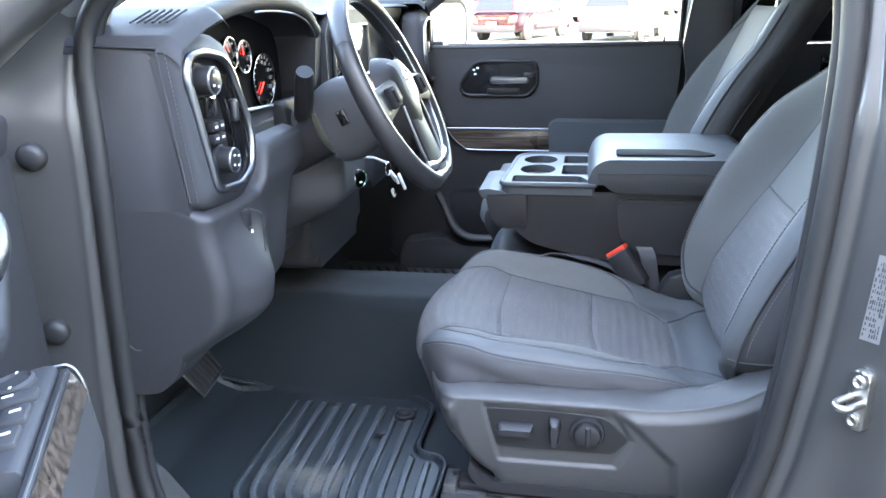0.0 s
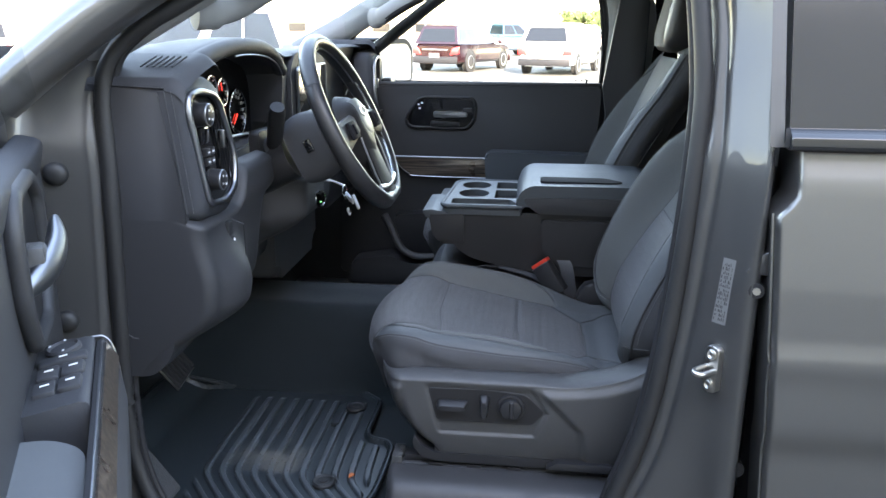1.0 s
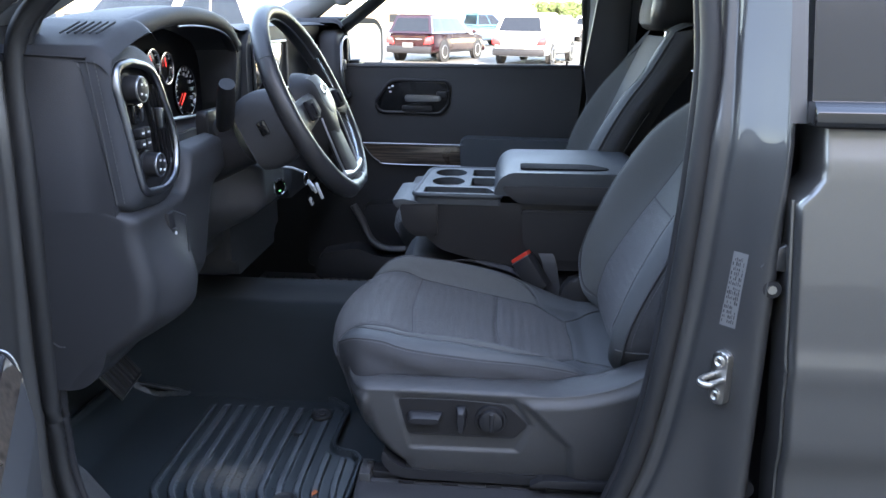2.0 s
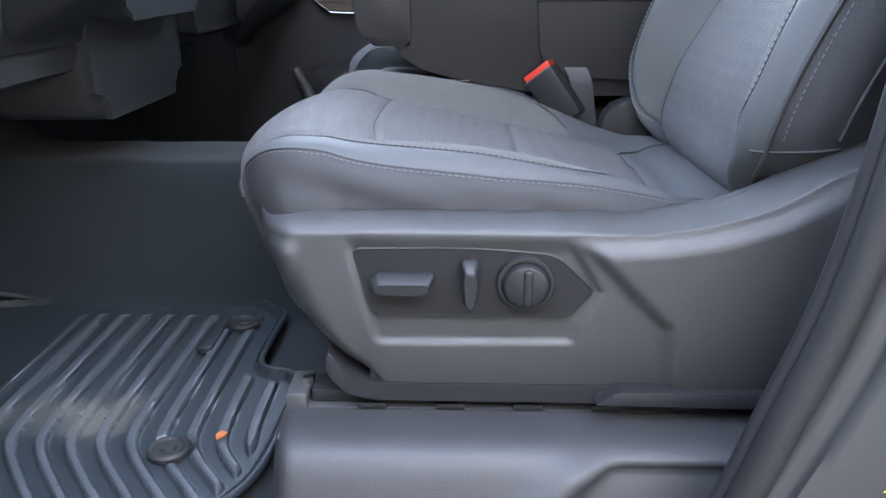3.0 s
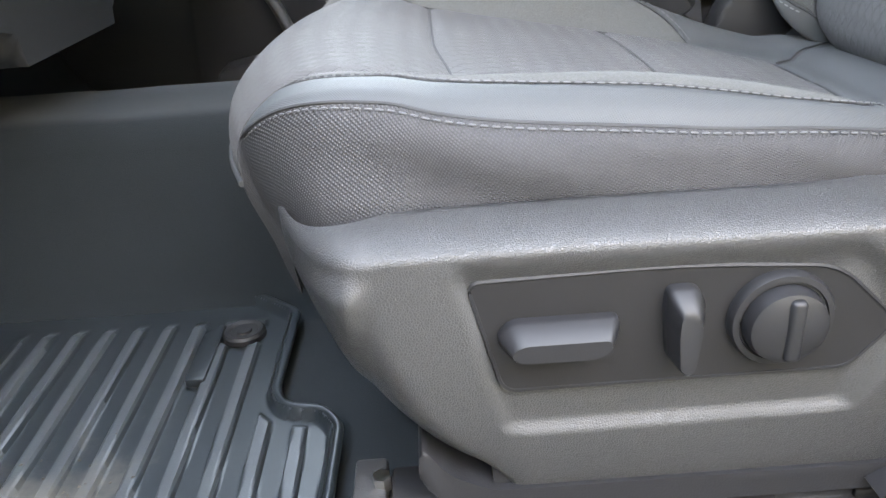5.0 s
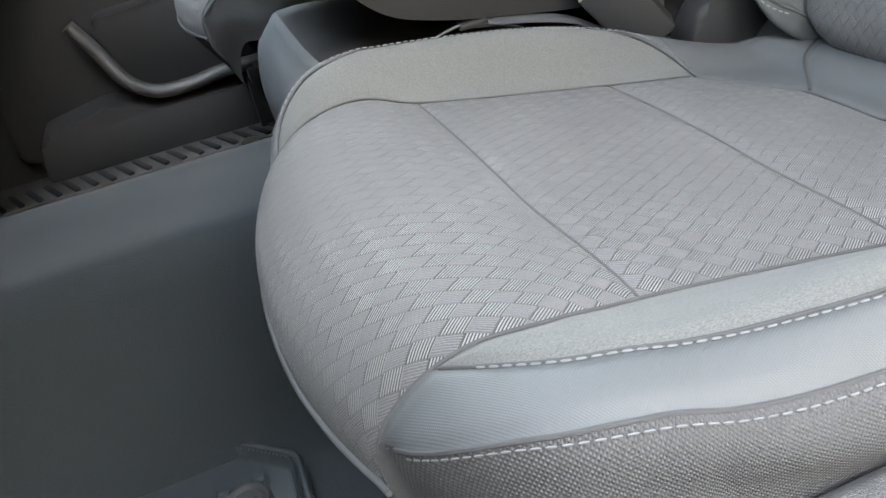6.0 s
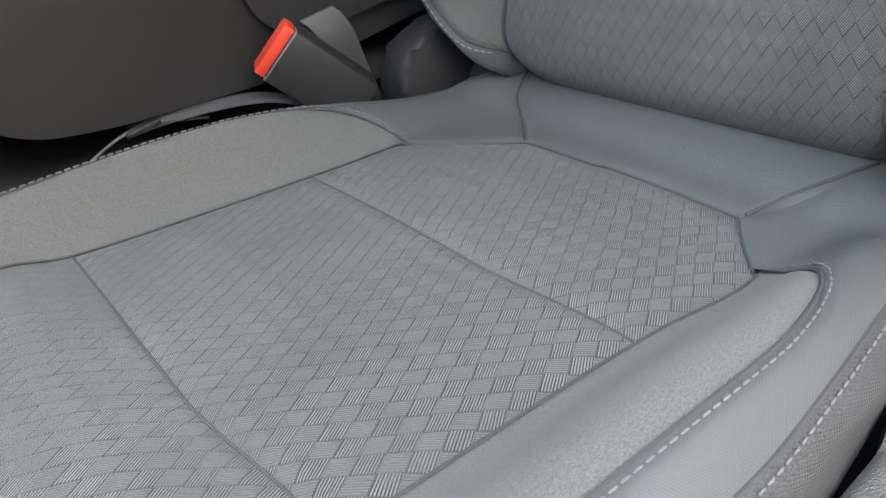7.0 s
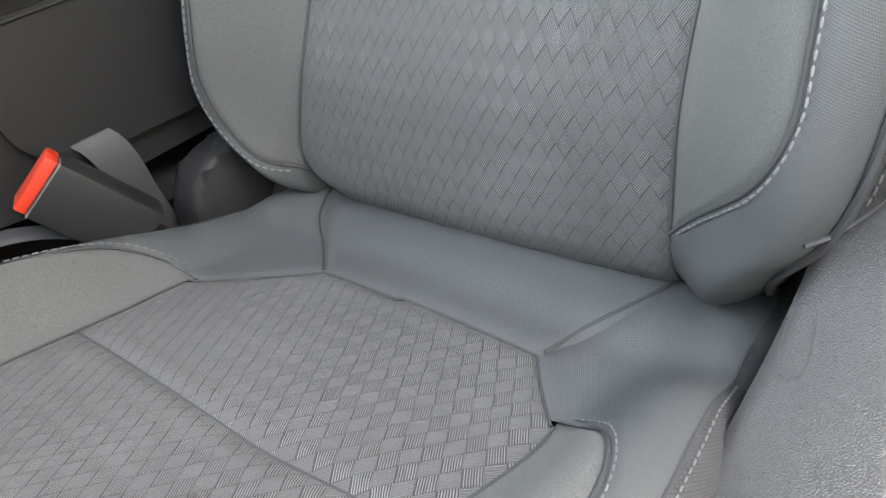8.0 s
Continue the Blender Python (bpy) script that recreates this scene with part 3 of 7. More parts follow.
def build_seat(name, label, mirror, back, twist):
    SHAPE["back"], SHAPE["twist"] = back, twist
    tr = seat_map(mirror)
    base = tr((0.25, 0.0, 0.66))
    s = thing(name, label, "seat", base, "front seats")
    XA, XB, XR = 0.114, 0.285, 0.437        # seams over the insert and its rear edge

    def seam_x(X0, w):
        return X0 + 0.011 * smooth01((-w - 0.04) / 0.11)

    def rear_x(w):
        if w < 0:
            return XR - 0.046 * max(0.0, (-w - 0.112) / 0.040) ** 0.85
        return XR - 0.003 - 0.062 * max(0.0, (w - 0.074) / 0.078) ** 0.9

    def ins(X0, X1):
        def e(u, v):
            a = X0(0) if callable(X0) else X0
            w = (2 * v - 1)
            X, side = a, w
            for _ in range(3):
                w = side * insert_w(X)
                lo = X0(w) if callable(X0) else X0
                hi = X1(w) if callable(X1) else X1
                X = lo + (hi - lo) * u
            return X, w
        return e
    panel("front_insert", ins(-0.062, lambda w: seam_x(XA, w)), 40, 48, M_WEAVE, s, tr, mirror)
    panel("middle_insert", ins(lambda w: seam_x(XA, w), lambda w: seam_x(XB, w)), 36, 48, M_WEAVE, s, tr, mirror)
    panel("rear_insert", ins(lambda w: seam_x(XB, w), rear_x), 30, 48, M_WEAVE, s, tr, mirror)
    for sg in (-1, 1):
        xs, xe, tip = (0.008, 0.396, 0.046) if sg < 0 else (-0.016, 0.378, 0.105)

        def mel_w(X):
            """Half width to the bolster's inner stitch line."""
            if sg < 0:
                w = lerp_table(X, [(.008, .160), (.023, .176), (.044, .192), (.066, .201), (.106, .209), (.145, .215), (.203, .220), (.30, .220), (.335, .215), (.36, .208), (.40, .200)])[0]
            else:
                w = lerp_table(X, [(-.016, .158), (-.010, .180), (.004, .197), (.03, .209), (.10, .220), (.28, .222), (.40, .216)])[0]
            return min(float(w), outer_w(X) - 0.004)

        def reach(X):
            """How far the bolster cloth reaches out, rounded off at its rear tip."""
            if X <= xe - tip:
                return 1.0
            return math.sqrt(max(0.0, 1 - ((X - xe + tip) / tip) ** 2)) if X < xe else 0.0

        def mel(u, v):
            X = xs + (xe - xs) * u
            a, b_ = insert_w(X), mel_w(X)
            return X, sg * (a + (b_ - a) * v * max(reach(X), 0.03))

        def strip_w(X):
            a = insert_w(X)
            if X > XR - 0.003:
                k = min(1.0, max(0.0, (X - XR) / (0.54 - XR)))
                return 0.112 + 0.043 * k if sg < 0 else 0.074 + 0.121 * k
            if X > rear_x(sg * 0.152):
                if sg < 0:
                    return 0.112 + 0.040 * ((XR - X) / 0.046) ** (1 / 0.85)
                return 0.074 + 0.078 * ((XR - 0.003 - X) / 0.062) ** (1 / 0.9)
            return a + (mel_w(X) - a) * (max(reach(X), 0.0) if X > xs else 0.0)

        def strip(u, v):
            X = -0.034 + 0.574 * u
            a = strip_w(X)
            return X, sg * (a + (outer_w(X) - a) * v)
        panel("bolster_panel", mel, 80, 14, M_MELANGE, s, tr, mirror, label="heather grey cloth bolster")
        panel("bolster_edge", strip, 150, 16, M_LEATHER, s, tr, mirror, lip=0.0022)
        line = []
        for i in range(90):
            X = xs + 0.010 + (xe - xs - 0.010) * (i / 89) ** 0.9
            X_, w_ = mel(min(1.0, (X - xs) / (xe - xs)), 1.0)
            line.append(tr(cushion_point(X_ + 0.003 * (1 - reach(X_)), w_ + sg * 0.004) + np.array((0, 0, 0.0006))))
        stitches("bolster_stitching", line, 0.0062, 0.0044, 0.0006, M_THREAD, s)
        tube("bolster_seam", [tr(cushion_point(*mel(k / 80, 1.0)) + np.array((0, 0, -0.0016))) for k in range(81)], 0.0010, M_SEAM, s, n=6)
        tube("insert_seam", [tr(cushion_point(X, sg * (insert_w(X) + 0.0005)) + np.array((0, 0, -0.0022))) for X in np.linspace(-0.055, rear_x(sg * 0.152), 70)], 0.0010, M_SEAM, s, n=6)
        # dark cord that paints the shade of the valley beside the stitch row
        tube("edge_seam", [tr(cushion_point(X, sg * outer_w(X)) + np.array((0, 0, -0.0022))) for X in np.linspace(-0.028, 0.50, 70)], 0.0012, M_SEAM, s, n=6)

    def rear(u, v):
        wf, we = -0.112 + 0.186 * v, -0.155 + 0.350 * v
        X0 = rear_x(wf)
        return X0 + (0.54 - X0) * u, wf + (we - wf) * u
    panel("rear_edge", rear, 24, 48, M_LEATHER, s, tr, mirror, lip=0.0024)
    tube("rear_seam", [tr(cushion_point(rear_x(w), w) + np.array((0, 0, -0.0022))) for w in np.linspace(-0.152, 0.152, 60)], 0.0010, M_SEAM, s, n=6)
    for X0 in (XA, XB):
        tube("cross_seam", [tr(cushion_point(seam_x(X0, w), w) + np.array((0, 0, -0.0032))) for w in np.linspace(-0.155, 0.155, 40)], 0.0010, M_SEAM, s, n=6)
    for pts in ([(XR + .004, -.114), (.467, -.118), (.486, -.126), (.526, -.149)], [(XR - .002, .077), (.479, .130), (.522, .180)]):
        tube("corner_seam", [tr(cushion_point(X, w) + np.array((0, 0, -.0002))) for X, w in spline(pts, 14)], .0012, M_SEAM, s, n=5)
    tube("front_piping", [tr(cushion_point(-0.062, w) + np.array((-0.0015, 0, 0))) for w in np.linspace(-0.162, 0.162, 40)], 0.0022, M_LEATHER, s, n=8)

    # knitted skirt round the cushion, from the edge seam down behind the side shield
    path = [("s", X, -1) for X in np.linspace(0.54, -0.031, 70)] + [("c", X, -1) for X in np.linspace(-0.035, -0.060, 8)] + [("f", w, 0) for w in np.linspace(-0.155, 0.155, 30)]
    path += [("c", X, 1) for X in np.linspace(-0.060, -0.035, 8)] + [("s", X, 1) for X in np.linspace(-0.031, 0.54, 70)]
    top, low, outs = [], [], []
    LOW = [(0, cushion_point(0.09, 0.237)[0], .247, .944), (.3, .018, .238, .944), (.5, -.003, .214, .938), (.75, -.015, .188, .905), (1, -.018, .165, .868)]
    for k, a, sg in path:
        if k == "s":
            p = cushion_point(a, sg * outer_w(a)) + np.array((0, 0, -0.002))
            t = max(0.0, (0.09 - a) / 0.121) * 0.75
            if t == 0.0:
                q = np.array((p[0], sg * min(0.247, outer_w(a) + 0.002), 0.944 - 0.020 * smooth01((a - 0.33) / 0.08)))
            else:
                e = lerp_table(t, LOW)
                q = np.array((e[0], sg * e[1], e[2]))
            th = t * math.pi / 2
            o = np.array((-math.sin(th), sg * math.cos(th), 0.0))
        elif k == "c":
            p = cushion_point(a, sg * (insert_w(a) + 0.001))
            t = 0.75 + 0.25 * (-0.031 - a) / 0.029
            e = lerp_table(t, LOW)
            q = np.array((e[0], sg * e[1], e[2]))
            th = t * math.pi / 2
            o = np.array((-math.sin(th), sg * math.cos(th), 0.0))
        else:
            p = cushion_point(-0.062, a) + np.array((-0.001, 0, -0.001))
            q = np.array((-0.028 + 0.010 * abs(a) / 0.155, a * 1.06, 0.868))
            o = np.array((-1.0, 0, 0))
        top.append(p)
        low.append(q)
        outs.append(o)

    def skirt_at(i, v):
        i0 = min(int(i), len(path) - 2)
        f = i - i0
        p, q, o = (c[i0] * (1 - f) + c[i0 + 1] * f for c in (top, low, outs))
        r = p * (1 - v) + q * v
        ln = float(np.linalg.norm(q - p))
        bulge = 0.010 * math.sin(math.pi * v**0.7) * min(1.0, 0.3 + 0.7 * ln / 0.05) * (1 - 0.75 * abs(o[0]))
        bulge += cloth_wave((r[0] * 0.6, r[1], r[2] * 1.6 + r[0] * 0.5), 0.006, 16) * math.sin(math.pi * v)
        return r + o * bulge
    surf("cushion_skirt", lambda u, v: tr(skirt_at(u * (len(path) - 1), v)), 168, 14, M_SKIRT, s, "dark knitted skirt", flip=mirror, uv=lambda u, v: (u * 1.5, v * 0.06))
    for sg, ia, ib in ((-1, 9.0, 68.5), (1, 116.5, 176.0)):
        line = [tr(skirt_at(i, 0.045) + np.array((0, sg * 0.0006, 0.0006))) for i in np.linspace(ia, ib, 110)]
        stitches("edge_stitching", line, 0.0062, 0.0044, 0.00062, M_THREAD, s)

    # backrest
    ZS = 1.205
    z0 = 0.905

    def back_ins(za, zb):
        def e(u, v):
            z, w = za + (zb - za) * u, 2 * v - 1
            return z, w * back_insert(z, 1 if w > 0 else -1)
        return e
    panel("lower_back_insert", back_ins(z0, ZS), 48, 44, M_WEAVE, s, tr, mirror, back_point, down=(1, 0, 0.2))
    panel("upper_back_insert", back_ins(ZS, 1.525), 40, 44, M_MELANGE, s, tr, mirror, back_point, down=(1, 0, 0.2))
    tube("back_cross_seam", [tr(back_point(ZS, w) + np.array((0.0025, 0, 0))) for w in np.linspace(-0.146, 0.146, 30)], 0.0017, M_SEAM, s, n=6)
    for sg in (-1, 1):
        zw, grow = (0.978, 0.112) if sg < 0 else (0.950, 0.135)

        def wing_w(z):
            """Half width to the stitched line that parts cloth from vinyl on a wing."""
            wi = back_insert(z, sg)
            k = math.sin(math.pi / 2 * min(1.0, max(0.0, (z - zw) / grow)))
            if z > 1.42:
                k *= 1 - smooth01((z - 1.42) / 0.09)
            return wi + 0.076 * k
        panel("wing_panel", lambda u, v: (zw + (1.510 - zw) * u, sg * (back_insert(zw + (1.510 - zw) * u, sg) + (wing_w(zw + (1.510 - zw) * u) - back_insert(zw + (1.510 - zw) * u, sg)) * v)), 70, 16, M_MELANGE, s, tr, mirror, back_point, "heather grey cloth wing", down=(1, 0, 0.2))

        def outer(u, v):
            z = z0 + (1.540 - z0) * u
            a = wing_w(z)
            return z, sg * (a + (lerp_table(z, SHAPE["back"])[2] - a) * v)
        panel("wing_edge", outer, 80, 14, M_LEATHER, s, tr, mirror, back_point, down=(1, 0, 0.2), lip=0.0022)
        line = [tr(back_point(z, sg * (wing_w(z) + 0.0035)) + np.array((-0.0012, 0, 0))) for z in np.linspace(zw + 0.002, 1.50, 130)]
        stitches("wing_stitching", line, 0.0066, 0.0046, 0.0007, M_PALE_THREAD, s)
        tube("wing_seam", [tr(back_point(z, sg * wing_w(z)) + np.array((0.0016, 0, 0))) for z in np.linspace(zw, 1.50, 110)], 0.0014, M_SEAM, s, n=6)
        tube("wing_insert_seam", [tr(back_point(z, sg * back_insert(z, sg)) + np.array((0.0022, 0, 0))) for z in np.linspace(z0, 1.50, 80)], 0.0016, M_SEAM, s, n=6)
        surf("back_flank", lambda u, v: tr(back_side(z0 + (1.540 - z0) * u, v, sg)), 50, 14, M_SKIRT, s, flip=(sg < 0) != mirror, uv=lambda u, v: (u * 0.66, v * 0.12))
        tube("flank_piping", [tr(back_side(z, 0.02, sg) + np.array((-0.001, sg * 0.001, 0))) for z in np.linspace(0.915, 1.53, 70)], 0.0026, M_SEAM, s, n=6)
        line = [tr(back_side(z, 0.09, sg) + np.array((0, sg * 0.0012, 0))) for z in np.linspace(1.02, 1.51, 80)]
        stitches("flank_stitching", line, 0.0066, 0.0045, 0.0007, M_THREAD, s)
        line = [tr(back_side(1.02 + 0.3 * t, 0.45 + 0.25 * t, sg) + np.array((0, sg * 0.002, 0))) for t in np.linspace(0, 1, 40)]
        tube("flank_seam", line, 0.0018, M_SEAM, s, n=6)
        # seam of the lower cap round the foot of a wing
        foot_line = [back_point(1.008, sg * w) + np.array((-0.0008, 0, 0)) for w in (0.236, 0.239)] + [back_side(1.008, t, sg) + np.array((0, sg * 0.0004, 0)) for t in np.linspace(0.0, 0.5, 14)]
        tube("wing_foot_seam", [tr(p) for p in foot_line], 0.0016, M_SEAM, s, n=6)
    # rounded foot and head of the backrest, and its rear shell

    def foot(u, v):
        w = (2 * u - 1) * 0.194
        p = back_point(z0, w)
        an = v * math.pi * 0.5
        return tr(p + np.array((0.03 * (1 - math.cos(an)) + 0.06 * v, 0, -0.03 * math.sin(an))))
    surf("back_foot", foot, 30, 8, M_SKIRT, s, flip=not mirror, uv=lambda u, v: (u * 0.36, v * 0.08))

    def shell(u, v):
        z = z0 + (1.540 - z0) * u
        a, b_ = back_side(z, 1.0, -1), back_side(z, 1.0, 1)
        p = a * (1 - v) + b_ * v
        return tr(p + np.array((0.035 * math.sin(math.pi * v), 0, 0)))
    surf("rear_shell", shell, 30, 12, M_BLACK, s, flip=not mirror)

    def head(u, v):
        w = (2 * u - 1) * 0.187
        a = back_point(1.540, w)
        b_ = np.array((a[0] + 0.10, w * 0.86, 1.550))
        t = v
        return tr(a * (1 - t) + b_ * t + np.array((0, 0, 0.022 * math.sin(math.pi * t) * (1 - 0.5 * (2 * u - 1) ** 4))))
    surf("back_top", head, 24, 8, M_LEATHER, s, flip=mirror, uv=lambda u, v: (u * 0.37, v * 0.1))

    # head restraint on two posts
    HX = float(lerp_table(1.545, back)[0])
    def rest(u, v):
        th, ph = (u - 0.5) * math.pi, v * 2 * math.pi
        c, si = math.cos(ph), math.sin(ph)
        e = 0.42
        rx = abs(c) ** e * (1 if c > 0 else -1)
        ry = abs(si) ** e * (1 if si > 0 else -1)
        k = max(0.0, math.cos(th)) ** 0.38
        zz = math.copysign(abs(math.sin(th)) ** 0.55, th)
        return tr((HX + 0.040 + 0.074 * rx * k + 0.024 * zz, 0.135 * ry * k * (1 - 0.10 * zz), 1.662 + 0.122 * zz))
    hr = surf("head_restraint", rest, 24, 40, M_BLACK, s, "head restraint with a pale cloth face", wrap=True, flip=mirror)
    surf("rest_face", lambda u, v: tr((HX - 0.038 + 0.024 * (2 * u - 1) + 0.020 * (2 * v - 1) ** 4 + 0.012 * (2 * u - 1) ** 4, (2 * v - 1) * (0.114 - 0.01 * u), 1.662 + 0.104 * (2 * u - 1))), 16, 16, M_MELANGE, hr)
    for w in (-0.07, 0.07):
        tube("rest_post", [tr((HX + 0.033, w, 1.50)), tr((HX + 0.043, w, 1.62))], 0.007, M_CHROME, s, n=10)
    return s, tr


def shield_height(x):
    """Top edge of the side shield along the seat."""
    return lerp_table(x, [(-.03, .962), (-.01, .964), (.02, .967), (.06, .969), (.12, .970), (.33, .970), (.40, .976), (.47, .996), (.53, 1.030), (.60, 1.052), (.66, 1.055)])[0]


def build_shield(s, tr, mirror):
    """The moulded side shield with the power controls, outboard of the cushion."""
    field = [(0.045, 0.985), (0.16, 0.990), (0.255, 0.985), (0.30, 0.945), (0.385, 0.858), (0.40, 0.74), (0.03, 0.74), (0.03, 0.90)]
    recess = [(0.076, 0.975), (0.20, 0.975), (0.285, 0.955), (0.323, 0.894), (0.298, 0.838), (0.108, 0.836)]

    def sd(poly, x, z):
        best, inside = 9.0, False
        k = len(poly)
        for i in range(k):
            (x0, z0), (x1, z1) = poly[i], poly[(i + 1) % k]
            dx, dz = x1 - x0, z1 - z0
            t = max(0.0, min(1.0, ((x - x0) * dx + (z - z0) * dz) / (dx * dx + dz * dz)))
            best = min(best, math.hypot(x - x0 - dx * t, z - z0 - dz * t))
            if (z0 > z) != (z1 > z) and x < (x1 - x0) * (z - z0) / (z1 - z0) + x0:
                inside = not inside
        return best if inside else -best

    def shelf(x, t):
        """Inward reach and rise of the shield's top shelf, t from its ridge (0) to the cushion (1)."""
        wide = smooth01((x - 0.27) / 0.1)
        a = min(1.0, t / 0.88) * math.pi / 2
        turn = max(0.0, (t - 0.88) / 0.12)
        return (0.041 + 0.030 * wide) * (1 - math.cos(a)) + 0.003 * turn, 0.012 * math.sin(a) - 0.010 * wide * t - 0.022 * turn**1.5

    def front_x(z):
        return lerp_table(z, [(.795, .063), (.81, .043), (.83, .025), (.86, .007), (.91, -.011), (.95, -.020), (.975, -.021)])[0]

    def f(u, v):
        # v from the bottom lip up to the ridge, then over the shelf beside the cushion
        q = v * 1.25
        z01 = min(1.0, q)
        z = 0.797 + (0.950 - 0.797) * z01
        xf = front_x(z)
        x = xf + (0.66 - xf) * u**1.25
        zr = shield_height(x) - 0.020
        lip = 0.797 - 0.015 * smooth01((x - 0.092) / 0.030)
        zz = lip + (zr - lip) * z01
        y = -0.303
        y += 0.010 * smooth01(sd(field, x, zz) / 0.016 + 0.6)
        y += 0.006 * smooth01(sd(recess, x, zz) / 0.007 + 0.3)
        y += 0.020 * (1 - z01) ** 3
        y += (-0.293 - y) * smooth01((z01 - 0.88) / 0.12)
        y += 0.105 * max(0.0, 1 - (x - xf) / 0.060) ** 2.2
        if q > 1.0:
            dy, dz = shelf(x, (q - 1.0) / 0.25)
            y += dy * (0.25 + 0.75 * smooth01((x - xf) / 0.08))
            s = smooth01((x - xf) / 0.05)
            zz += dz * (0.5 + 0.5 * s) - 0.002 * (1 - s) * (q - 1.0) / 0.25
        return tr((x, y, zz))
    sh = surf("side_shield", f, 150, 84, M_VAL, s, "grained plastic side shield", flip=not mirror, sharp=80)
    oval = []
    for k in range(40):
        ca, sa = math.cos(k * math.pi / 20), math.sin(k * math.pi / 20)
        ex, et = math.copysign(abs(ca) ** 0.55, ca), math.copysign(abs(sa) ** 0.7, sa)
        px_ = .4465 + .021 * ex
        dy, dz = shelf(px_, .80 + .03 * ex + .055 * et)
        oval.append(tr((px_, -.293 + dy, shield_height(px_) - .020 + dz + .0002)))
    tube("shield_oval", oval, 0.0004, M_VAL, sh, n=5, closed=True)
    plate = rounded([(0.0895, 0.9345), (0.20, 0.9365), (0.279, 0.930), (0.3155, 0.894), (0.2925, 0.8675), (0.1065, 0.8675)], [.008, .05, .014, .006, .008, .008])
    yp = -0.2885
    bm = bmesh.new()
    lo = [bm.verts.new(tr((p[0], yp + 0.004, p[1]))) for p in plate]
    hi = [bm.verts.new(tr((p[0], yp, p[1]))) for p in plate]
    bm.faces.new(hi)
    for i in range(len(plate)):
        bm.faces.new((lo[i], lo[(i + 1) % len(plate)], hi[(i + 1) % len(plate)], hi[i]))
    pl = part("control_plate", bm, M_PLATE, sh, "smooth control plate")
    tube("plate_gap", [tr((p[0], yp + 0.0006, p[1])) for p in plate], 0.0014, M_BLACK, sh, n=5, closed=True)
    return pl


def knob_block(name, outline, y0, y1, top_scale, drop, mat, parent, tr, label=""):
    """A raised switch: an outline in (x, z) that narrows towards its face."""
    k = len(outline)
    cx, cz = sum(p[0] for p in outline) / k, sum(p[1] for p in outline) / k
    V = []
    sx, sz = top_scale
    rings = [(0.0, 1.0, 1.0, 0), (0.30, 0.995, 0.99, 0), (0.40, 0.975, 0.95, 0), (0.92, sx * 1.04, sz * 1.12, drop * 0.86), (1.0, sx, sz, drop)]
    for t, sc, sc_z, dz in rings:
        for p in outline:
            V.append(tr((cx + (p[0] - cx) * sc, y0 + (y1 - y0) * t, cz - dz + (p[1] - cz) * sc_z)))
    F = []
    for r in range(len(rings) - 1):
        for i in range(k):
            F.append((r * k + i, r * k + (i + 1) % k, (r + 1) * k + (i + 1) % k, (r + 1) * k + i))
    F.append(tuple((len(rings) - 1) * k + i for i in range(k)))
    return raw(name, V, F, mat, parent, label, sharp=35)


driver_seat, tr_d = build_seat("driver_seat", "grey cloth and vinyl power driver's seat on its rail", False, BACK_RECLINED, 0.035)
passenger_seat, tr_p = build_seat("passenger_seat", "grey cloth and vinyl front passenger seat", True, BACK_UPRIGHT, 0.0)
plate = build_shield(driver_seat, tr_d, False)
build_shield(passenger_seat, tr_p, True)
YP = -0.2885
knob_block("seat_slide_switch", rounded([(.1025, .9030), (.1085, .8935), (.158, .8925), (.1675, .902), (.1665, .9125), (.110, .9125)], [.007, .009, .009, .005, .004, .007], 5), YP, YP - 0.016, (0.80, 0.54), 0.0030, M_SWITCH, driver_seat, tr_d, "lever-shaped seat switch")
knob_block("recline_switch", rounded([(.1905, .9265), (.2065, .9265), (.2105, .916), (.2065, .884), (.201, .8795), (.1925, .884), (.1895, .912)], [.005, .006, .005, .004, .004, .004, .004], 5), YP, YP - 0.018, (0.56, 0.74), 0.0044, M_SWITCH, driver_seat, tr_d, "upright recline switch")
mk = Matrix.Translation(tr_d((.251, YP, .903))) @ Matrix.Rotation(radians(90), 4, "X")
lathe("lumbar_knob_bezel", [(.0275, -.002), (.0275, .004), (.0262, .0065), (.0232, .0068), (.0222, .004), (.0222, .0)], mk, M_SWITCH, driver_seat, n=40)
kb = lathe("lumbar_knob", [(.0212, .0), (.0212, .010), (.0198, .0145), (.016, .0165), (.002, .0172)], mk, M_SWITCH, driver_seat, "round four-way lumbar knob", n=40)
box("knob_rib", tr_d((.2525, YP - 0.0158, .903)), (.0090, .007, .036), M_SWITCH, kb, bevel=0.0032, seg=4)
tube("knob_groove", [tr_d((.251 + .0221 * math.cos(a), YP - .0050, .903 + .0221 * math.sin(a))) for a in np.linspace(0, 2 * math.pi, 41)[:-1]], 0.0009, M_BLACK, driver_seat, n=5, closed=True)
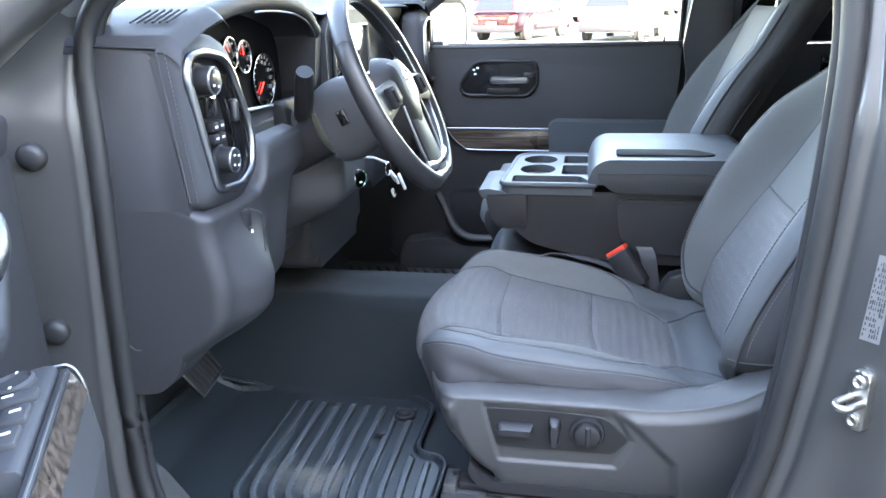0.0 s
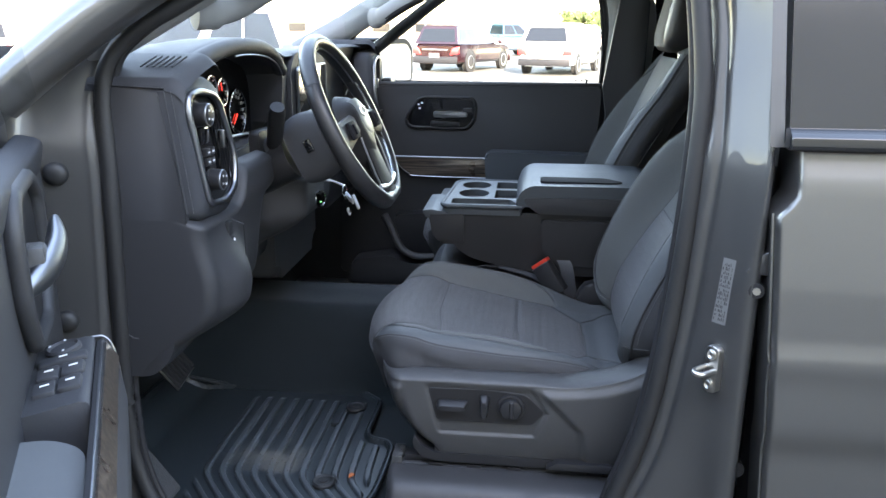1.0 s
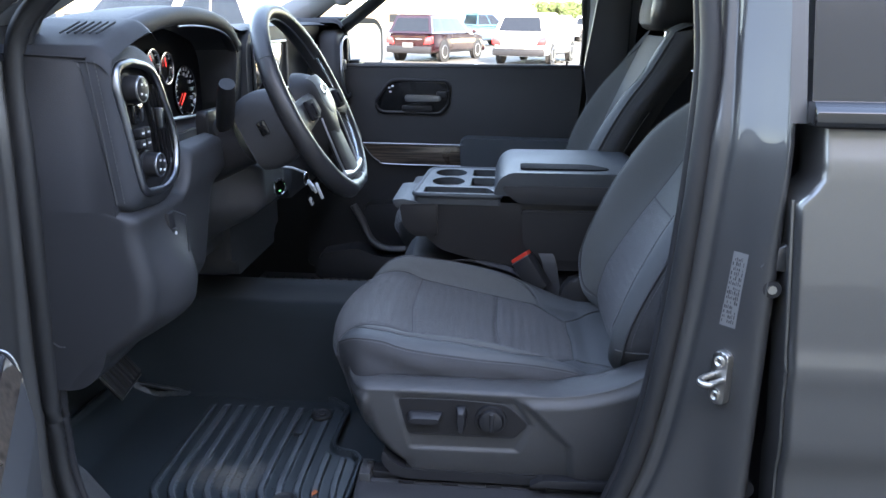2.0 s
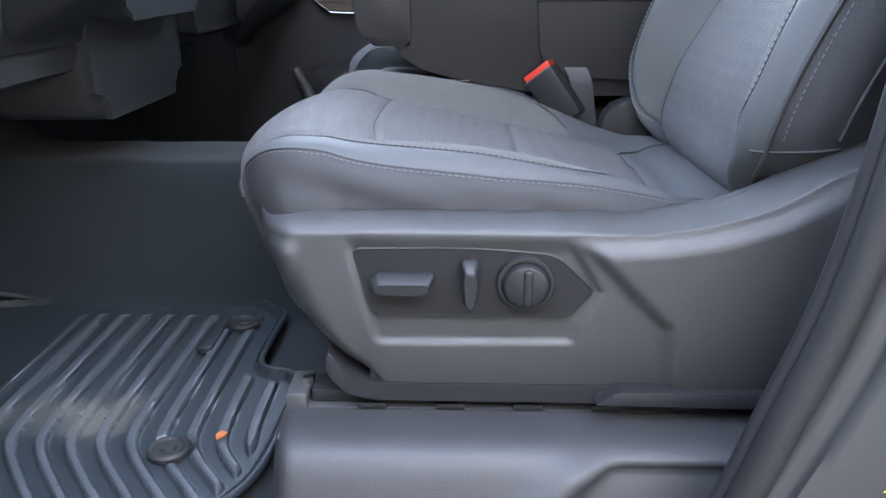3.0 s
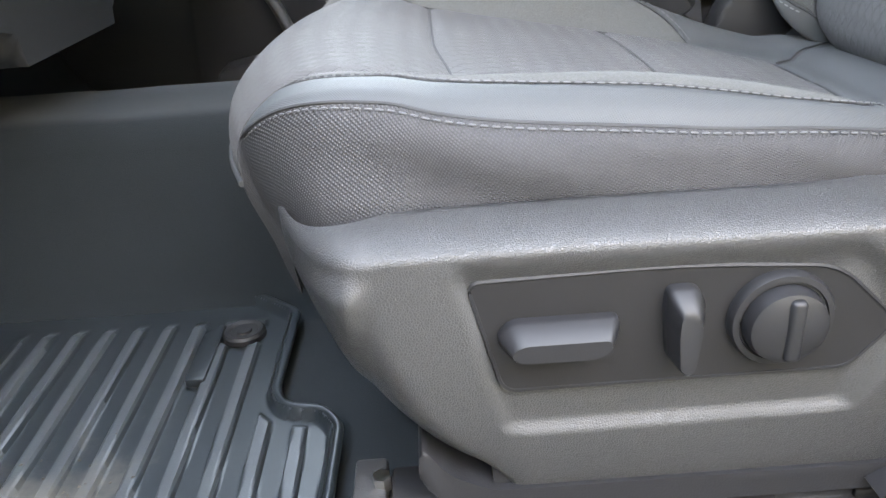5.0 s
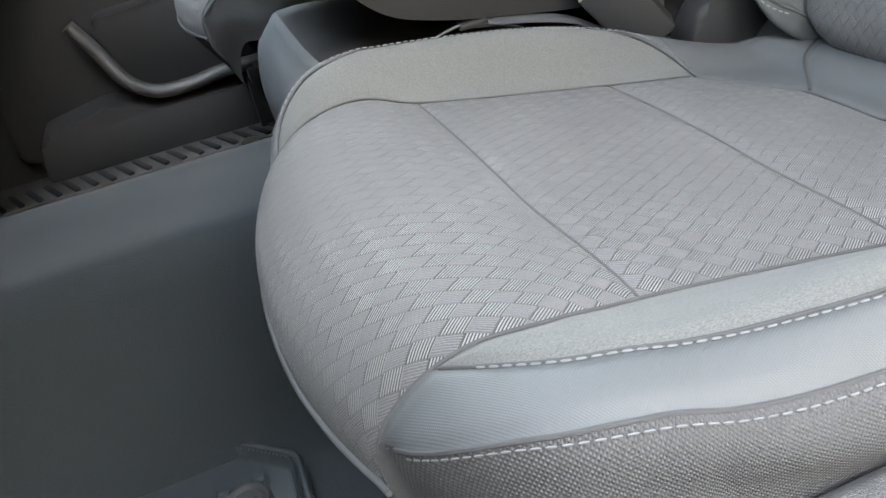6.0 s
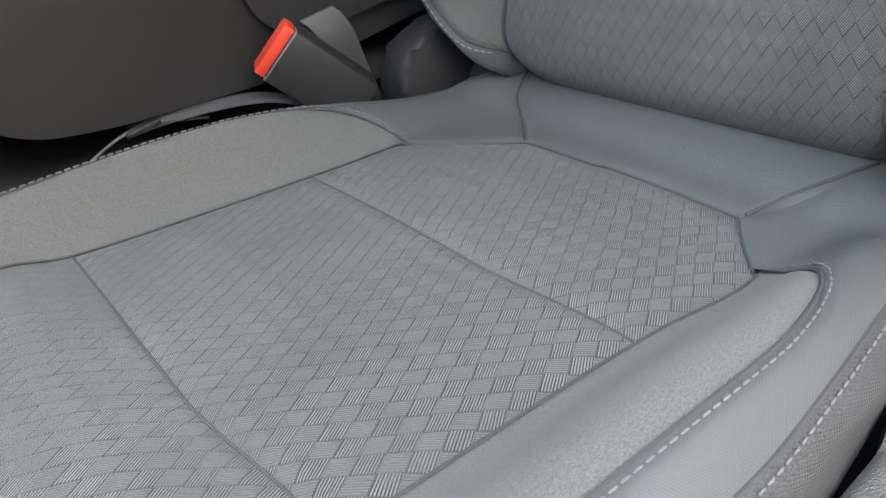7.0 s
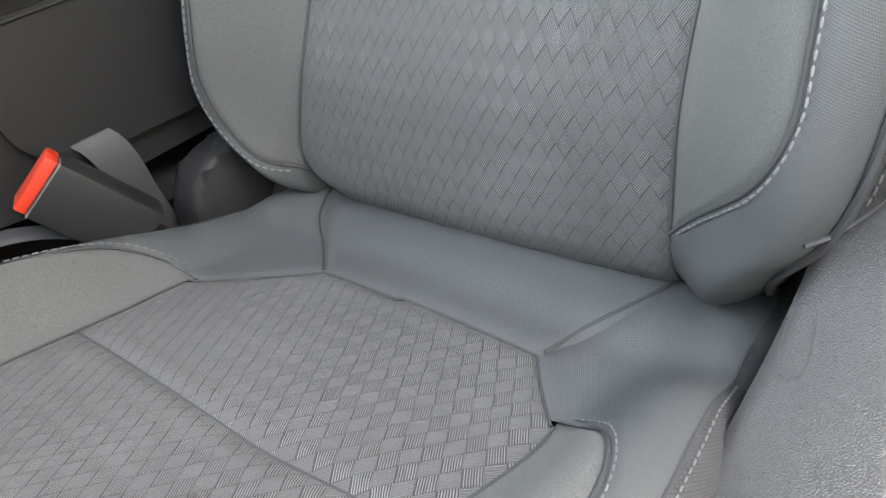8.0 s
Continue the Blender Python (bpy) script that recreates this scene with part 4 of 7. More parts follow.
# lower carriage and slide rail under the shield
lower = rounded([(.058, .824), (.075, .800), (.10, .787), (.62, .787), (.62, .768), (.105, .768), (.075, .775), (.055, .798)], .008, 4)
prism("carriage_cover", lower, "xz", tr_d((0, -.278, 0))[1], tr_d((0, -.20, 0))[1], M_BLACK, driver_seat, "black lower seat cover", bevel=.005)
# black strip gives the shade in the slot below the shield
prism("carriage_shadow_gap", [(.10, .7995), (.62, .806), (.62, .785), (.10, .786)], "xz", tr_d((0, -.272, 0))[1], tr_d((0, -.255, 0))[1], M_BLACK, driver_seat, bevel=0)
prism("carriage_lip", rounded([(.345, .790), (.62, .792), (.62, .772), (.322, .776)], .004, 3), "xz", tr_d((0, -.296, 0))[1], tr_d((0, -.27, 0))[1], M_BLACK, driver_seat, bevel=.003)
def build_rail(tr, w0):
    r = thing("seat_rail", "black steel seat slide rail bolted to the floor", "seat rail", tr((.27, w0, .635)), "seat rails")
    y0, y1 = sorted((tr((0, w0 - .024, 0))[1], tr((0, w0 + .024, 0))[1]))
    prism("rail_channel", rounded([(.012, .740), (.012, .754), (.62, .754), (.62, .740)], .002, 2), "xz", y0, y1, M_UNDER, r, bevel=.002)
    prism("rail_slide", rounded([(.036, .754), (.036, .769), (.62, .769), (.62, .754)], .003, 2), "xz", y0 + .008, y1 - .008, M_SWITCH, r, bevel=.003)
    box("rail_end_cap", (.022, (y0 + y1) / 2, .754), (.022, .052, .030), M_VAL, r, "grey plastic end cap", bevel=.003)
    for x in (.03, .55):
        box("rail_foot", (x, (y0 + y1) / 2, .688), (.05, .044, .115), M_BLACK, r, bevel=.004)
    tube("rail_bolt", [(.030, (y0 + y1) / 2, .765), (.030, (y0 + y1) / 2, .776)], .006, M_STEEL, r, n=6)
    for k in range(6):
        box("rail_tooth", (.10 + k * .08, y0 - .001, .757), (.03, .004, .006), M_BLACK, r, bevel=.001)
for tr_, w_ in ((tr_d, -.245), (tr_d, .215), (tr_p, -.245), (tr_p, .215)):
    build_rail(tr_, w_)


# ---- ground and cab shell ----
M_GROUND = material("pale_asphalt", (0.086, 0.078, 0.066), 0.9, 0, 0.25, 0.4, 0.3, 90, grain=0.25)
gv = [(-900, -900, 0), (900, -900, 0), (900, 900, 0), (-900, 900, 0)]
ground = raw("ground", gv, [(0, 1, 2, 3)], M_GROUND, smooth=False)
tagged(ground, "pale sunlit asphalt of a car lot", "ground", kind="structure")


# closes the lot behind the driver's side: unseen wall added to shade the truck
M_WALL = material("grey_plaster", (0.31, 0.29, 0.262), 0.9, 0, 0.2, 0.8, 0.3, 60)
shade_wall = prism("shade_wall", [(-40, 0), (-40, 6.5), (40, 6.5), (40, 0)], "xz", -5.8, -5.5, M_WALL, bevel=0)
tagged(shade_wall, "plain grey plastered wall, unseen, added to block sun and low sky", "wall", kind="structure")


def floor_z(x, y):
    """Carpet height: footwells with the tunnel hump between them."""
    a = abs(y - (CL - 0.005))
    z = 0.612 + 0.250 * smooth01((0.205 - a) / 0.105) - 0.010 * smooth01((y - CL) / 0.15)
    z += 0.10 * smooth01((-0.62 - x) / 0.16) + 0.35 * smooth01((-0.74 - x) / 0.2)
    return z


carpet = surf("floor", lambda u, v: ((lambda x, y: (x, y, floor_z(x, y) + 0.004 * noise.noise(Vector((x * 9, y * 9, 0)))))(-0.95 + 2.1 * u, 0.96 + 1.68 * v)), 90, 90, M_CARPET, uv=lambda u, v: (u * 2, v * 1.7), flip=True)
tagged(carpet, "dark blue-grey carpet moulded over the tunnel hump", "floor", kind="structure")

cab = thing("pickup_cab", "dark grey metallic pickup truck cab with its doors' openings", "truck", (0.3, CL, 0.0))


def x_of(table, z):
    return lerp_table(z, table)[0]


SEAL_B = [(.55, .33), (.62, .365), (.70, .398), (.78, .430), (.89, .472), (.98, .492), (1.15, .514), (1.35, .528), (1.50, .535), (1.65, .533), (1.80, .490)]
SEAL_A = [(.55, -.44), (.80, -.470), (1.0, -.468), (1.15, -.458), (1.35, -.446), (1.50, -.446), (1.56, -.43)]


def lean(z):
    """How far the body side leans inward above the belt line."""
    return 0.0 if z < 1.42 else 0.30 * (z - 1.42)


def build_side(mir):
    """Pillars, sills and roof rail of one side of the cab."""
    Y = (lambda y: 2 * CL - y) if mir else (lambda y: y)
    fl = mir

    def bpillar(u, v):
        z = 0.50 + 1.42 * u
        xs = x_of(SEAL_B, z)
        prof = [(0.0, xs - 0.004, .945), (.12, xs + 0.014, .918), (.26, xs + 0.030, .912), (.31, xs + 0.033, .903), (.50, max(xs + .055, .566), .880), (.70, max(xs + .08, .600), .850), (.82, .618, .846), (.90, .628, .866), (1.0, .640, .96)]
        x, y = lerp_table(v, prof)
        return (x, Y(y + lean(z)), z)
    surf("b_pillar", bpillar, 60, 40, M_JAMB, cab, "dark grey painted door jamb", flip=not fl)

    def apillar(u, v):
        z = 0.55 + 1.03 * u
        xs = x_of(SEAL_A, z)
        prof = [(0.0, xs + 0.004, .945), (.15, xs - 0.020, .915), (.3, xs - 0.034, .908), (.72, xs - .102, .872), (.85, xs - .118, .850), (.93, xs - .122, .825), (1.0, xs - .135, .800)]
        x, y = lerp_table(v, prof)
        return (x, Y(y + lean(z)), z)
    surf("hinge_pillar", apillar, 50, 36, M_JAMB, cab, "dark grey painted hinge pillar", flip=fl)
    # windscreen pillar and roof rail, outer skin
    rail = spline([(-.56, .83, 1.50), (-.42, .885, 1.62), (-.20, .955, 1.765), (.05, 1.01, 1.89), (.35, 1.035, 1.925), (.9, 1.04, 1.925), (1.5, 1.06, 1.90)], 60)
    tube("roof_rail", [(p[0], Y(p[1]), p[2]) for p in rail], 0.052, M_PAINT, cab, n=14, flat=0.75)
    seal = spline([(-.466, .935, .95), (-.458, .93, 1.12), (-.447, .928, 1.34), (-.446, .935, 1.49), (-.428, .938, 1.557), (-.375, .945, 1.607), (-.29, .955, 1.655), (-.15, .975, 1.735), (0.0, 1.01, 1.815), (.20, 1.035, 1.865), (.40, 1.03, 1.85), (.497, .985, 1.74),
                   (.530, .952, 1.56), (.530, .936, 1.40), (.515, .930, 1.17), (.491, .928, .98), (.455, .926, .85), (.395, .924, .70), (.27, .92, .63), (0.0, .915, .60), (-.25, .915, .61), (-.40, .925, .68), (-.458, .932, .80)], 170, closed=True)
    tube("door_seal", [(p[0], Y(p[1]), p[2]) for p in seal], 0.0145, M_RUBBER, cab, "black rubber door seal", n=12, closed=True)
    tube("seal_lip", [(p[0] + (0.012 if p[0] < 0 else -0.012) * smooth01(abs(p[0]) / 0.3), Y(p[1] + .013), p[2] + 0.002) for p in seal], 0.0075, M_BLACK, cab, n=8, closed=True)
    # rocker and the inner sill trim
    prism("rocker", rounded([(Y(.80), .42), (Y(.80), .53), (Y(.86), .575), (Y(.97), .59), (Y(.97), .42)], .03, 5), "yz", -.55, 1.75, M_PAINT, cab, bevel=0)
    # pillar interior trim, dark below, pale above
    surf("b_pillar_trim", lambda u, v: ((lambda z: (x_of(SEAL_B, z) - 0.004 + (0.16) * v, Y(.946 + lean(z) + 0.035 * math.sin(math.pi * min(1, v * 1.0)) + .02 * v), z))(0.60 + 0.80 * u)), 30, 12, M_DASH, cab, flip=fl)
    surf("upper_pillar_trim", lambda u, v: ((lambda z: (x_of(SEAL_B, z) - 0.004 + (0.16) * v, Y(.948 + lean(z) + 0.035 * math.sin(math.pi * min(1, v * 1.0)) + .02 * v), z))(1.40 + 0.46 * u)), 20, 12, M_PILLAR, cab, "pale pillar trim", flip=fl)
    surf("cowl_side_trim", lambda u, v: ((lambda z: (x_of(SEAL_A, z) + 0.004 - 0.40 * v, Y(.946 + .02 * v), z))(0.60 + 0.75 * u)), 16, 8, M_DASH, cab, flip=not fl)
    # windscreen pillar trim with its grab handle
    at = spline([(-.62, .965, 1.50), (-.45, .985, 1.585), (-.25, 1.015, 1.70), (-.02, 1.05, 1.83), (.10, 1.07, 1.875)], 30)
    tube("windscreen_pillar_trim", [(p[0], Y(p[1] - .012), p[2] + .012) for p in at], 0.046, M_PILLAR, cab, "pale grey windscreen pillar trim", n=14, flat=0.62, up=(0, 1, 0))
    gh = spline([(-.315, 1.025, 1.640), (-.285, 1.058, 1.642), (-.255, 1.082, 1.655), (-.19, 1.090, 1.692), (-.06, 1.10, 1.76), (-.03, 1.075, 1.795), (-.02, 1.05, 1.815)], 30)
    tube("grab_handle", [(p[0], Y(p[1]), p[2]) for p in gh], [0.030 if 4 < i < 26 else 0.036 for i in range(30)], M_PILLAR, cab, "moulded grab handle", n=14, flat=0.62, up=(0, 1, 0))
    tube("handle_insert", [(p[0] + .006, Y(p[1] + .006), p[2] - .006) for p in gh[7:24]], 0.020, M_BLACK, cab, n=10, flat=0.6, up=(0, 1, 0))


build_side(False)
build_side(True)
# roof, headliner, back wall, screens
surf("roof_skin", lambda u, v: ((lambda x, y: (x, y, 1.955 + 0.03 * (1 - ((y - CL) / .8) ** 2) - 0.05 * ((x - .7) / .9) ** 2))(0.0 + 1.6 * u, 1.02 + 1.56 * v)), 16, 16, M_PAINT, cab, flip=True)
ceiling = surf("ceiling", lambda u, v: ((lambda x, y: (x, y, 1.885 + 0.025 * (1 - ((y - CL) / .8) ** 2) - 0.04 * ((x - .7) / .9) ** 2))(0.02 + 1.56 * u, 1.04 + 1.52 * v)), 16, 16, M_HEAD)
tagged(ceiling, "pale woven headliner under the cab roof", "headliner", kind="structure")
prism("cab_back_wall", rounded([(.98, .55), (.98, 1.40), (1.06, 1.93), (2.54, 1.93), (2.62, 1.40), (2.62, .55)], .04, 4), "yz", 1.66, 1.72, M_DASH, cab, bevel=0)
prism("firewall", [(.96, .55), (.96, 1.50), (2.64, 1.50), (2.64, .55)], "yz", -.96, -.93, M_BLACK, cab, bevel=0)
ws = surf("windscreen", lambda u, v: ((lambda y: (-.80 + .83 * u + .10 * ((y - CL) / .8) ** 2, y, 1.47 + .44 * u))(.98 + 1.64 * v)), 10, 16, M_GLASS, cab, "clear windscreen")
ws.visible_shadow = False
surf("bonnet", lambda u, v: ((lambda x, y: (x, y, 1.40 - .12 * smooth01((-1.0 - x) / 1.3) - .10 * abs((y - CL) / .85) ** 3))(-2.3 + 1.55 * u, .90 + 1.80 * v)), 20, 24, M_PAINT, cab, flip=True)
for y0 in (.80, 2.66):
    prism("front_wing", rounded([(-2.5, .55), (-2.5, 1.15), (-2.2, 1.27), (-.62, 1.36), (-.60, .52), (-.75, .45), (-1.0, .85), (-1.4, .95), (-1.8, .85), (-2.05, .5)], .06, 4), "xz", y0, y0 + .14, M_PAINT, cab, bevel=.02)
for y0 in (.80, 2.72):
    prism("bed_side", rounded([(1.72, .50), (1.72, 1.42), (3.4, 1.40), (3.4, .60), (3.0, .55), (2.75, .95), (2.2, .95), (1.98, .5)], .05, 4), "xz", y0, y0 + .08, M_PAINT, cab, bevel=.02)
box("bed_floor", (2.55, CL, .70), (1.68, 1.84, .06), M_PAINT, cab)
box("tailgate", (3.38, CL, 1.0), (.06, 1.7, .75), M_PAINT, cab)
box("chassis", (.5, CL, .42), (5.4, 1.2, .16), M_BLACK, cab, bevel=.02)
for x in (-1.4, 2.47):
    for y, s in ((.80, 1), (2.62, 1)):
        w = lathe("wheel", [(.40, 0), (.41, .05), (.41, .19), (.39, .24)], Matrix.Translation((x, y, .41)) @ Matrix.Rotation(radians(-90), 4, "X"), M_RUBBER, cab, n=28)
        lathe("rim", [(.27, -.004), (.27, .02), (.06, .05), (.02, .03)], Matrix.Translation((x, y - .003, .41)) @ Matrix.Rotation(radians(-90), 4, "X"), M_SATIN, w, n=24)

# hinge cover caps on the hinge pillar
for z in (1.372, 1.108):
    xs = x_of(SEAL_A, z)
    c = Vector((xs - .072, .886, z))
    nrm = Vector((.35, -.94, 0)).normalized()
    mm = Matrix.Translation(c) @ nrm.to_track_quat("Z", "Y").to_matrix().to_4x4()
    lathe("hinge_cap", [(.020, -.02), (.020, .003), (.017, .009), (.009, .0125), (.001, .013)], mm, M_RUBBER, cab, "round black rubber plug", n=28)

# striker: loop and plate with two screws
st = thing("door_striker", "zinc plated door striker loop screwed to the jamb", "door striker", (.575, .882, 1.04))
sn = Vector((-.80, -.60, 0)).normalized()
sr = Vector((sn.y, -sn.x, 0)).normalized()
sc = Vector((.573, .868, 1.090))
fr = Matrix((( sr.x, 0, sn.x, sc.x), (sr.y, 0, sn.y, sc.y), (0, 1, 0, sc.z), (0, 0, 0, 1)))
def striker_pt(a, b, c):
    return tuple(fr @ Vector((a, b, c)))
outl = rounded([(-.013, -.040), (.013, -.040), (.013, .040), (-.013, .040)], .012, 6)
bm = prism_bm(outl, "xy", -.012, .006, .002)
bmesh.ops.transform(bm, matrix=fr, verts=bm.verts)
part("striker_plate", bm, M_STEEL, st)
tube("striker_loop", [striker_pt(*p) for p in spline([(.008, .003, .0), (.008, .003, .026), (.006, .002, .036), (.0, .001, .040), (-.006, .0, .036), (-.008, .0, .026), (-.008, .0, 0)], 26)], .0046, M_STEEL, st, n=10)
for b in (-.026, .026):
    lathe("striker_screw", [(.0085, .004), (.0085, .009), (.006, .0105), (.003, .008)], fr @ Matrix.Translation((0, b, 0)), M_STEEL, st, n=12)

# tyre label and warning label on the jamb
def jamb_label(name, label, z0, z1, u0, u1, mat, seed, rows, cols):
    """A thin printed label that follows the jamb."""
    def pt(a, b, lift):
        z = z0 + (z1 - z0) * b
        xs = x_of(SEAL_B, z)
        x, y = lerp_table(u0 + (u1 - u0) * a, [(.31, xs + 0.033, .903), (.50, max(xs + .055, .566), .880), (.70, max(xs + .08, .600), .850)])
        return (x - lift * .6, y + lean(z) - lift * .8, z)
    lb = surf(name, lambda u, v: pt(u, v, .0016), 6, 12, mat)
    tagged(lb, label, "label")
    rnd = random.Random(seed)
    k = 0
    for i in range(cols):
        for j in range(rows):
            if rnd.random() < .82:
                a0, b0 = .08 + .84 * i / cols, .05 + .90 * j / rows
                a1, b1 = a0 + .84 / cols * rnd.uniform(.3, .75), b0 + .90 / rows * rnd.uniform(.4, .9)
                raw("print_bar", [pt(a0, b0, .0022), pt(a1, b0, .0022), pt(a1, b1, .0022), pt(a0, b1, .0022)], [(0, 1, 2, 3)], M_INK, lb, smooth=False)
jamb_label("tyre_label", "pale printed tyre pressure label on the door jamb", 1.165, 1.272, .475, .595, M_LABEL, 3, 14, 7)
yl = raw("warning_label", [(.545, .877, .842), (.572, .866, .800), (.517, .889, .800)], [(0, 1, 2)], M_YELLOW, smooth=False)
tagged(yl, "yellow warning label on the door jamb", "label")

# ---- rear door ----
rd = thing("rear_door", "dark grey metallic rear cab door, closed, with tinted glass", "car door", (1.1, .84, .5))


def rear_skin(u, v):
    z = .50 + .945 * v
    x = (.624 + .030 * (1.342 - z) / .437 if z < 1.36 else .624 + .024 * smooth01((z - 1.36) / .012)) + 1.02 * u
    y = .826 - .026 * math.sin(math.pi * min(1, (z - .45) / 1.02)) + .006 * smooth01((z - 1.395) / .05) * 2
    y += .012 * smooth01((1.02 - z) / .05) - .004 * math.exp(-((z - 1.13) / .02) ** 2)
    e = 1 - min(1.0, u / .008)
    return (x + .000, y + .075 * e**2, z)
surf("door_skin", lambda u, v: rear_skin(u**2, v), 60, 60, M_PAINT, rd)
tube("door_edge_trim", [(rear_skin(.004, v)[0] - .002, rear_skin(.004, v)[1] + .000, rear_skin(.004, v)[2]) for v in np.linspace(0, .905, 60)], .0028, M_PAINT, rd, n=6)
prism("belt_moulding", rounded([(.815, 1.449), (.815, 1.468), (.832, 1.478), (.85, 1.478), (.85, 1.449)], .004, 3), "yz", .632, 1.66, M_GLOSS, rd, "gloss black belt moulding", bevel=.002)
surf("door_glass", lambda u, v: (.640 + .98 * u, .842 + lean(1.47 + .36 * v), 1.47 + .36 * v), 2, 2, M_PRIVACY, rd, "dark tinted glass", flip=False)
surf("glass_frame", lambda u, v: (.612 + .020 * v - .006 * u, .836 + lean(1.45 + .40 * u), 1.45 + .40 * u), 6, 3, M_JAMB, rd, "satin frame strip")
box("door_top_frame", (1.12, 1.0, 1.865), (1.02, .05, .05), M_PAINT, rd)
prism("door_inner", [(.66, .52), (.66, 1.44), (1.64, 1.44), (1.64, .52)], "xz", .90, .96, M_BLACK, rd, bevel=.004)
tube("latch_bumper", [(.622, .872, 1.231), (.618, .844, 1.231)], .012, M_BLACK, rd, n=14)
tube("bumper_screw", [(.618, .846, 1.231), (.6175, .841, 1.231)], .006, M_STEEL, rd, n=8)
prism("hinge_leaf", rounded([(.600, 1.258), (.612, 1.282), (.645, 1.300), (.650, 1.252)], .005, 3), "xz", .848, .88, M_JAMB, rd, bevel=.004)
tube("lower_bumper", [(.632, .905, .90), (.632, .885, .90)], .015, M_BLACK, rd, n=14)

# ---- inner sill trims ----
def build_sill(Y, fl):
    t = thing("sill_trim", "scuffed grey grained plastic door sill trim", "sill trim", (.2, Y(.99), .56), "sill trims")
    def f(u, v):
        x = .008 + .60 * u
        q = lerp_table(v, [(0, .945, .600), (.30, .965, .655), (.62, .990, .722), (.74, 1.004, .744), (.84, 1.024, .753), (1.0, 1.070, .755)])
        y, z = q
        # raised diagonal rib that runs down from the top edge
        c = .31 - (.744 - z) * 1.15
        y -= .011 * math.exp(-((x - c) / .020) ** 2) * smooth01((z - .63) / .03) * smooth01((.752 - z) / .02)
        y += .010 * smooth01((x - c - .018) / .02) * smooth01((.744 - z) / .012)
        e = max(0.0, 1 - (x - .008) / .02)
        return (x, Y(y + .03 * e**2), z - .006 * e**2)
    surf("sill_cover", f, 90, 40, M_SILL, t, flip=not fl)
    prism("sill_front_end", rounded([(Y(.965), .60), (Y(1.03), .748), (Y(1.070), .75), (Y(1.070), .60)], .004, 2), "yz", .012, .016, M_SILL, t, bevel=0)
build_sill(lambda y: y, False)
sp = thing("scuff_plate", "ribbed grey scuff plate with a bright strip on the far sill", "scuff plate", (-.2, 2.50, .62))
box("plate_base", (-.15, 2.49, .634), (.95, .13, .03), M_VAL, sp, bevel=.006)
for k in range(26):
    box("plate_rib", (-.58 + k * .034, 2.462, .651), (.012, .07, .006), M_BLACK, sp, bevel=.002, rot=(0, 0, 25))
tube("bright_strip", [(-.30, 2.515, .657), (-.16, 2.518, .660), (-.02, 2.52, .657)], .008, M_SATIN, sp, n=8, flat=.5)
tube("seat_bolt", [(-.03, 2.39, .625), (-.03, 2.39, .665)], .016, M_STEEL, sp, n=8)

# ---- floor liner ----
liner = thing("floor_liner", "black ribbed rubber floor liner, dusty with dried mud", "floor mat", (-.35, 1.3, .62))
MO = rounded([(-.70, 1.585), (-.50, 1.622), (-.178, 1.628), (-.106, 1.565), (-.108, 1.400), (-.095, 1.372), (-.052, 1.362), (-.034, 1.335), (-.036, 1.19), (-.046, 1.10), (-.10, 1.03), (-.18, .985), (-.46, .985), (-.72, 1.06)], [.03, .05, .03, .012, .02, .015, .012, .012, .06, .05, .04, .05, .05, .05], 5)


def poly_sd(poly, x, y):
    best, inside, k = 9.0, False, len(poly)
    for i in range(k):
        (x0, y0), (x1, y1) = poly[i], poly[(i + 1) % k]
        dx, dy = x1 - x0, y1 - y0
        t = max(0.0, min(1.0, ((x - x0) * dx + (y - y0) * dy) / (dx * dx + dy * dy + 1e-12)))
        best = min(best, (x - x0 - dx * t) ** 2 + (y - y0 - dy * t) ** 2)
        if (y0 > y) != (y1 > y) and x < (x1 - x0) * (y - y0) / (y1 - y0) + x0:
            inside = not inside
    return math.sqrt(best) * (1 if inside else -1)


CLIPS = [(-.166, 1.527), (-.162, 1.172)]


def liner_lane(x, y):
    """Which rib a place belongs to; the ribs run straight and then bend outwards."""
    h = 1.185 - y
    return (x - .425 * (h + math.sqrt(h * h + .0009)) + .1515) / .0377 + .5


def liner_z(x, y, d):
    z = .626 + .012 * smooth01((-.60 - x) / .12) * 4
    lane = liner_lane(x, y) % 1.0
    inner = smooth01((d - .020) / .010) * smooth01((1.572 - y) / .03) * smooth01((y - 1.01) / .02) * smooth01((x + .465) / .03)
    for cx, cy in CLIPS:
        inner *= smooth01((math.hypot(x - cx, y - cy) - .027) / .006)
    z += .0080 * inner * smooth01((.23 - abs(lane - .5)) / .085)
    z += .012 * (1 - smooth01(abs(d - .006) / .006))
    return z


nx, ny = 380, 190
V, F, ids, U = [], [], {}, []
for i in range(nx + 1):
    for j in range(ny + 1):
        x, y = -.725 + .695 * i / nx, .98 + .655 * j / ny
        d = poly_sd(MO, x, y)
        if d > -.002:
            ids[i, j] = len(V)
            V.append((x, y, liner_z(x, y, max(0, d))))
            U.append((x, y))
for i in range(nx):
    for j in range(ny):
        q = [(i, j), (i + 1, j), (i + 1, j + 1), (i, j + 1)]
        if all(k in ids for k in q):
            F.append(tuple(ids[k] for k in q))
sheet, ribs = [], {}
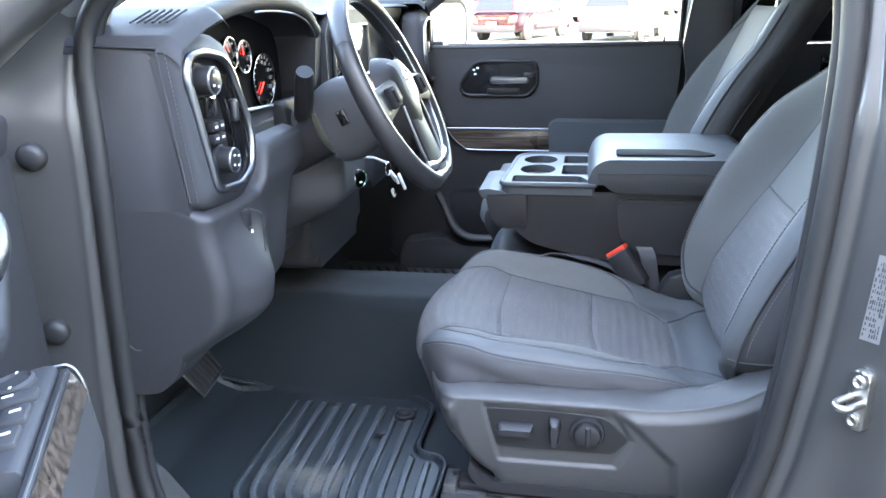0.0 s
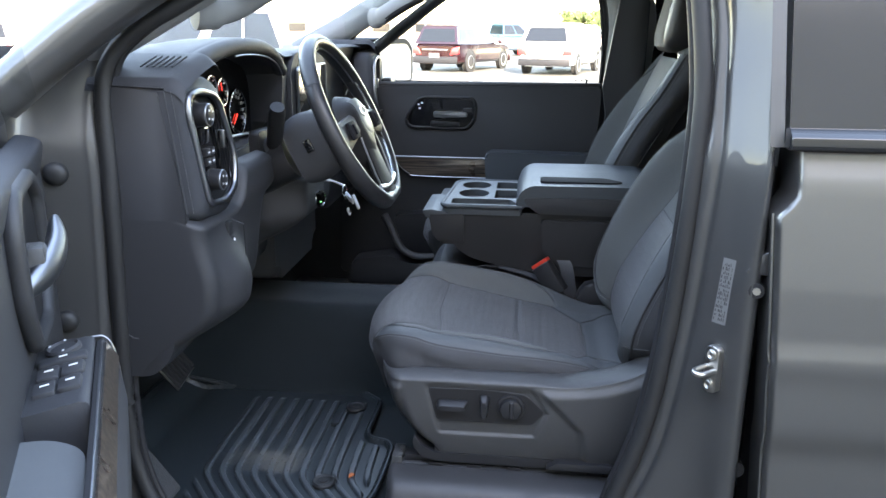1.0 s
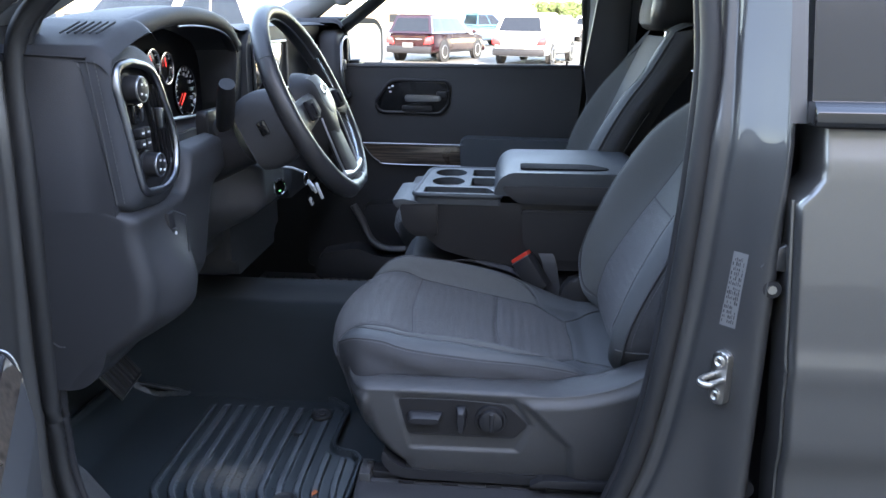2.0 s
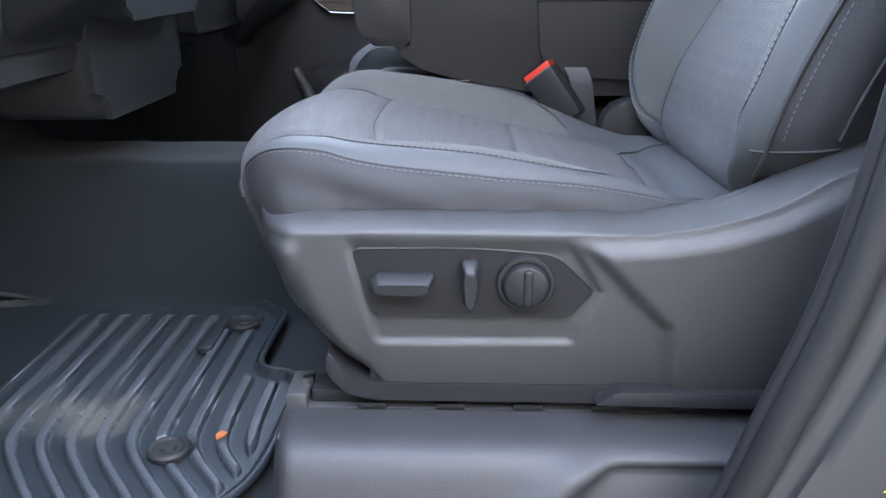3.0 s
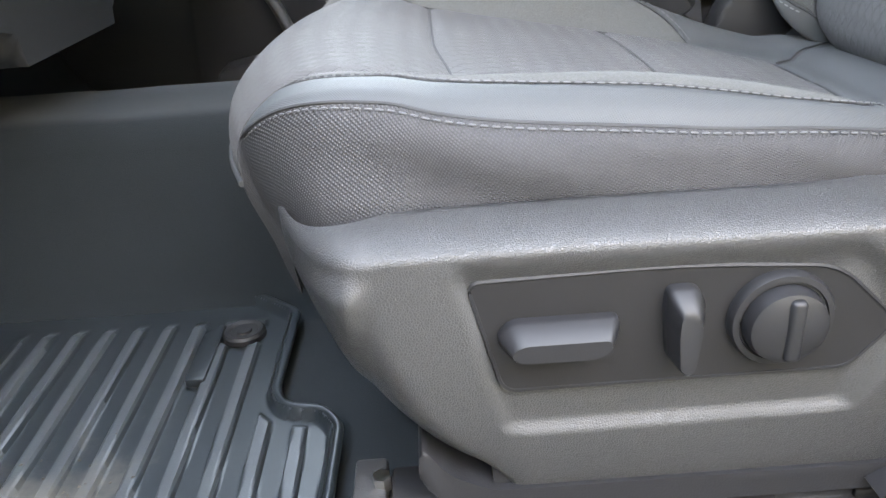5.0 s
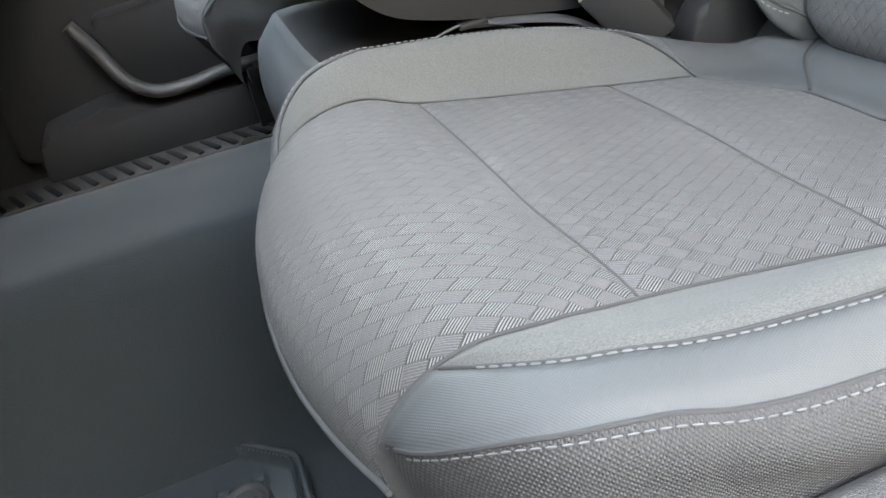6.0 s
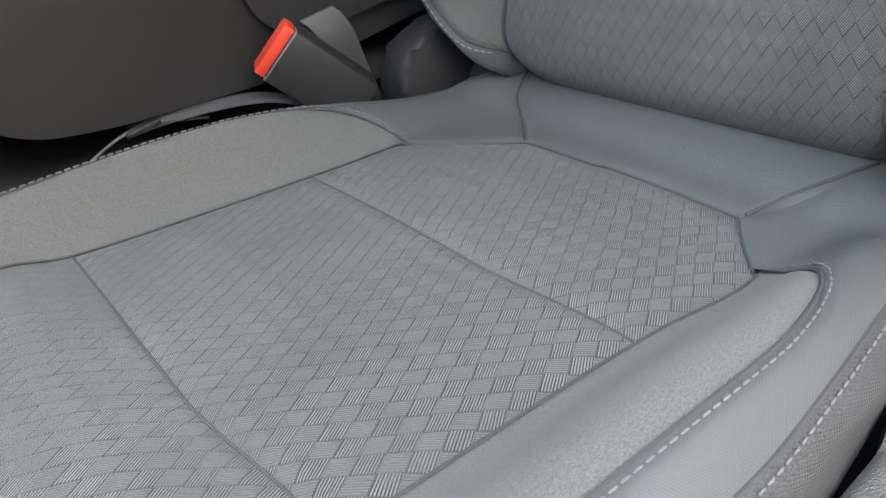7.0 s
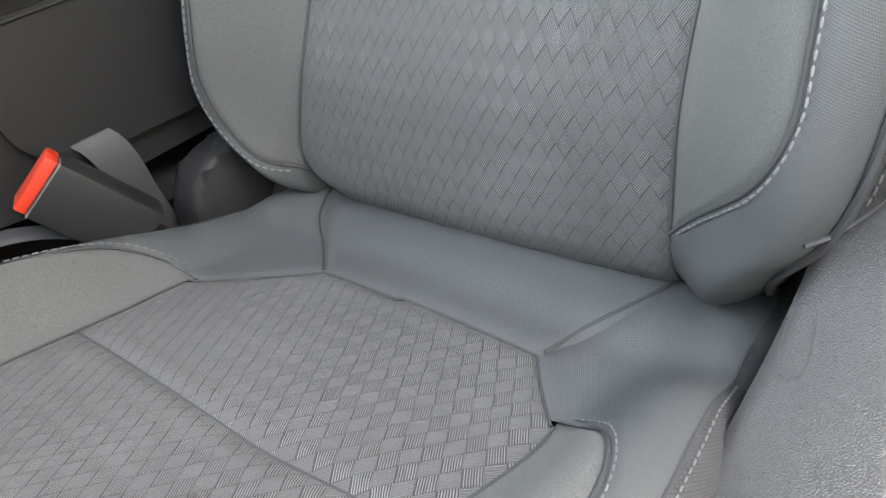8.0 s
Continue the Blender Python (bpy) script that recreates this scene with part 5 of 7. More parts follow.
for f in F:
    mx, my = sum(V[k][0] for k in f) / 4, sum(V[k][1] for k in f) / 4
    n_ = liner_lane(mx, my)
    if abs(n_ % 1 - .5) < .19 and sum(V[k][2] for k in f) / 4 > .6295 and poly_sd(MO, mx, my) > .02 and mx > -.45:
        ribs.setdefault(int(n_ // 1), []).append(f)
    else:
        sheet.append(f)


def sub_mesh(name, faces, mat, label=""):
    used = sorted({k for f in faces for k in f})
    at = {k: i for i, k in enumerate(used)}
    return raw(name, [V[k] for k in used], [tuple(at[k] for k in f) for f in faces], mat, liner, label, uvs=[U[k] for k in used])
sub_mesh("liner_sheet", sheet, M_MAT)
for n_ in sorted(ribs):
    sub_mesh("rib", ribs[n_], M_MATRIB, "scuffed rib, paler for its sheen")
tube("liner_rim", [(p[0], p[1], .633 + .048 * smooth01((-.60 - p[0]) / .12)) for p in MO], .0055, M_MAT, liner, n=8, closed=True)
for cx, cy in CLIPS:
    mm = Matrix.Translation((cx, cy, .628))
    lathe("retainer_clip", [(.026, 0), (.026, .006), (.023, .009), (.019, .0085), (.017, .0065), (.010, .0065), (.009, .009), (.002, .0092)], mm, M_RUBBER, liner, "round black retainer clip", n=30)
prism("clip_tab", rounded([(-.212, 1.425), (-.212, 1.52), (-.196, 1.54), (-.190, 1.54), (-.190, 1.425)], .004, 3), "xy", .628, .638, M_MAT, liner, bevel=.002)
lf = raw("dry_leaf", [(-.108, 1.186, .6385), (-.101, 1.190, .6400), (-.097, 1.199, .6395), (-.104, 1.200, .6420), (-.110, 1.194, .6405), (-.108, 1.186, .6365), (-.101, 1.190, .638), (-.097, 1.199, .6375), (-.104, 1.200, .640), (-.110, 1.194, .6385)],
         [(0, 1, 2, 3, 4), (9, 8, 7, 6, 5), (0, 5, 6, 1), (1, 6, 7, 2), (2, 7, 8, 3), (3, 8, 9, 4), (4, 9, 5, 0)], material("dry_leaf", (0.5, 0.13, 0.04), 0.7))
tagged(lf, "small dry orange leaf on the floor liner", "leaf")
# crumbs of dried mud
rnd = random.Random(5)
V, F = [], []
for k in range(60):
    a, r = rnd.uniform(0, 6.28), abs(rnd.gauss(0, .055))
    x, y, s = -.30 + r * math.cos(a) * 1.3, 1.25 + r * math.sin(a), rnd.uniform(.0008, .0028)
    z = liner_z(x, y, .1) + s * .3
    o = len(V)
    for dx, dy, dz in ((1, 0, 0), (-.5, .9, 0), (-.6, -.8, 0), (0, 0, 1), (0, 0, -1)):
        V.append((x + dx * s * rnd.uniform(.6, 1.3), y + dy * s * rnd.uniform(.6, 1.3), z + dz * s * .6))
    F += [(o, o + 1, o + 3), (o + 1, o + 2, o + 3), (o + 2, o, o + 3), (o + 1, o, o + 4), (o + 2, o + 1, o + 4), (o, o + 2, o + 4)]
tagged(raw("dried_mud", V, F, material("dried_mud", (0.11, 0.10, 0.085), 0.95, var=.4, scale=40), smooth=False), "crumbs of pale dried mud on the liner", "mud", kind="stuff")
# dead pedal on the kick side
dp = thing("foot_rest", "grey ribbed foot rest beside the hinge pillar", "foot rest", (-.55, 1.03, .62))
prism("rest_block", rounded([(-.68, .66), (-.60, .80), (-.52, .74), (-.45, .645)], .012, 4), "xz", .965, 1.085, M_VAL, dp, bevel=.008)
for k in range(5):
    box("rest_rib", (-.545 + k * .014, 1.025, .758 - k * .0165), (.006, .085, .005), M_BLACK, dp, bevel=.002, rot=(0, 48, 0))
# brake pedal
bp = thing("brake_pedal", "brake pedal with a ribbed rubber pad", "pedal", (-.66, 1.40, .95))
PM = Matrix.Translation((-.592, 1.375, .797)) @ Euler((0, radians(52), radians(8))).to_matrix().to_4x4()
bm = box_bm((0, 0, 0), (.088, .125, .018), .006)
bmesh.ops.transform(bm, matrix=PM, verts=bm.verts)
part("pedal_pad", bm, M_RUBBER, bp)
for k in range(6):
    bm = box_bm((0, -.050 + k * .020, .011), (.074, .009, .009), .003)
    bmesh.ops.transform(bm, matrix=PM, verts=bm.verts)
    part("pad_rib", bm, M_RUBBER, bp)
tube("pad_frame", [PM @ Vector(p) for p in [(-.044, -.0625, 0), (.044, -.0625, 0), (.044, .0625, 0), (-.044, .0625, 0)]], .003, M_STEEL, bp, n=6, closed=True)
tube("pedal_arm", [(-.612, 1.378, .807), (-.67, 1.385, .92), (-.76, 1.39, 1.08)], .013, M_BLACK, bp, n=8)
gp = thing("accelerator_pedal", "black accelerator pedal near the tunnel", "pedal", (-.70, 1.57, .70))
box("accelerator_pad", (-.69, 1.575, .76), (.02, .055, .15), M_RUBBER, gp, bevel=.006, rot=(0, 30, 0))
tube("accelerator_arm", [(-.71, 1.575, .80), (-.80, 1.575, .98)], .010, M_BLACK, gp, n=8)


# ---- dashboard ----
dash = thing("dashboard", "black soft-touch dashboard with satin trim and round dials", "dashboard", (-.5, CL, .95))


LIP = [(1.04, 1.488), (1.083, 1.519), (1.18, 1.541), (1.30, 1.554), (1.42, 1.553), (1.514, 1.543), (1.58, 1.522), (1.62, 1.490)]
CREST_LINE = [(.955, 1.530), (1.03, 1.548), (1.083, 1.558), (1.18, 1.574), (1.30, 1.586), (1.42, 1.586), (1.514, 1.576), (1.58, 1.558), (1.64, 1.546), (1.75, 1.550), (2.50, 1.550), (2.645, 1.530)]


def dash_top(u, v):
    """The padded top, arched over the dials, from the windscreen (u 0) to its lip (u 1)."""
    y = .955 + 1.69 * v
    a = abs(y - CL)
    xe = -.350 - .02 * smooth01((a - .72) / .1)
    x = -.80 + (xe + .80) * u
    zl = float(lerp_table(y, CREST_LINE)[0])
    z = 1.49 + (zl - 1.49) * math.sin(min(1, u * 1.12) * math.pi * .5) - .008 * smooth01((u - .93) / .07) ** 2
    return (x, y, z)
surf("dash_top_pad", dash_top, 40, 90, M_DASHTOP, dash, "padded dash top")


def dash_face(u, v, ya, yb, drop):
    """The dash's rear-facing skin below the top pad."""
    y = ya + (yb - ya) * v
    top = dash_top(1.0, (y - .955) / 1.69)
    return (top[0] - .020 - .045 * smooth01(u / .3) - .05 * smooth01((u - .55) / .4), y, top[2] - .004 - u * drop)
surf("dash_face", lambda u, v: dash_face(u, v, 1.64, 2.50, .40), 30, 40, M_DASH, dash, flip=True)
surf("lower_dash_face", lambda u, v: (-.372 + .012 * smooth01(u / .3) - .05 * u * u, 1.12 + .54 * v, 1.352 - .28 * u), 16, 20, M_DASH, dash, flip=True)


def end_x(z):
    return lerp_table(z, [(.98, -.36), (1.06, -.345), (1.15, -.330), (1.25, -.315), (1.30, -.305), (1.55, -.345)])[0]


def build_dash_end(Y, fl):
    """Side panel, control pod and knee bolster at one end of the dash."""
    end = rounded([(-.50, .99), (-.49, 1.20), (-.475, 1.40), (-.46, 1.518), (-.350, 1.508), (-.336, 1.42), (-.318, 1.30), (-.322, 1.22), (-.37, 1.02), (-.41, .985)], [.01, .1, .1, .012, .01, .05, .03, .05, .04, .02], 5)
    prism("end_panel", end, "xz", *sorted((Y(.934), Y(.955))), M_DASH, dash, "flat dash end panel", bevel=.004)

    def cap(u, v):
        y = .934 + .150 * v
        x = -.50 + (.196 + .006 * v) * u
        z = 1.526 + .36 * (y - .936) - .10 * max(0.0, y - 1.01)
        z -= .020 * max(0.0, (u - .86) / .14) ** 2 + .020 * max(0.0, 1 - v / .05) ** 2 + .022 * max(0.0, (v - .80) / .20) ** 2
        return (x, Y(y), z)
    tube("cap_seam", [(x_, Y(.9335), 1.516 - .04 * (x_ + .46)) for x_ in np.linspace(-.47, -.338, 10)], .0016, M_BLACK, dash, n=6)
    surf("end_cap", cap, 30, 24, M_DASHTOP, dash, "sloping padded end cap", flip=not fl)
    # leather-wrapped pod that carries the switches
    ring = rounded([(.944, 1.470), (.953, 1.498), (1.000, 1.503), (1.072, 1.489), (1.116, 1.372), (1.092, 1.316), (1.045, 1.301), (.970, 1.308)], [.01, .015, .02, .03, .03, .02, .02, .02], 8)
    outer_ = rounded([(.9345, 1.480), (.937, 1.522), (1.000, 1.532), (1.100, 1.518), (1.146, 1.375), (1.120, 1.300), (1.060, 1.270), (.940, 1.282)], [.01, .02, .03, .04, .04, .03, .03, .025], 8)
    k = len(ring)

    def px(z):
        return -.292 - .15 * (z - 1.29) * .55
    V = []
    lay = [(outer_, -.060), (outer_, -.016), (outer_, -.004), (ring, .004), (ring, -.008)]
    for li, (sh, off) in enumerate(lay):
        for i, p in enumerate(sh):
            q = p if li != 2 else tuple(.75 * a + .25 * b_ for a, b_ in zip(p, ring[i]))
            V.append((px(q[1]) + off, Y(q[0]), q[1]))
    F = []
    for li in range(len(lay) - 1):
        for i in range(k):
            f = (li * k + i, li * k + (i + 1) % k, (li + 1) * k + (i + 1) % k, (li + 1) * k + i)
            F.append(f if not fl else f[::-1])
    raw("control_pod", V, F, M_DASHTOP, dash, "leather-look wrapped control pod")
    tube("pod_ring", [(px(p[1]) + .004, Y(p[0]), p[1]) for p in ring], .0065, M_SATIN, dash, "satin silver ring", n=10, closed=True, up=(1, 0, 0))
    raw("pod_face", [(px(p[1]) - .010, Y(p[0]), p[1]) for p in ring], [tuple(range(k)) if fl else tuple(range(k - 1, -1, -1))], M_BLACK, dash, smooth=False)
    lines = [(px(z) - .016 + .006 * (1.505 - z) / .233, Y(.9350), z) for z in np.linspace(1.510, 1.298, 40)]
    stitches("pod_stitching", lines, .0062, .0042, .0006, M_VAL, dash, lift=(0, -.0014 if not fl else .0014, 0))
    tube("pod_seam", [(p[0] - .013, p[1] + (.0004 if not fl else -.0004), p[2]) for p in lines], .0014, M_SEAM, dash, n=6)
    # vent with fins on the inboard side
    for j in range(5):
        y = 1.052 + j * .0115
        tube("vent_fin", [(px(1.46) - .003, Y(y - .010), 1.465), (px(1.40) - .003, Y(y + .001), 1.40), (px(1.34) - .003, Y(y), 1.335)], .0028, M_GLOSS, dash, n=6, flat=2.2, up=(1, 0, 0))
    box("vent_tab", (px(1.41) + .006, Y(1.062), 1.412), (.014, .010, .034), M_SATIN, dash, "bright vent tab", bevel=.004, rot=(0, 0, 0))
    # knee bolster below the pod

    def knee(u, v):
        # v: along the end's side, round the corner, then across the front
        w = max(0.0, (v - .26) / .74)
        y = .962 + .342 * w
        zb = .985 + .09 * smooth01((w - .45) / .55) + .05 * smooth01((w - .88) / .12)
        zt = 1.284 + .07 * smooth01((y - 1.105) / .06)
        z = zt + (zb - zt) * u
        x = end_x(max(.985, z)) + .022 + .062 * math.exp(-((w - .20) / .24) ** 2) * smooth01((1.272 - z) / .13) * (1 - .9 * smooth01((1.12 - z) / .13))
        x -= .075 * smooth01((1.12 - z) / .14) + .05 * smooth01((w - .82) / .18) * smooth01((1.30 - z) / .1)
        x -= .030 * max(0.0, 1 - u / .06) ** 2
        if v < .14:
            t = v / .14
            return (-.47 + (x - .026 + .47) * t, Y(.9335), z)
        if v < .26:
            an = (v - .14) / .12 * math.pi / 2
            return (x - .026 + .026 * math.sin(an), Y(.962 - .0285 * math.cos(an)), z)
        return (x, Y(y), z)
    surf("knee_bolster", knee, 50, 64, M_DASH, dash, flip=fl)
    return px


px = build_dash_end(lambda y: y, False)
build_dash_end(lambda y: 2 * CL - y, True)
# switches on the driver's pod: two round knobs, a push key block between them
for z, yy, r, dep in ((1.463, .990, .0205, .026), (1.345, 1.012, .0195, .024)):
    mm = Matrix.Translation((px(z) - .008, yy, z)) @ Matrix.Rotation(radians(90), 4, "Y")
    kk = lathe("pod_knob", [(r + .004, 0), (r + .004, .004), (r, .006), (r, dep), (r - .003, dep + .003), (.002, dep + .003)], mm, M_BLACK, dash, "round black rotary knob", n=32)
    tube("knob_ring", [(px(z) - .008 + dep + .002, yy + (r - .002) * math.cos(a), z + (r - .002) * math.sin(a)) for a in np.linspace(0, 6.2832, 33)[:-1]], .0016, M_SATIN, kk, n=6, closed=True, up=(1, 0, 0))
    lathe("knob_face", [(r - .004, dep + .003), (r - .006, dep + .0045), (.002, dep + .0045)], mm, M_SWITCH, kk, n=28)
    for a in range(4):
        an = a * 1.57 + .6
        box("knob_mark", (px(z) - .008 + dep + .0052, yy + .010 * math.cos(an), z + .010 * math.sin(an)), (.001, .004, .003), M_WHITE, kk, bevel=0)
box("key_blank", (px(1.425) - .004, 1.004, 1.425), (.012, .034, .030), M_GLOSS, dash, bevel=.003)
for j in range(2):
    for i in range(2):
        bx = box("push_key", (px(1.39) - .002, 1.000 + i * .019, 1.396 - j * .017), (.012, .017, .0145), M_SWITCH, dash, bevel=.002)
        box("key_print", (px(1.39) + .0045, 1.000 + i * .019, 1.396 - j * .017), (.0008, .008, .003), M_WHITE, bx, bevel=0)
# defroster vent in the end cap
VM = Matrix(((1, 0, 0, 0), (0, 1, 0, 0), (0, .36, 1, 1.5275 - .36 * .936), (0, 0, 0, 1)))
dv = prism("side_defroster", rounded([(-.405, .975), (-.396, 1.022), (-.330, 1.022), (-.336, .975)], .010, 3), "xy", -.001, .0022, M_BOARD, dash, "slotted side defroster vent", bevel=.001, m=VM)
for j in range(6):
    tube("defroster_fin", [VM @ Vector((-.396 + j * .0112, .977, .0022)), VM @ Vector((-.388 + j * .0112, 1.020, .0022))], .0017, M_DASHTOP, dv, n=6)
# hood release lever in the knee bolster
hr = box("release_recess", (-.290, 1.045, 1.232), (.016, .026, .058), M_BLACK, dash, "bonnet release lever recess", bevel=.004)
box("release_lever", (-.284, 1.045, 1.220), (.010, .018, .026), M_SWITCH, hr, bevel=.003)
lathe("release_mark", [(.004, 0), (.004, .001), (.001, .0012)], Matrix.Translation((-.2788, 1.045, 1.224)) @ Matrix.Rotation(radians(90), 4, "Y"), M_WHITE, hr, n=12)
tube("panel_line", [(-.268, 1.018, 1.27), (-.250, 1.022, 1.262), (-.250, 1.024, 1.20)], .0008, M_BLACK, dash, n=5)
box("diagnostic_tab", (-.432, 1.246, .986), (.008, .010, .006), M_VAL, dash, bevel=.003)
tube("release_strap", [(-.33, 1.225, 1.135), (-.335, 1.23, 1.10), (-.352, 1.232, 1.078)], .004, M_VAL, dash, n=6)
tube("panel_catch", [(-.455, .9325, 1.075), (-.438, .9325, 1.062), (-.428, .9325, 1.062)], .0012, M_VAL, dash, n=5)

# instrument cluster
CX = -.430
hoodpts = [(1.105, 1.345), (1.115, 1.47), (1.17, 1.525), (1.30, 1.548), (1.45, 1.546), (1.585, 1.512), (1.612, 1.47), (1.612, 1.345)]
cl_in = rounded(hoodpts, [.01, .04, .06, .1, .1, .04, .03, .01], 6)
raw("cluster_face", [(CX - .012, p[0], p[1]) for p in cl_in], [tuple(range(len(cl_in) - 1, -1, -1))], M_BOARD, dash, "instrument cluster face", smooth=False)
def hood_under(u, v):
    """The shaded underside of the hood, from its lip back to the dials."""
    y = 1.045 + .575 * v
    lip_ = dash_top(1.0, (y - .955) / 1.69)
    zl = float(lerp_table(y, LIP)[0])
    back = (CX - .030, y, zl - .004)
    return tuple(a + (b_ - a) * u for a, b_ in zip((lip_[0], y, zl), back))
surf("cluster_hood", hood_under, 8, 40, M_DASH, dash, "shaded hood over the dials")
# satin tube stands for a bright reflection along the hood's edge
tube("hood_glint", [(-.352, y, float(lerp_table(y, LIP)[0]) - .004) for y in np.linspace(1.30, 1.61, 30)], .0022, M_SATIN, dash, "thin satin line for the reflection under the hood", n=6)
tube("hood_roll", [(-.362, y, float(lerp_table(y, LIP)[0]) + .015) for y in np.linspace(1.042, 1.628, 50)], .0175, M_DASHTOP, dash, "rolled edge of the hood", n=14)
prism("hood_cheek", rounded([(-.50, 1.375), (-.50, 1.530), (-.372, 1.530), (-.352, 1.495), (-.362, 1.375)], .012, 4), "xz", 1.612, 1.650, M_DASHTOP, dash, "hood's inner cheek", bevel=.006)
surf("cluster_ledge", lambda u, v: (-.445 + .074 * u, 1.12 + .50 * v, 1.352 - .004 * u), 4, 10, M_DASH, dash, "shelf under the dials")
tube("cluster_lower_trim", [(CX + .010, y, 1.364 - .06 * (y - 1.43)) for y in np.linspace(1.20, 1.60, 12)], .004, M_SATIN, dash, n=6)


def dial(yc, zc, r, ring_r, seed, needle, big):
    d = lathe("dial", [(r, 0), (r, .006), (r - .002, .008), (r - .004, .004), (.002, .004)], Matrix.Translation((CX - .010, yc, zc)) @ Matrix.Rotation(radians(90), 4, "Y"), M_GLOSS, dash, "round dial with a red needle", n=36)
    tube("dial_ring", [(CX - .003, yc + r * math.cos(a), zc + r * math.sin(a)) for a in np.linspace(0, 6.2832, 41)[:-1]], ring_r, M_CHROME, d, n=8, closed=True, up=(1, 0, 0))
    a0 = radians(needle)
    nl = [(CX - .003, yc + r * .12 * math.cos(a0), zc + r * .12 * math.sin(a0)), (CX - .003, yc + r * .72 * math.cos(a0), zc + r * .72 * math.sin(a0))]
    tube("needle", nl, [r * .022, r * .010], M_NEEDLE, d, n=6)
    n_t = 17 if big else 7
    for i in range(n_t):
        a = radians(225 - 270 * i / (n_t - 1))
        tube("dial_mark", [(CX - .005, yc + r * .80 * math.cos(a), zc + r * .80 * math.sin(a)), (CX - .005, yc + r * .92 * math.cos(a), zc + r * .92 * math.sin(a))], .0008 if i % 2 else .0013, M_WHITE, d, n=4)
    return d


dial(1.356, 1.476, .030, .0028, 1, 120, False)
dial(1.417, 1.466, .031, .0028, 2, 100, False)
big = dial(1.506, 1.412, .054, .0013, 3, 222, True)
for i, (dy, dz, s) in enumerate([(-.004, .036, "40"), (.012, .032, "60"), (.026, .018, "80"), (.034, .002, "100"), (.030, -.016, "120")]):
    cu = bpy.data.curves.new("dial_number", "FONT")
    cu.body, cu.size, cu.align_x, cu.align_y, cu.extrude = s, .0105, "CENTER", "CENTER", .0003
    tmp = bpy.data.objects.new("tmp", cu)
    me = bpy.data.meshes.new_from_object(tmp)
    bpy.data.objects.remove(tmp)
    me.transform(Matrix.Translation((CX - .004, 1.506 + dy, 1.412 + dz)) @ Euler((radians(90), 0, radians(90))).to_matrix().to_4x4())
    link_part("dial_number", me, M_WHITE, big)
# centre stack: pad, screen, keys
prism("stack_pad", rounded([(1.655, 1.10), (1.655, 1.50), (1.70, 1.545), (1.96, 1.545), (2.00, 1.50), (2.00, 1.10)], .02, 5), "yz", -.52, -.345, M_DASHTOP, dash, "centre stack", bevel=.012, seg=3)
scr = prism("touch_screen", rounded([(1.690, 1.385), (1.690, 1.505), (1.965, 1.505), (1.965, 1.385)], .010, 4), "yz", -.347, -.338, M_SCREEN, dash, "touch screen in a bright frame", bevel=.002)
tube("screen_frame", [(-.337, p[0], p[1]) for p in rounded([(1.688, 1.383), (1.688, 1.507), (1.967, 1.507), (1.967, 1.383)], .010, 4)], .004, M_SATIN, scr, n=8, closed=True, up=(1, 0, 0))
for j in range(6):
    box("stack_key", (-.342, 1.715 + j * .045, 1.345), (.012, .036, .016), M_SWITCH, dash, bevel=.003)
for yy in (1.72, 1.935):
    lathe("stack_knob", [(.020, 0), (.020, .02), (.017, .024), (.002, .024)], Matrix.Translation((-.345, yy, 1.30)) @ Matrix.Rotation(radians(90), 4, "Y"), M_BLACK, dash, n=24)
prism("lower_panel", rounded([(1.62, .94), (1.62, 1.26), (2.02, 1.26), (2.02, .94)], .05, 5), "yz", -.60, -.40, M_UNDER, dash, bevel=.035, seg=4)
prism("under_dash", [(1.14, 1.02), (1.14, 1.34), (2.46, 1.34), (2.46, 1.02)], "yz", -.72, -.42, M_UNDER, dash, bevel=.03)
prism("glove_box", rounded([(2.04, 1.05), (2.04, 1.30), (2.44, 1.30), (2.44, 1.05)], .02, 4), "yz", -.45, -.37, M_DASH, dash, bevel=.012)


def fascia(u, v):
    """Dark panel under the column: flat beside the bolster, proud where the start button sits."""
    y, z = 1.19 + .46 * u, 1.345 - .30 * v
    x = -.335 + .088 * smooth01((y - 1.35) / .08) * (1 - smooth01((y - 1.575) / .07)) * smooth01((1.312 - z) / .05)
    x -= .20 * smooth01((v - .50) / .50) + .06 * smooth01((y - 1.59) / .06)
    return (x, y, z)
prism("column_surround", rounded([(1.205, 1.16), (1.200, 1.350), (1.60, 1.350), (1.60, 1.20), (1.50, 1.15)], .03, 4), "yz", -.50, -.365, M_UNDER, dash, bevel=.015)
surf("column_fascia", fascia, 46, 36, M_UNDER, dash, "dark panel under the steering column", flip=True)
mm = Matrix.Translation((-.246, 1.517, 1.203)) @ Matrix.Rotation(radians(-32), 4, "Z") @ Matrix.Rotation(radians(90), 4, "Y")
sb = lathe("start_button", [(.020, -.012), (.020, .008), (.0165, .010), (.0145, .006), (.002, .006)], mm, M_CHROME, dash, "chrome ringed start button", n=32)
lathe("button_face", [(.0145, .0062), (.013, .0085), (.002, .0085)], mm, M_GLOSS, sb, n=24)
box("button_lamp", tuple(mm @ Vector((.0075, 0, .0088))), (.001, .006, .003), M_GREEN, sb, bevel=0, rot=(0, 0, -32))
box("trailer_tab", (-.262, 1.442, 1.178), (.008, .012, .004), M_VAL, dash, bevel=.001)

# ---- steering column and wheel ----
col = thing("steering_column", "black steering column shroud with a thick stalk", "steering column", (-.3, 1.37, 1.30))
WC = Vector((-.120, 1.372, 1.409))
ax = Vector((.9, 0, .436)).normalized()
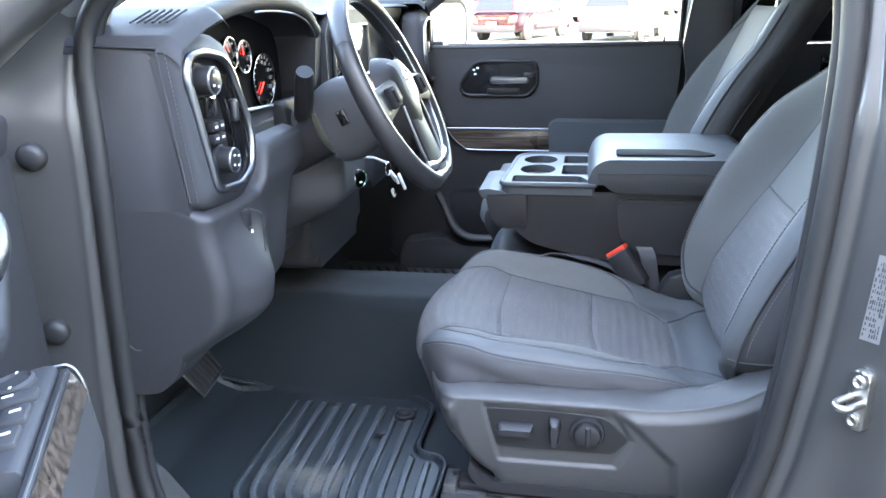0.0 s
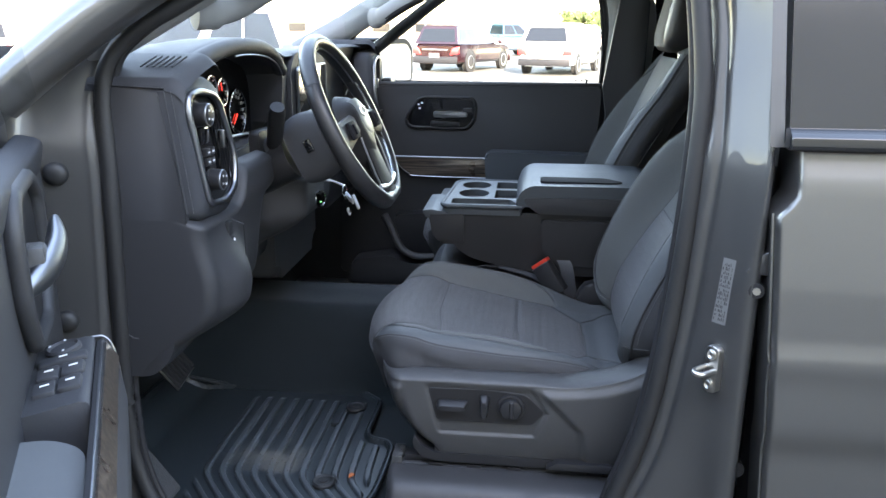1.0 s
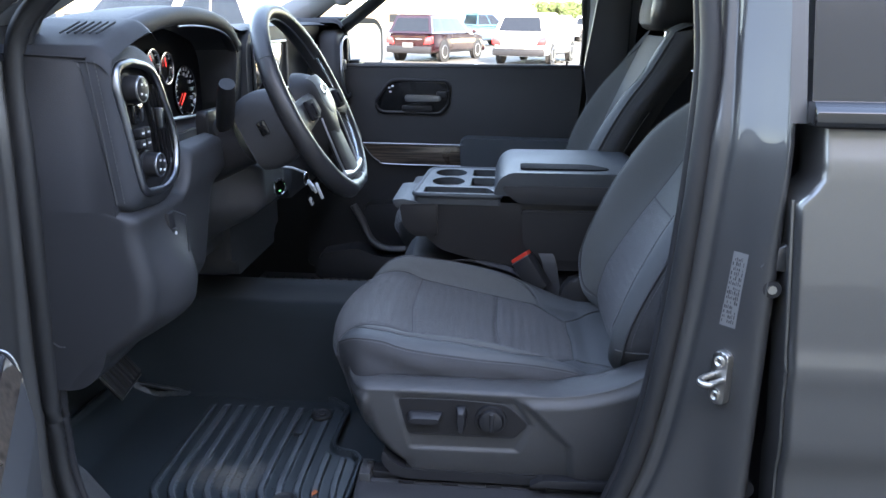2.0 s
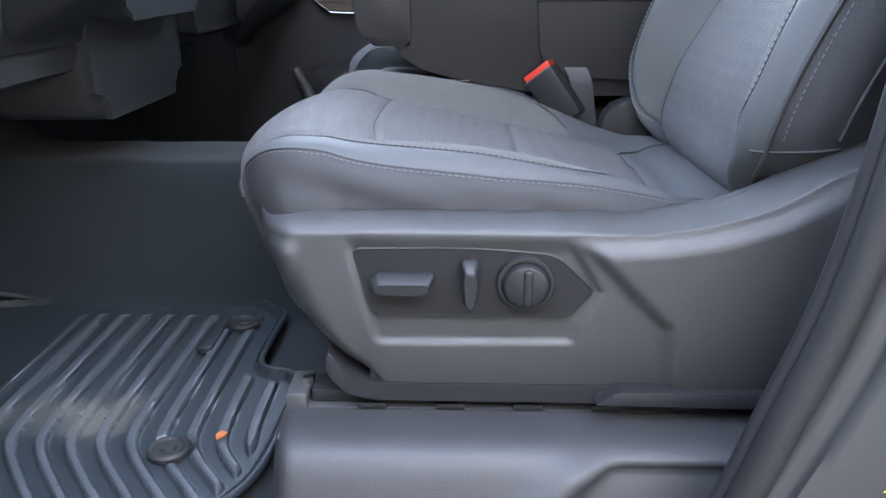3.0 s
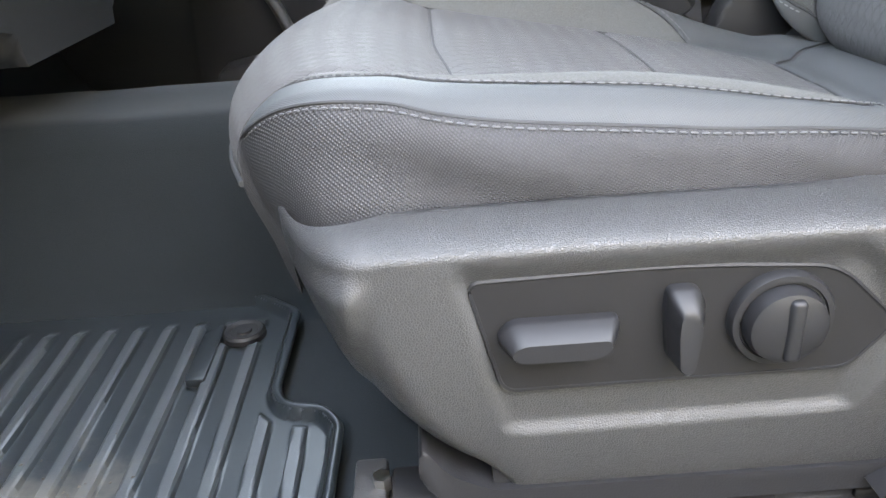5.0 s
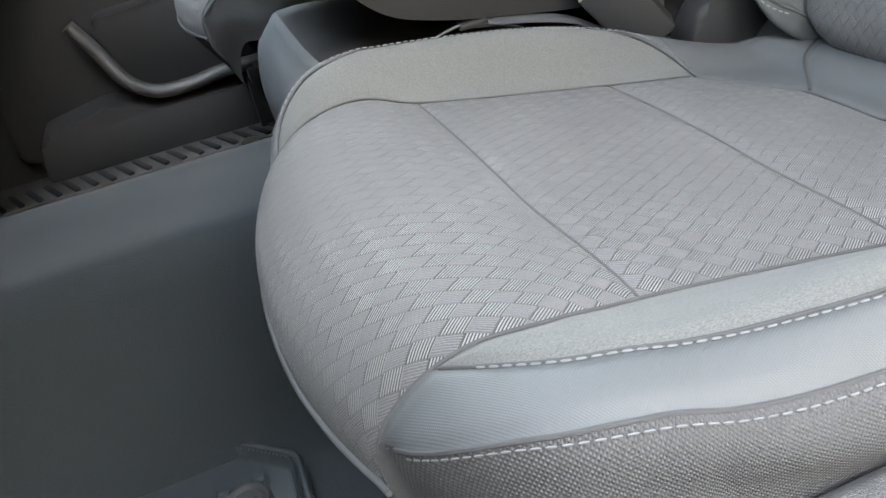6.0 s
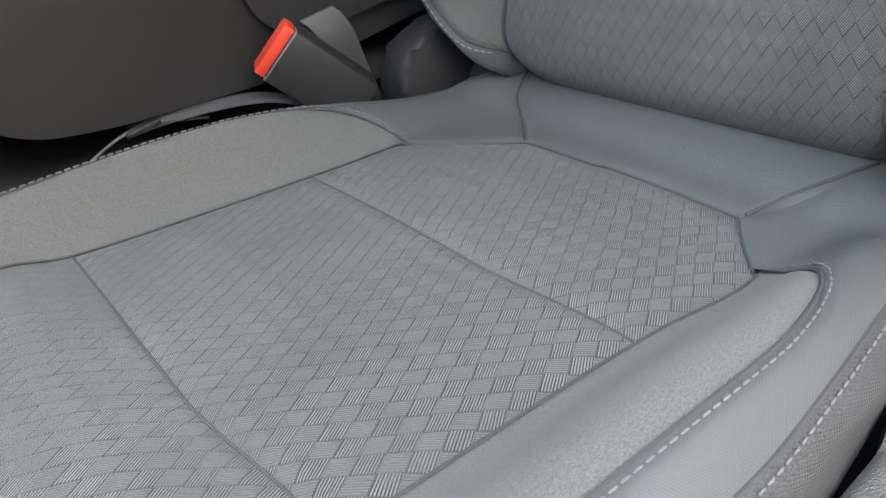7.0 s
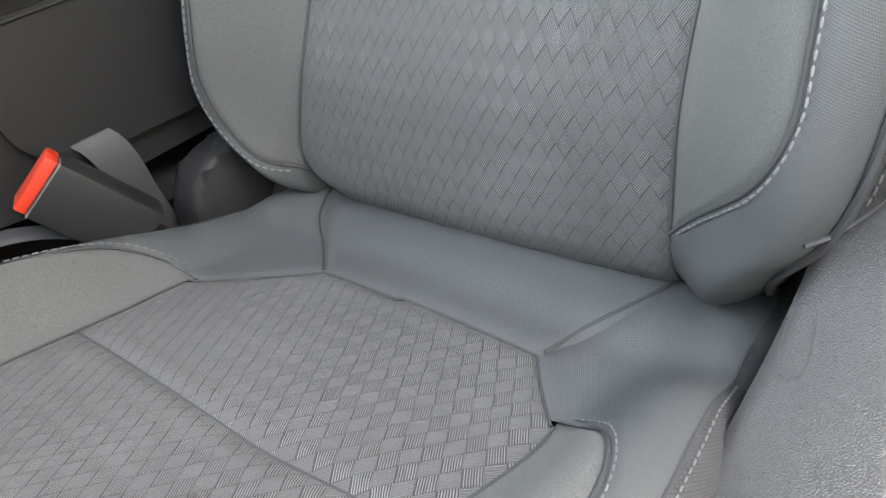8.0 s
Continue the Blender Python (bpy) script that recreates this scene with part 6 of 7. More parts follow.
dn = Vector((.436, 0, -.9)).normalized()
yy = Vector((0, 1, 0))


def colpt(t, a):
    """A point on the shroud: t from the wheel back to the dash, a round it."""
    c = WC - ax * (.050 + .100 * t)
    ry, rz = .046 + .006 * t, .060 + .020 * math.sin(math.pi * t * .8)
    ca, sa = math.cos(a), math.sin(a)
    e = .62
    return tuple(c + yy * (.014 + ry * abs(ca)**e * (1 if ca > 0 else -1)) + dn * (rz * abs(sa)**e * (1 if sa > 0 else -1) + .010))
surf("column_shroud", lambda u, v: colpt(u, 2 * math.pi * v), 16, 40, M_UNDER, col, wrap=True, flip=True)
raw("shroud_face", [colpt(0, 2 * math.pi * i / 40) for i in range(40)], [tuple(range(40))], M_BLACK, col, smooth=False)
raw("shroud_back", [colpt(1, 2 * math.pi * i / 40) for i in range(40)], [tuple(range(39, -1, -1))], M_BLACK, col, smooth=False)
tube("column_sleeve", [tuple(WC - ax * .16 + dn * .012), tuple(WC - ax * .30 + dn * .012)], .048, M_BLACK, col, n=20)
cup = WC - ax * .105
box("tilt_lever_slot", tuple(cup - yy * .0365 + dn * .004), (.018, .006, .030), M_GLOSS, col, bevel=.0028, rot=(0, -26, 0))
# stalk towards the door with its boot plate on the dash
sbp = Vector((-.302, 1.366, 1.348))
stip = Vector((-.262, 1.287, 1.448))
tube("stalk", spline([sbp + Vector((-.03, .04, -.03)), sbp, sbp + (stip - sbp) * .5, stip], 14), [.013, .015, .017, .0175, .0175, .018, .018, .018, .018, .018, .018, .018, .0175, .015], M_BLACK, col, "thick black column stalk", n=18)
prism("stalk_boot", rounded([(1.315, 1.302), (1.308, 1.392), (1.450, 1.388), (1.455, 1.298)], .012, 4), "yz", -.338, -.315, M_BLACK, col, bevel=.006)
lathe("stalk_collar", [(.030, 0), (.030, .004), (.022, .012), (.018, .016)], Matrix.Translation((-.316, 1.366, 1.349)) @ Euler((0, radians(70), 0)).to_matrix().to_4x4(), M_BLACK, col, n=24)
tube("boot_edge", [(-.3145, p[0], p[1]) for p in rounded([(1.315, 1.302), (1.308, 1.392), (1.450, 1.388), (1.455, 1.298)], .012, 4)], .0016, M_SWITCH, col, n=6, closed=True, up=(1, 0, 0))

wheel = thing("steering_wheel", "black leather steering wheel with bright spoke trim and a pale hub", "steering wheel", tuple(WC))
R = .188


def wpt(a, r, h):
    """A wheel place: angle from the top, radius, height towards the driver."""
    return tuple(WC - dn * (r * math.cos(a)) + yy * (r * math.sin(a)) + ax * h)


def rim(u, v):
    a, b_ = u * 2 * math.pi, v * 2 * math.pi
    thick = .0165 + .0025 * max(0, math.cos(2 * a - 1.2))
    flat = 1.0 if abs(math.cos(a)) < .98 or math.cos(a) > 0 else .97
    return wpt(a, (R + thick * .92 * math.cos(b_)) * flat, thick * 1.08 * math.sin(b_))
surf("wheel_rim", rim, 96, 18, M_RIM, wheel, "leather-wrapped rim", wrap=True, flip=True)
for side in (-1, 1):
    tube("rim_seam", [wpt(side * 1.05, R + .018 * math.cos(b_), .0195 * math.sin(b_)) for b_ in np.linspace(0, 6.2832, 19)[:-1]], .0008, M_SEAM, wheel, n=5, closed=True)
tube("rim_bright_trim", [wpt(a, R - .0155, .0075) for a in np.linspace(radians(-118), radians(118), 60) + math.pi], .0028, M_CHROME, wheel, "bright trim inside the rim", n=8, flat=1.0)
tube("rim_inner_trim", [wpt(a, R - .017, .004) for a in np.linspace(radians(-62), radians(62), 40)], .0020, M_SATIN, wheel, n=6)


def hubf(u, v):
    a = 2 * math.pi * v
    sx, sz = .080 + .006 * math.cos(2 * a), .066 + .045 * (math.cos(a) < 0) * abs(math.cos(a))
    r = u
    return tuple(WC + yy * (sx * r * math.sin(a)) - dn * (sz * r * math.cos(a)) + ax * (.028 - .040 * r**4))
surf("hub_cover", hubf, 14, 48, M_PLATE, wheel, "dark airbag cover", wrap=True, flip=False)


def hub_plate(u, v):
    """The pale satin face let into the airbag cover, broad above and narrow below."""
    t = u
    half = .064 - .030 * t + .010 * math.sin(math.pi * t)
    a = (2 * v - 1) * half
    d = -.046 + .112 * t
    rr = math.hypot(a / .074, d / .074)
    return tuple(WC + yy * (a + .010) + dn * d + ax * (.0305 - .040 * min(1.0, rr) ** 4))
surf("hub_face", hub_plate, 14, 14, M_HUB, wheel, "pale satin hub face", flip=True)
badge_line = rounded([(-.022, -.006), (-.008, -.006), (-.008, -.011), (.008, -.011), (.008, -.006), (.022, -.006), (.022, .006), (.008, .006), (.008, .011), (-.008, .011), (-.008, .006), (-.022, .006)], .0015, 2)
tube("hub_badge", [tuple(WC + yy * p[0] - dn * (p[1] + .014) + ax * .0320) for p in badge_line], .0016, M_CHROME, wheel, "plain bright badge outline", n=6, closed=True)


def spoke(name, a, w0, w1, mat, h0=.008):
    V, n_ = [], 10
    for i in range(n_ + 1):
        t = i / n_
        r = .050 + (R - .012 - .050) * t
        w = w0 + (w1 - w0) * t
        for s_, hh in ((-1, -.006), (-1, .006), (-.6, .012), (.6, .012), (1, .006), (1, -.006)):
            p = Vector(wpt(a, r, h0 + hh - .004 * t)) + (yy * math.cos(a) + dn * math.sin(a)) * (w * s_)
            V.append(tuple(p))
    F = []
    for i in range(n_):
        for j in range(6):
            F.append((i * 6 + j, i * 6 + (j + 1) % 6, (i + 1) * 6 + (j + 1) % 6, (i + 1) * 6 + j))
    return raw(name, V, F, mat, wheel, sharp=35)
for sd in (-1, 1):
    sp_ = spoke("spoke", sd * radians(97), .024, .030, M_PLATE)
    c = Vector(wpt(sd * radians(97), .112, .021))
    box("spoke_keys", tuple(c), (.010, .050, .038), M_BOARD, sp_, "switch pad on the spoke", bevel=.004, rot=(0, -26, 0))
    box("key_rocker", tuple(c + ax * .006), (.006, .016, .022), M_BOARD, sp_, bevel=.002, rot=(0, -26, 0))
    tube("spoke_trim", [wpt(sd * radians(118), .075, .018), wpt(sd * radians(135), .10, .016), wpt(sd * radians(150), .14, .012), wpt(sd * radians(160), R - .018, .009)], .0022, M_SATIN, wheel, "bright spoke edge", n=8)
spoke("lower_spoke", math.pi, .036, .050, M_PLATE)
wp = [wpt(math.pi + a, R - .030 + .012 * (abs(a) / .5) ** 2, .013) for a in np.linspace(-.5, .5, 16)]
tube("lower_bright_plate", wp, .009, M_SATIN, wheel, "bright plate at the foot of the wheel", n=8, flat=.5, up=tuple(ax))

# white tags on a key ring, hanging under the column
ky = thing("key_tags", "white and silver tags on a key ring under the column", "keys", (-.175, 1.575, 1.195))
tube("key_ring", [(-.190 + .002 * math.cos(a), 1.560 + .014 * math.cos(a), 1.215 + .014 * math.sin(a)) for a in np.linspace(0, 6.2832, 25)[:-1]], .0016, M_CHROME, ky, n=6, closed=True)
tube("key_hook", [(-.30, 1.555, 1.245), (-.22, 1.556, 1.240), (-.192, 1.558, 1.229)], .003, M_STEEL, ky, n=6)
for p, s, r in (((-.178, 1.565, 1.196), (.006, .034, .022), (20, -25, 30)), ((-.170, 1.600, 1.178), (.007, .030, .040), (-15, -20, 20)), ((-.182, 1.568, 1.160), (.005, .016, .018), (10, -20, 0)), ((-.186, 1.585, 1.192), (.005, .05, .010), (-28, -10, 10))):
    tg = box("tag", p, s, M_WHITE, ky, bevel=.002, rot=r)
    box("tag_print", (p[0] + s[0] * .55, p[1], p[2]), (.001, s[1] * .5, s[2] * .35), M_INK, tg, bevel=0, rot=r)

# ---- centre seat with its fold-down console ----
con = thing("centre_console", "blue-grey fold-down centre console with cup holders and armrest", "console", (.3, 1.82, .70))
CY0, CY1 = 1.645, 1.99
body = rounded([(.052, 1.150), (.044, 1.128), (.075, 1.062), (.110, 1.030), (.17, 1.012), (.300, .990), (.34, .985), (.60, .985), (.60, 1.150)], [.006, .02, .02, .03, .05, .05, .02, .02, .02], 5)
prism("console_body", body, "xz", CY0 + .006, CY1 - .006, M_BLACK, con, "dark console body", bevel=.010, seg=3)
prism("console_front_block", rounded([(.012, 1.140), (.022, 1.088), (.045, 1.062), (.105, 1.062), (.105, 1.145)], .008, 4), "xz", CY0, CY1, M_BLACK, con, bevel=.006)
prism("pull_tab", rounded([(-.006, 1.150), (.004, 1.131), (.06, 1.128), (.06, 1.146), (.02, 1.153)], .004, 4), "xz", CY0 + .004, CY0 + .20, M_CONSOLE, con, "pale pull tab", bevel=.003)
# tray with sunk holders: a thick plate with real openings
tray = bmesh.new()
TZ0, TZ1 = 1.143, 1.168


def loop(points, z):
    return [tray.verts.new((p[0], p[1], z)) for p in points]
outer = rounded([(.045, CY0), (.255, CY0), (.255, CY1), (.060, CY1)], [.03, .01, .01, .05], 6)
holes = [rounded([(.068, 1.664), (.068, 1.728), (.222, 1.728), (.246, 1.664)], .010, 5),
         [(.120 + .042 * math.cos(a), 1.800 + .052 * math.sin(a)) for a in np.linspace(0, 2 * math.pi, 25)[:-1]],
         [(.120 + .042 * math.cos(a), 1.915 + .050 * math.sin(a)) for a in np.linspace(0, 2 * math.pi, 25)[:-1]],
         rounded([(.178, 1.745), (.178, 1.85), (.238, 1.85), (.238, 1.745)], .010, 4), rounded([(.178, 1.872), (.178, 1.965), (.238, 1.965), (.238, 1.872)], .010, 4)]
edges, rings = [], []
for lp in [outer] + holes:
    vs = loop(lp, TZ1)
    rings.append(vs)
    edges += [tray.edges.new((vs[i], vs[(i + 1) % len(vs)])) for i in range(len(vs))]
bmesh.ops.triangle_fill(tray, use_beauty=True, use_dissolve=False, edges=edges, normal=(0, 0, 1))
for n_, vs in enumerate(rings):
    zz = TZ0 if n_ == 0 else 1.10
    lo = [tray.verts.new((v.co.x, v.co.y, zz)) for v in vs]
    for i in range(len(vs)):
        tray.faces.new((vs[i], vs[(i + 1) % len(vs)], lo[(i + 1) % len(vs)], lo[i]))
    if n_:
        tray.faces.new(lo)
part("holder_tray", tray, M_CONSOLE, con, "pale tray with cup holders and slots")
tube("tray_edge", [(p[0], p[1], TZ1 - .003) for p in outer], .006, M_CONSOLE, con, n=8, closed=True)
for h in holes:
    pts = h
    raw("holder_floor", [(p[0], p[1], 1.1015) for p in pts], [tuple(range(len(pts)))], M_BLACK, con, smooth=False)
    tube("holder_wall", [(p[0], p[1], 1.128) for p in pts], .0035, M_BLACK, con, n=8, closed=True, flat=6.5)
# armrest lid: pale cap with a slot over a dark box
cap_o = rounded([(.236, 1.168), (.250, 1.208), (.275, 1.224), (.58, 1.226), (.61, 1.205), (.61, 1.168)], [.01, .02, .02, .02, .02, .01], 5)
prism("armrest_cap", cap_o, "xz", CY0 - .002, CY1 - .002, M_CONSOLE, con, "pale armrest cap", bevel=.016, seg=4)
prism("armrest_box", rounded([(.258, 1.193), (.262, 1.180), (.295, 1.152), (.61, 1.150), (.61, 1.196)], .010, 4), "xz", CY0 - .0085, CY1 + .004, M_DASH, con, "dark padded armrest side", bevel=.006, seg=3)
prism("armrest_slot", rounded([(.300, 1.682), (.300, 1.752), (.470, 1.752), (.515, 1.700), (.490, 1.682)], .014, 4), "xy", 1.2215, 1.2285, M_BOARD, con, "dark recess in the armrest cap", bevel=.001)
prism("console_bin", rounded([(.303, 1.136), (.312, 1.045), (.345, 1.015), (.60, 1.008), (.60, 1.136)], [.01, .02, .03, .01, .01], 5), "xz", CY0 - .003, CY1 + .003, M_BLACK, con, bevel=.010, seg=3)
tube("bin_line", [(.306, CY0 - .0035, 1.132), (.60, CY0 - .0035, 1.132)], .0015, M_BLACK, con, n=5)
tube("body_line", [(.105, CY0 + .0055, 1.142), (.105, CY0 + .0055, 1.075)], .0012, M_BLACK, con, n=5)
# centre seat cushion under the console


def centre_cushion(u, v):
    a = (v - .5) * 2
    y = 1.825 + a * .165
    t = u
    x, z = lerp_table(t, [(0, .02, .80), (.12, -.004, .88), (.25, -.002, .945), (.38, .02, .985), (.5, .06, 1.0), (1, .56, .955)])
    e = abs(a) ** 5
    return (x + .03 * e * (t < .5), y, z - .03 * e * (t > .3))
cs = thing("centre_seat_cushion", "grey vinyl centre seat cushion under the console", "seat cushion", (.28, 1.825, .70))
surf("cushion_cover", lambda u, v: centre_cushion(u * .46, v), 20, 30, M_LEATHER, cs, uv=lambda u, v: (u * .36, v * .34), flip=True)
# black colour stands in for the shade beneath the console
surf("cushion_top", lambda u, v: centre_cushion(.46 + u * .54, v), 14, 30, M_BLACK, cs, "cushion top coloured black for the shade under the console", flip=True)
box("cushion_base", (.28, 1.825, .86), (.50, .30, .16), M_BLACK, cs, bevel=.02)
for yy_ in (1.69, 1.96):
    box("cushion_leg", (.28, yy_, .72), (.40, .03, .22), M_BLACK, cs, bevel=.01)

# seat belt buckle and straps beside the driver's seat
bk = thing("seat_belt_buckle", "black seat belt buckle with a red release button", "seat belt buckle", (.345, 1.625, .93))
BM = Matrix.Translation((.326, 1.606, 1.002)) @ Euler((0, radians(-38), radians(-26))).to_matrix().to_4x4()
def bpart(name, c, s, mat, label="", bev=.004, par=None):
    bm = box_bm(c, s, bev)
    bmesh.ops.transform(bm, matrix=BM, verts=bm.verts)
    return part(name, bm, mat, par or bk, label)
bpart("buckle_body", (0, 0, -.014), (.052, .032, .088), M_BLACK, "", .006)
bpart("release_button", (0, 0, .033), (.048, .024, .010), M_RED, "red release button", .002)
bpart("button_lip", (0, -.008, .0275), (.050, .014, .0014), M_LABEL, "", .001)
bpart("buckle_ridge", (0, -.0145, .014), (.046, .002, .003), M_SWITCH, "", .001)
tube("buckle_stalk", [BM @ Vector((0, 0, -.035)), BM @ Vector((.004, .0, -.06)), (.395, 1.632, .915), (.41, 1.64, .87)], .012, M_BLACK, bk, n=10, flat=.5)
sb2 = thing("centre_belt", "grey lap belt webbing beside the console", "seat belt", (.375, 1.66, .93))
def strap(name, pts, w, parent, mat=M_STRAP):
    P = spline(pts, 20)
    V, F = [], []
    for p in P:
        for dy, dz in ((-w / 2, 0), (w / 2, 0), (w / 2, .0016), (-w / 2, .0016)):
            V.append((p[0] + dy, p[1], p[2] + dz))
    for i in range(19):
        for j in range(4):
            F.append((i * 4 + j, i * 4 + (j + 1) % 4, (i + 1) * 4 + (j + 1) % 4, (i + 1) * 4 + j))
    F += [(0, 1, 2, 3), (79, 78, 77, 76)]
    return raw(name, V, F, mat, parent)
strap("webbing", [(.366, 1.638, 1.030), (.372, 1.634, 1.020), (.378, 1.633, 1.0), (.386, 1.640, .955), (.40, 1.65, .90)], .034, sb2)
tube("lap_webbing", spline([(.180, 1.655, 1.004), (.235, 1.648, .998), (.290, 1.638, .985), (.330, 1.630, .962)], 16), .016, M_STRAP, sb2, "grey webbing lying flat beside the cushion", n=10, flat=.12)
tube("cable_guide", [(.42, 1.60, .965), (.455, 1.605, .985), (.50, 1.61, .99)], .008, M_BLACK, sb2, n=8)
bc = thing("belt_anchor", "black plastic belt anchor cover between seat and console", "belt anchor", (.46, 1.63, .90))
prism("anchor_cover", rounded([(.40, .86), (.405, .965), (.44, .99), (.50, .985), (.52, .86)], .02, 4), "xz", 1.592, 1.632, M_BLACK, bc, bevel=.008)
prism("anchor_rim", rounded([(.470, .88), (.475, .925), (.53, .97), (.56, .96), (.56, .88)], .02, 4), "xz", 1.556, 1.60, M_BLACK, bc, bevel=.012)
wr = thing("seat_cable", "thin wire and clip tucked beside the cushion", "cable", (.18, 1.63, .99))
tube("wire", spline([(.10, 1.622, .985), (.13, 1.626, 1.003), (.17, 1.63, 1.012), (.20, 1.634, 1.006), (.24, 1.64, .99)], 20), .0012, M_STRAP, wr, n=6)
box("wire_clip", (.185, 1.630, 1.010), (.03, .008, .006), M_SWITCH, wr, bevel=.002)

# ---- far front door ----
DY = 2.60
pdr = thing("passenger_door", "black front passenger door trim, closed, with a clear window", "car door", (.1, DY, .62))
prism("door_trim", rounded([(-.47, .66), (-.43, 1.38), (-.38, 1.398), (.52, 1.404), (.52, 1.30), (.44, .66)], [.03, .02, .02, .01, .1, .05], 5), "xz", DY, DY + .08, M_DASH, pdr, "black door trim panel", bevel=.010, seg=3)
tube("window_seal", [(-.40, DY + .012, 1.402), (.53, DY + .012, 1.409)], .010, M_RUBBER, pdr, n=8)
gl = surf("door_window", lambda u, v: (-.42 + .96 * u, DY + .04 - .30 * .43 * v, 1.40 + .43 * v), 2, 2, M_GLASS, pdr, "clear door glass")
gl.visible_shadow = False
# sunk handle bowl with bright lever
bz = rounded([(-.196, 1.290), (-.150, 1.352), (-.125, 1.360), (.052, 1.358), (.062, 1.335), (.058, 1.275), (.030, 1.245), (-.175, 1.247), (-.196, 1.262)], .012, 5)
tube("handle_bezel", [(p[0], DY - .004, p[1]) for p in bz], .006, M_BLACK, pdr, n=8, closed=True)
prism("handle_bowl", bz, "xz", DY - .0035, DY + .004, M_GLOSS, pdr, "sunk black handle bowl", bevel=.001)
prism("door_pull", rounded([(-.092, 1.287), (-.092, 1.310), (.035, 1.308), (.035, 1.290)], .008, 4), "xz", DY - .030, DY - .012, M_SATIN, pdr, "satin silver inner door handle", bevel=.006, seg=3)
box("pull_pivot", (.036, DY - .014, 1.312), (.036, .022, .020), M_BLACK, pdr, bevel=.004)
# black block stands for the shadow under the pull
box("pull_shadow_block", (-.05, DY - .008, 1.262), (.11, .014, .022), M_BLACK, pdr, bevel=.006)
for a, b_ in ((-.150, 1.332), (-.138, 1.338), (-.146, 1.318)):
    box("lock_print", (a, DY - .0045, b_), (.008, .001, .006), M_WHITE, pdr, bevel=0)
prism("door_armrest", rounded([(.112, 1.040), (.104, 1.155), (.125, 1.170), (.50, 1.166), (.52, 1.04)], [.02, .012, .02, .02, .02], 5), "xz", DY - .075, DY + .01, M_CONSOLE, pdr, "padded door armrest", bevel=.014, seg=4)
prism("wood_strip", rounded([(-.245, 1.134), (-.205, 1.085), (-.165, 1.068), (.11, 1.065), (.11, 1.132)], [.004, .02, .02, .004, .004], 5), "xz", DY - .022, DY + .004, M_WOOD, pdr, "dark wood-look trim strip", bevel=.003)
tube("strip_bright_edge", [(-.245, DY - .020, 1.137), (.11, DY - .022, 1.1365)], .0042, M_SATIN, pdr, n=8)
tube("strip_lower_edge", [(p[0], DY - .021, p[1]) for p in spline([(-.243, 1.133), (-.218, 1.098), (-.188, 1.074), (-.15, 1.064), (.11, 1.062)], 20)], .0022, M_SATIN, pdr, n=6)
pk = spline([(-.275, .92), (-.245, .865), (-.212, .80), (-.165, .767), (-.10, .763), (.0, .772), (.30, .775)], 40)
tube("pocket_edge", [(p[0], DY - .085 + .02 * smooth01((p[1] - .78) / .1), p[1]) for p in pk], .014, M_VAL, pdr, "pale moulded pocket edge", n=10, flat=1.2, up=(0, 1, 0))
prism("door_pocket", rounded([(-.205, .79), (-.17, .755), (.35, .76), (.35, .96), (-.24, .92)], .02, 4), "xz", DY - .07, DY + .01, M_BLACK, pdr, bevel=.012)
prism("pocket_lower", rounded([(-.42, .64), (-.40, .74), (-.26, .765), (-.18, .735), (.42, .74), (.42, .64)], .02, 4), "xz", DY - .095, DY + .01, M_DASH, pdr, bevel=.015)
box("window_latch", (.465, DY + .008, 1.420), (.006, .006, .022), M_BLACK, pdr, bevel=.001)
# glass etching: small unreadable marks near the corner
for k in range(7):
    box("glass_mark", (.405 + .011 * k, DY + .026, 1.425 + .006 * (k % 2)), (.007, .0008, .003), M_INK, pdr, bevel=0)
prism("door_pillar", rounded([(.518, 1.40), (.575, 1.83), (.66, 1.83), (.66, .66), (.46, .66), (.535, 1.30)], .01, 3), "xz", .0, .03, M_DASH, pdr, "dark pillar side", bevel=.005, m=Matrix(((1, 0, 0, 0), (0, 1, -.13, DY + .025), (0, 0, 1, 0), (0, 0, 0, 1))))
# the door's outer skin, window frame and mirror
surf("door_outer", lambda u, v: (-.55 + 1.17 * u, DY + .13 + .03 * math.sin(math.pi * v), .5 + .91 * v), 10, 14, M_PAINT, pdr)
tube("window_frame", [(-.44, DY + .06, 1.42), (-.36, DY + .04, 1.50), (-.10, DY - .02, 1.69), (.05, DY - .05, 1.79), (.20, DY - .08, 1.845), (.50, DY - .085, 1.85)], .022, M_BLACK, pdr, n=8)
prism("mirror_sail", [(-.46, 1.395), (-.46, 1.44), (-.30, 1.565), (-.30, 1.395)], "xz", DY + .02, DY + .05, M_BLACK, pdr, bevel=.003)
# far-side mirror
mr = thing("door_mirror", "black door mirror housing on the far door", "mirror", (-.26, 2.78, 1.39))
MM = Matrix.Translation((-.325, 2.69, 0)) @ Matrix.Rotation(radians(-32), 4, "Z")
prism("mirror_housing", rounded([(-.014, 1.385), (-.014, 1.555), (.01, 1.572), (.18, 1.564), (.215, 1.53), (.215, 1.41), (.18, 1.378)], .02, 5), "yz", -.12, -.004, M_BLACK, mr, bevel=.012, seg=3, m=MM)
prism("mirror_pane", rounded([(.002, 1.395), (.002, 1.545), (.175, 1.545), (.202, 1.515), (.202, 1.405)], .015, 5), "yz", -.0035, -.0015, M_MIRROR, mr, "mirror glass", bevel=0, m=MM)
box("mirror_arm", (-.29, 2.69, 1.405), (.06, .10, .04), M_BLACK, mr, bevel=.01)
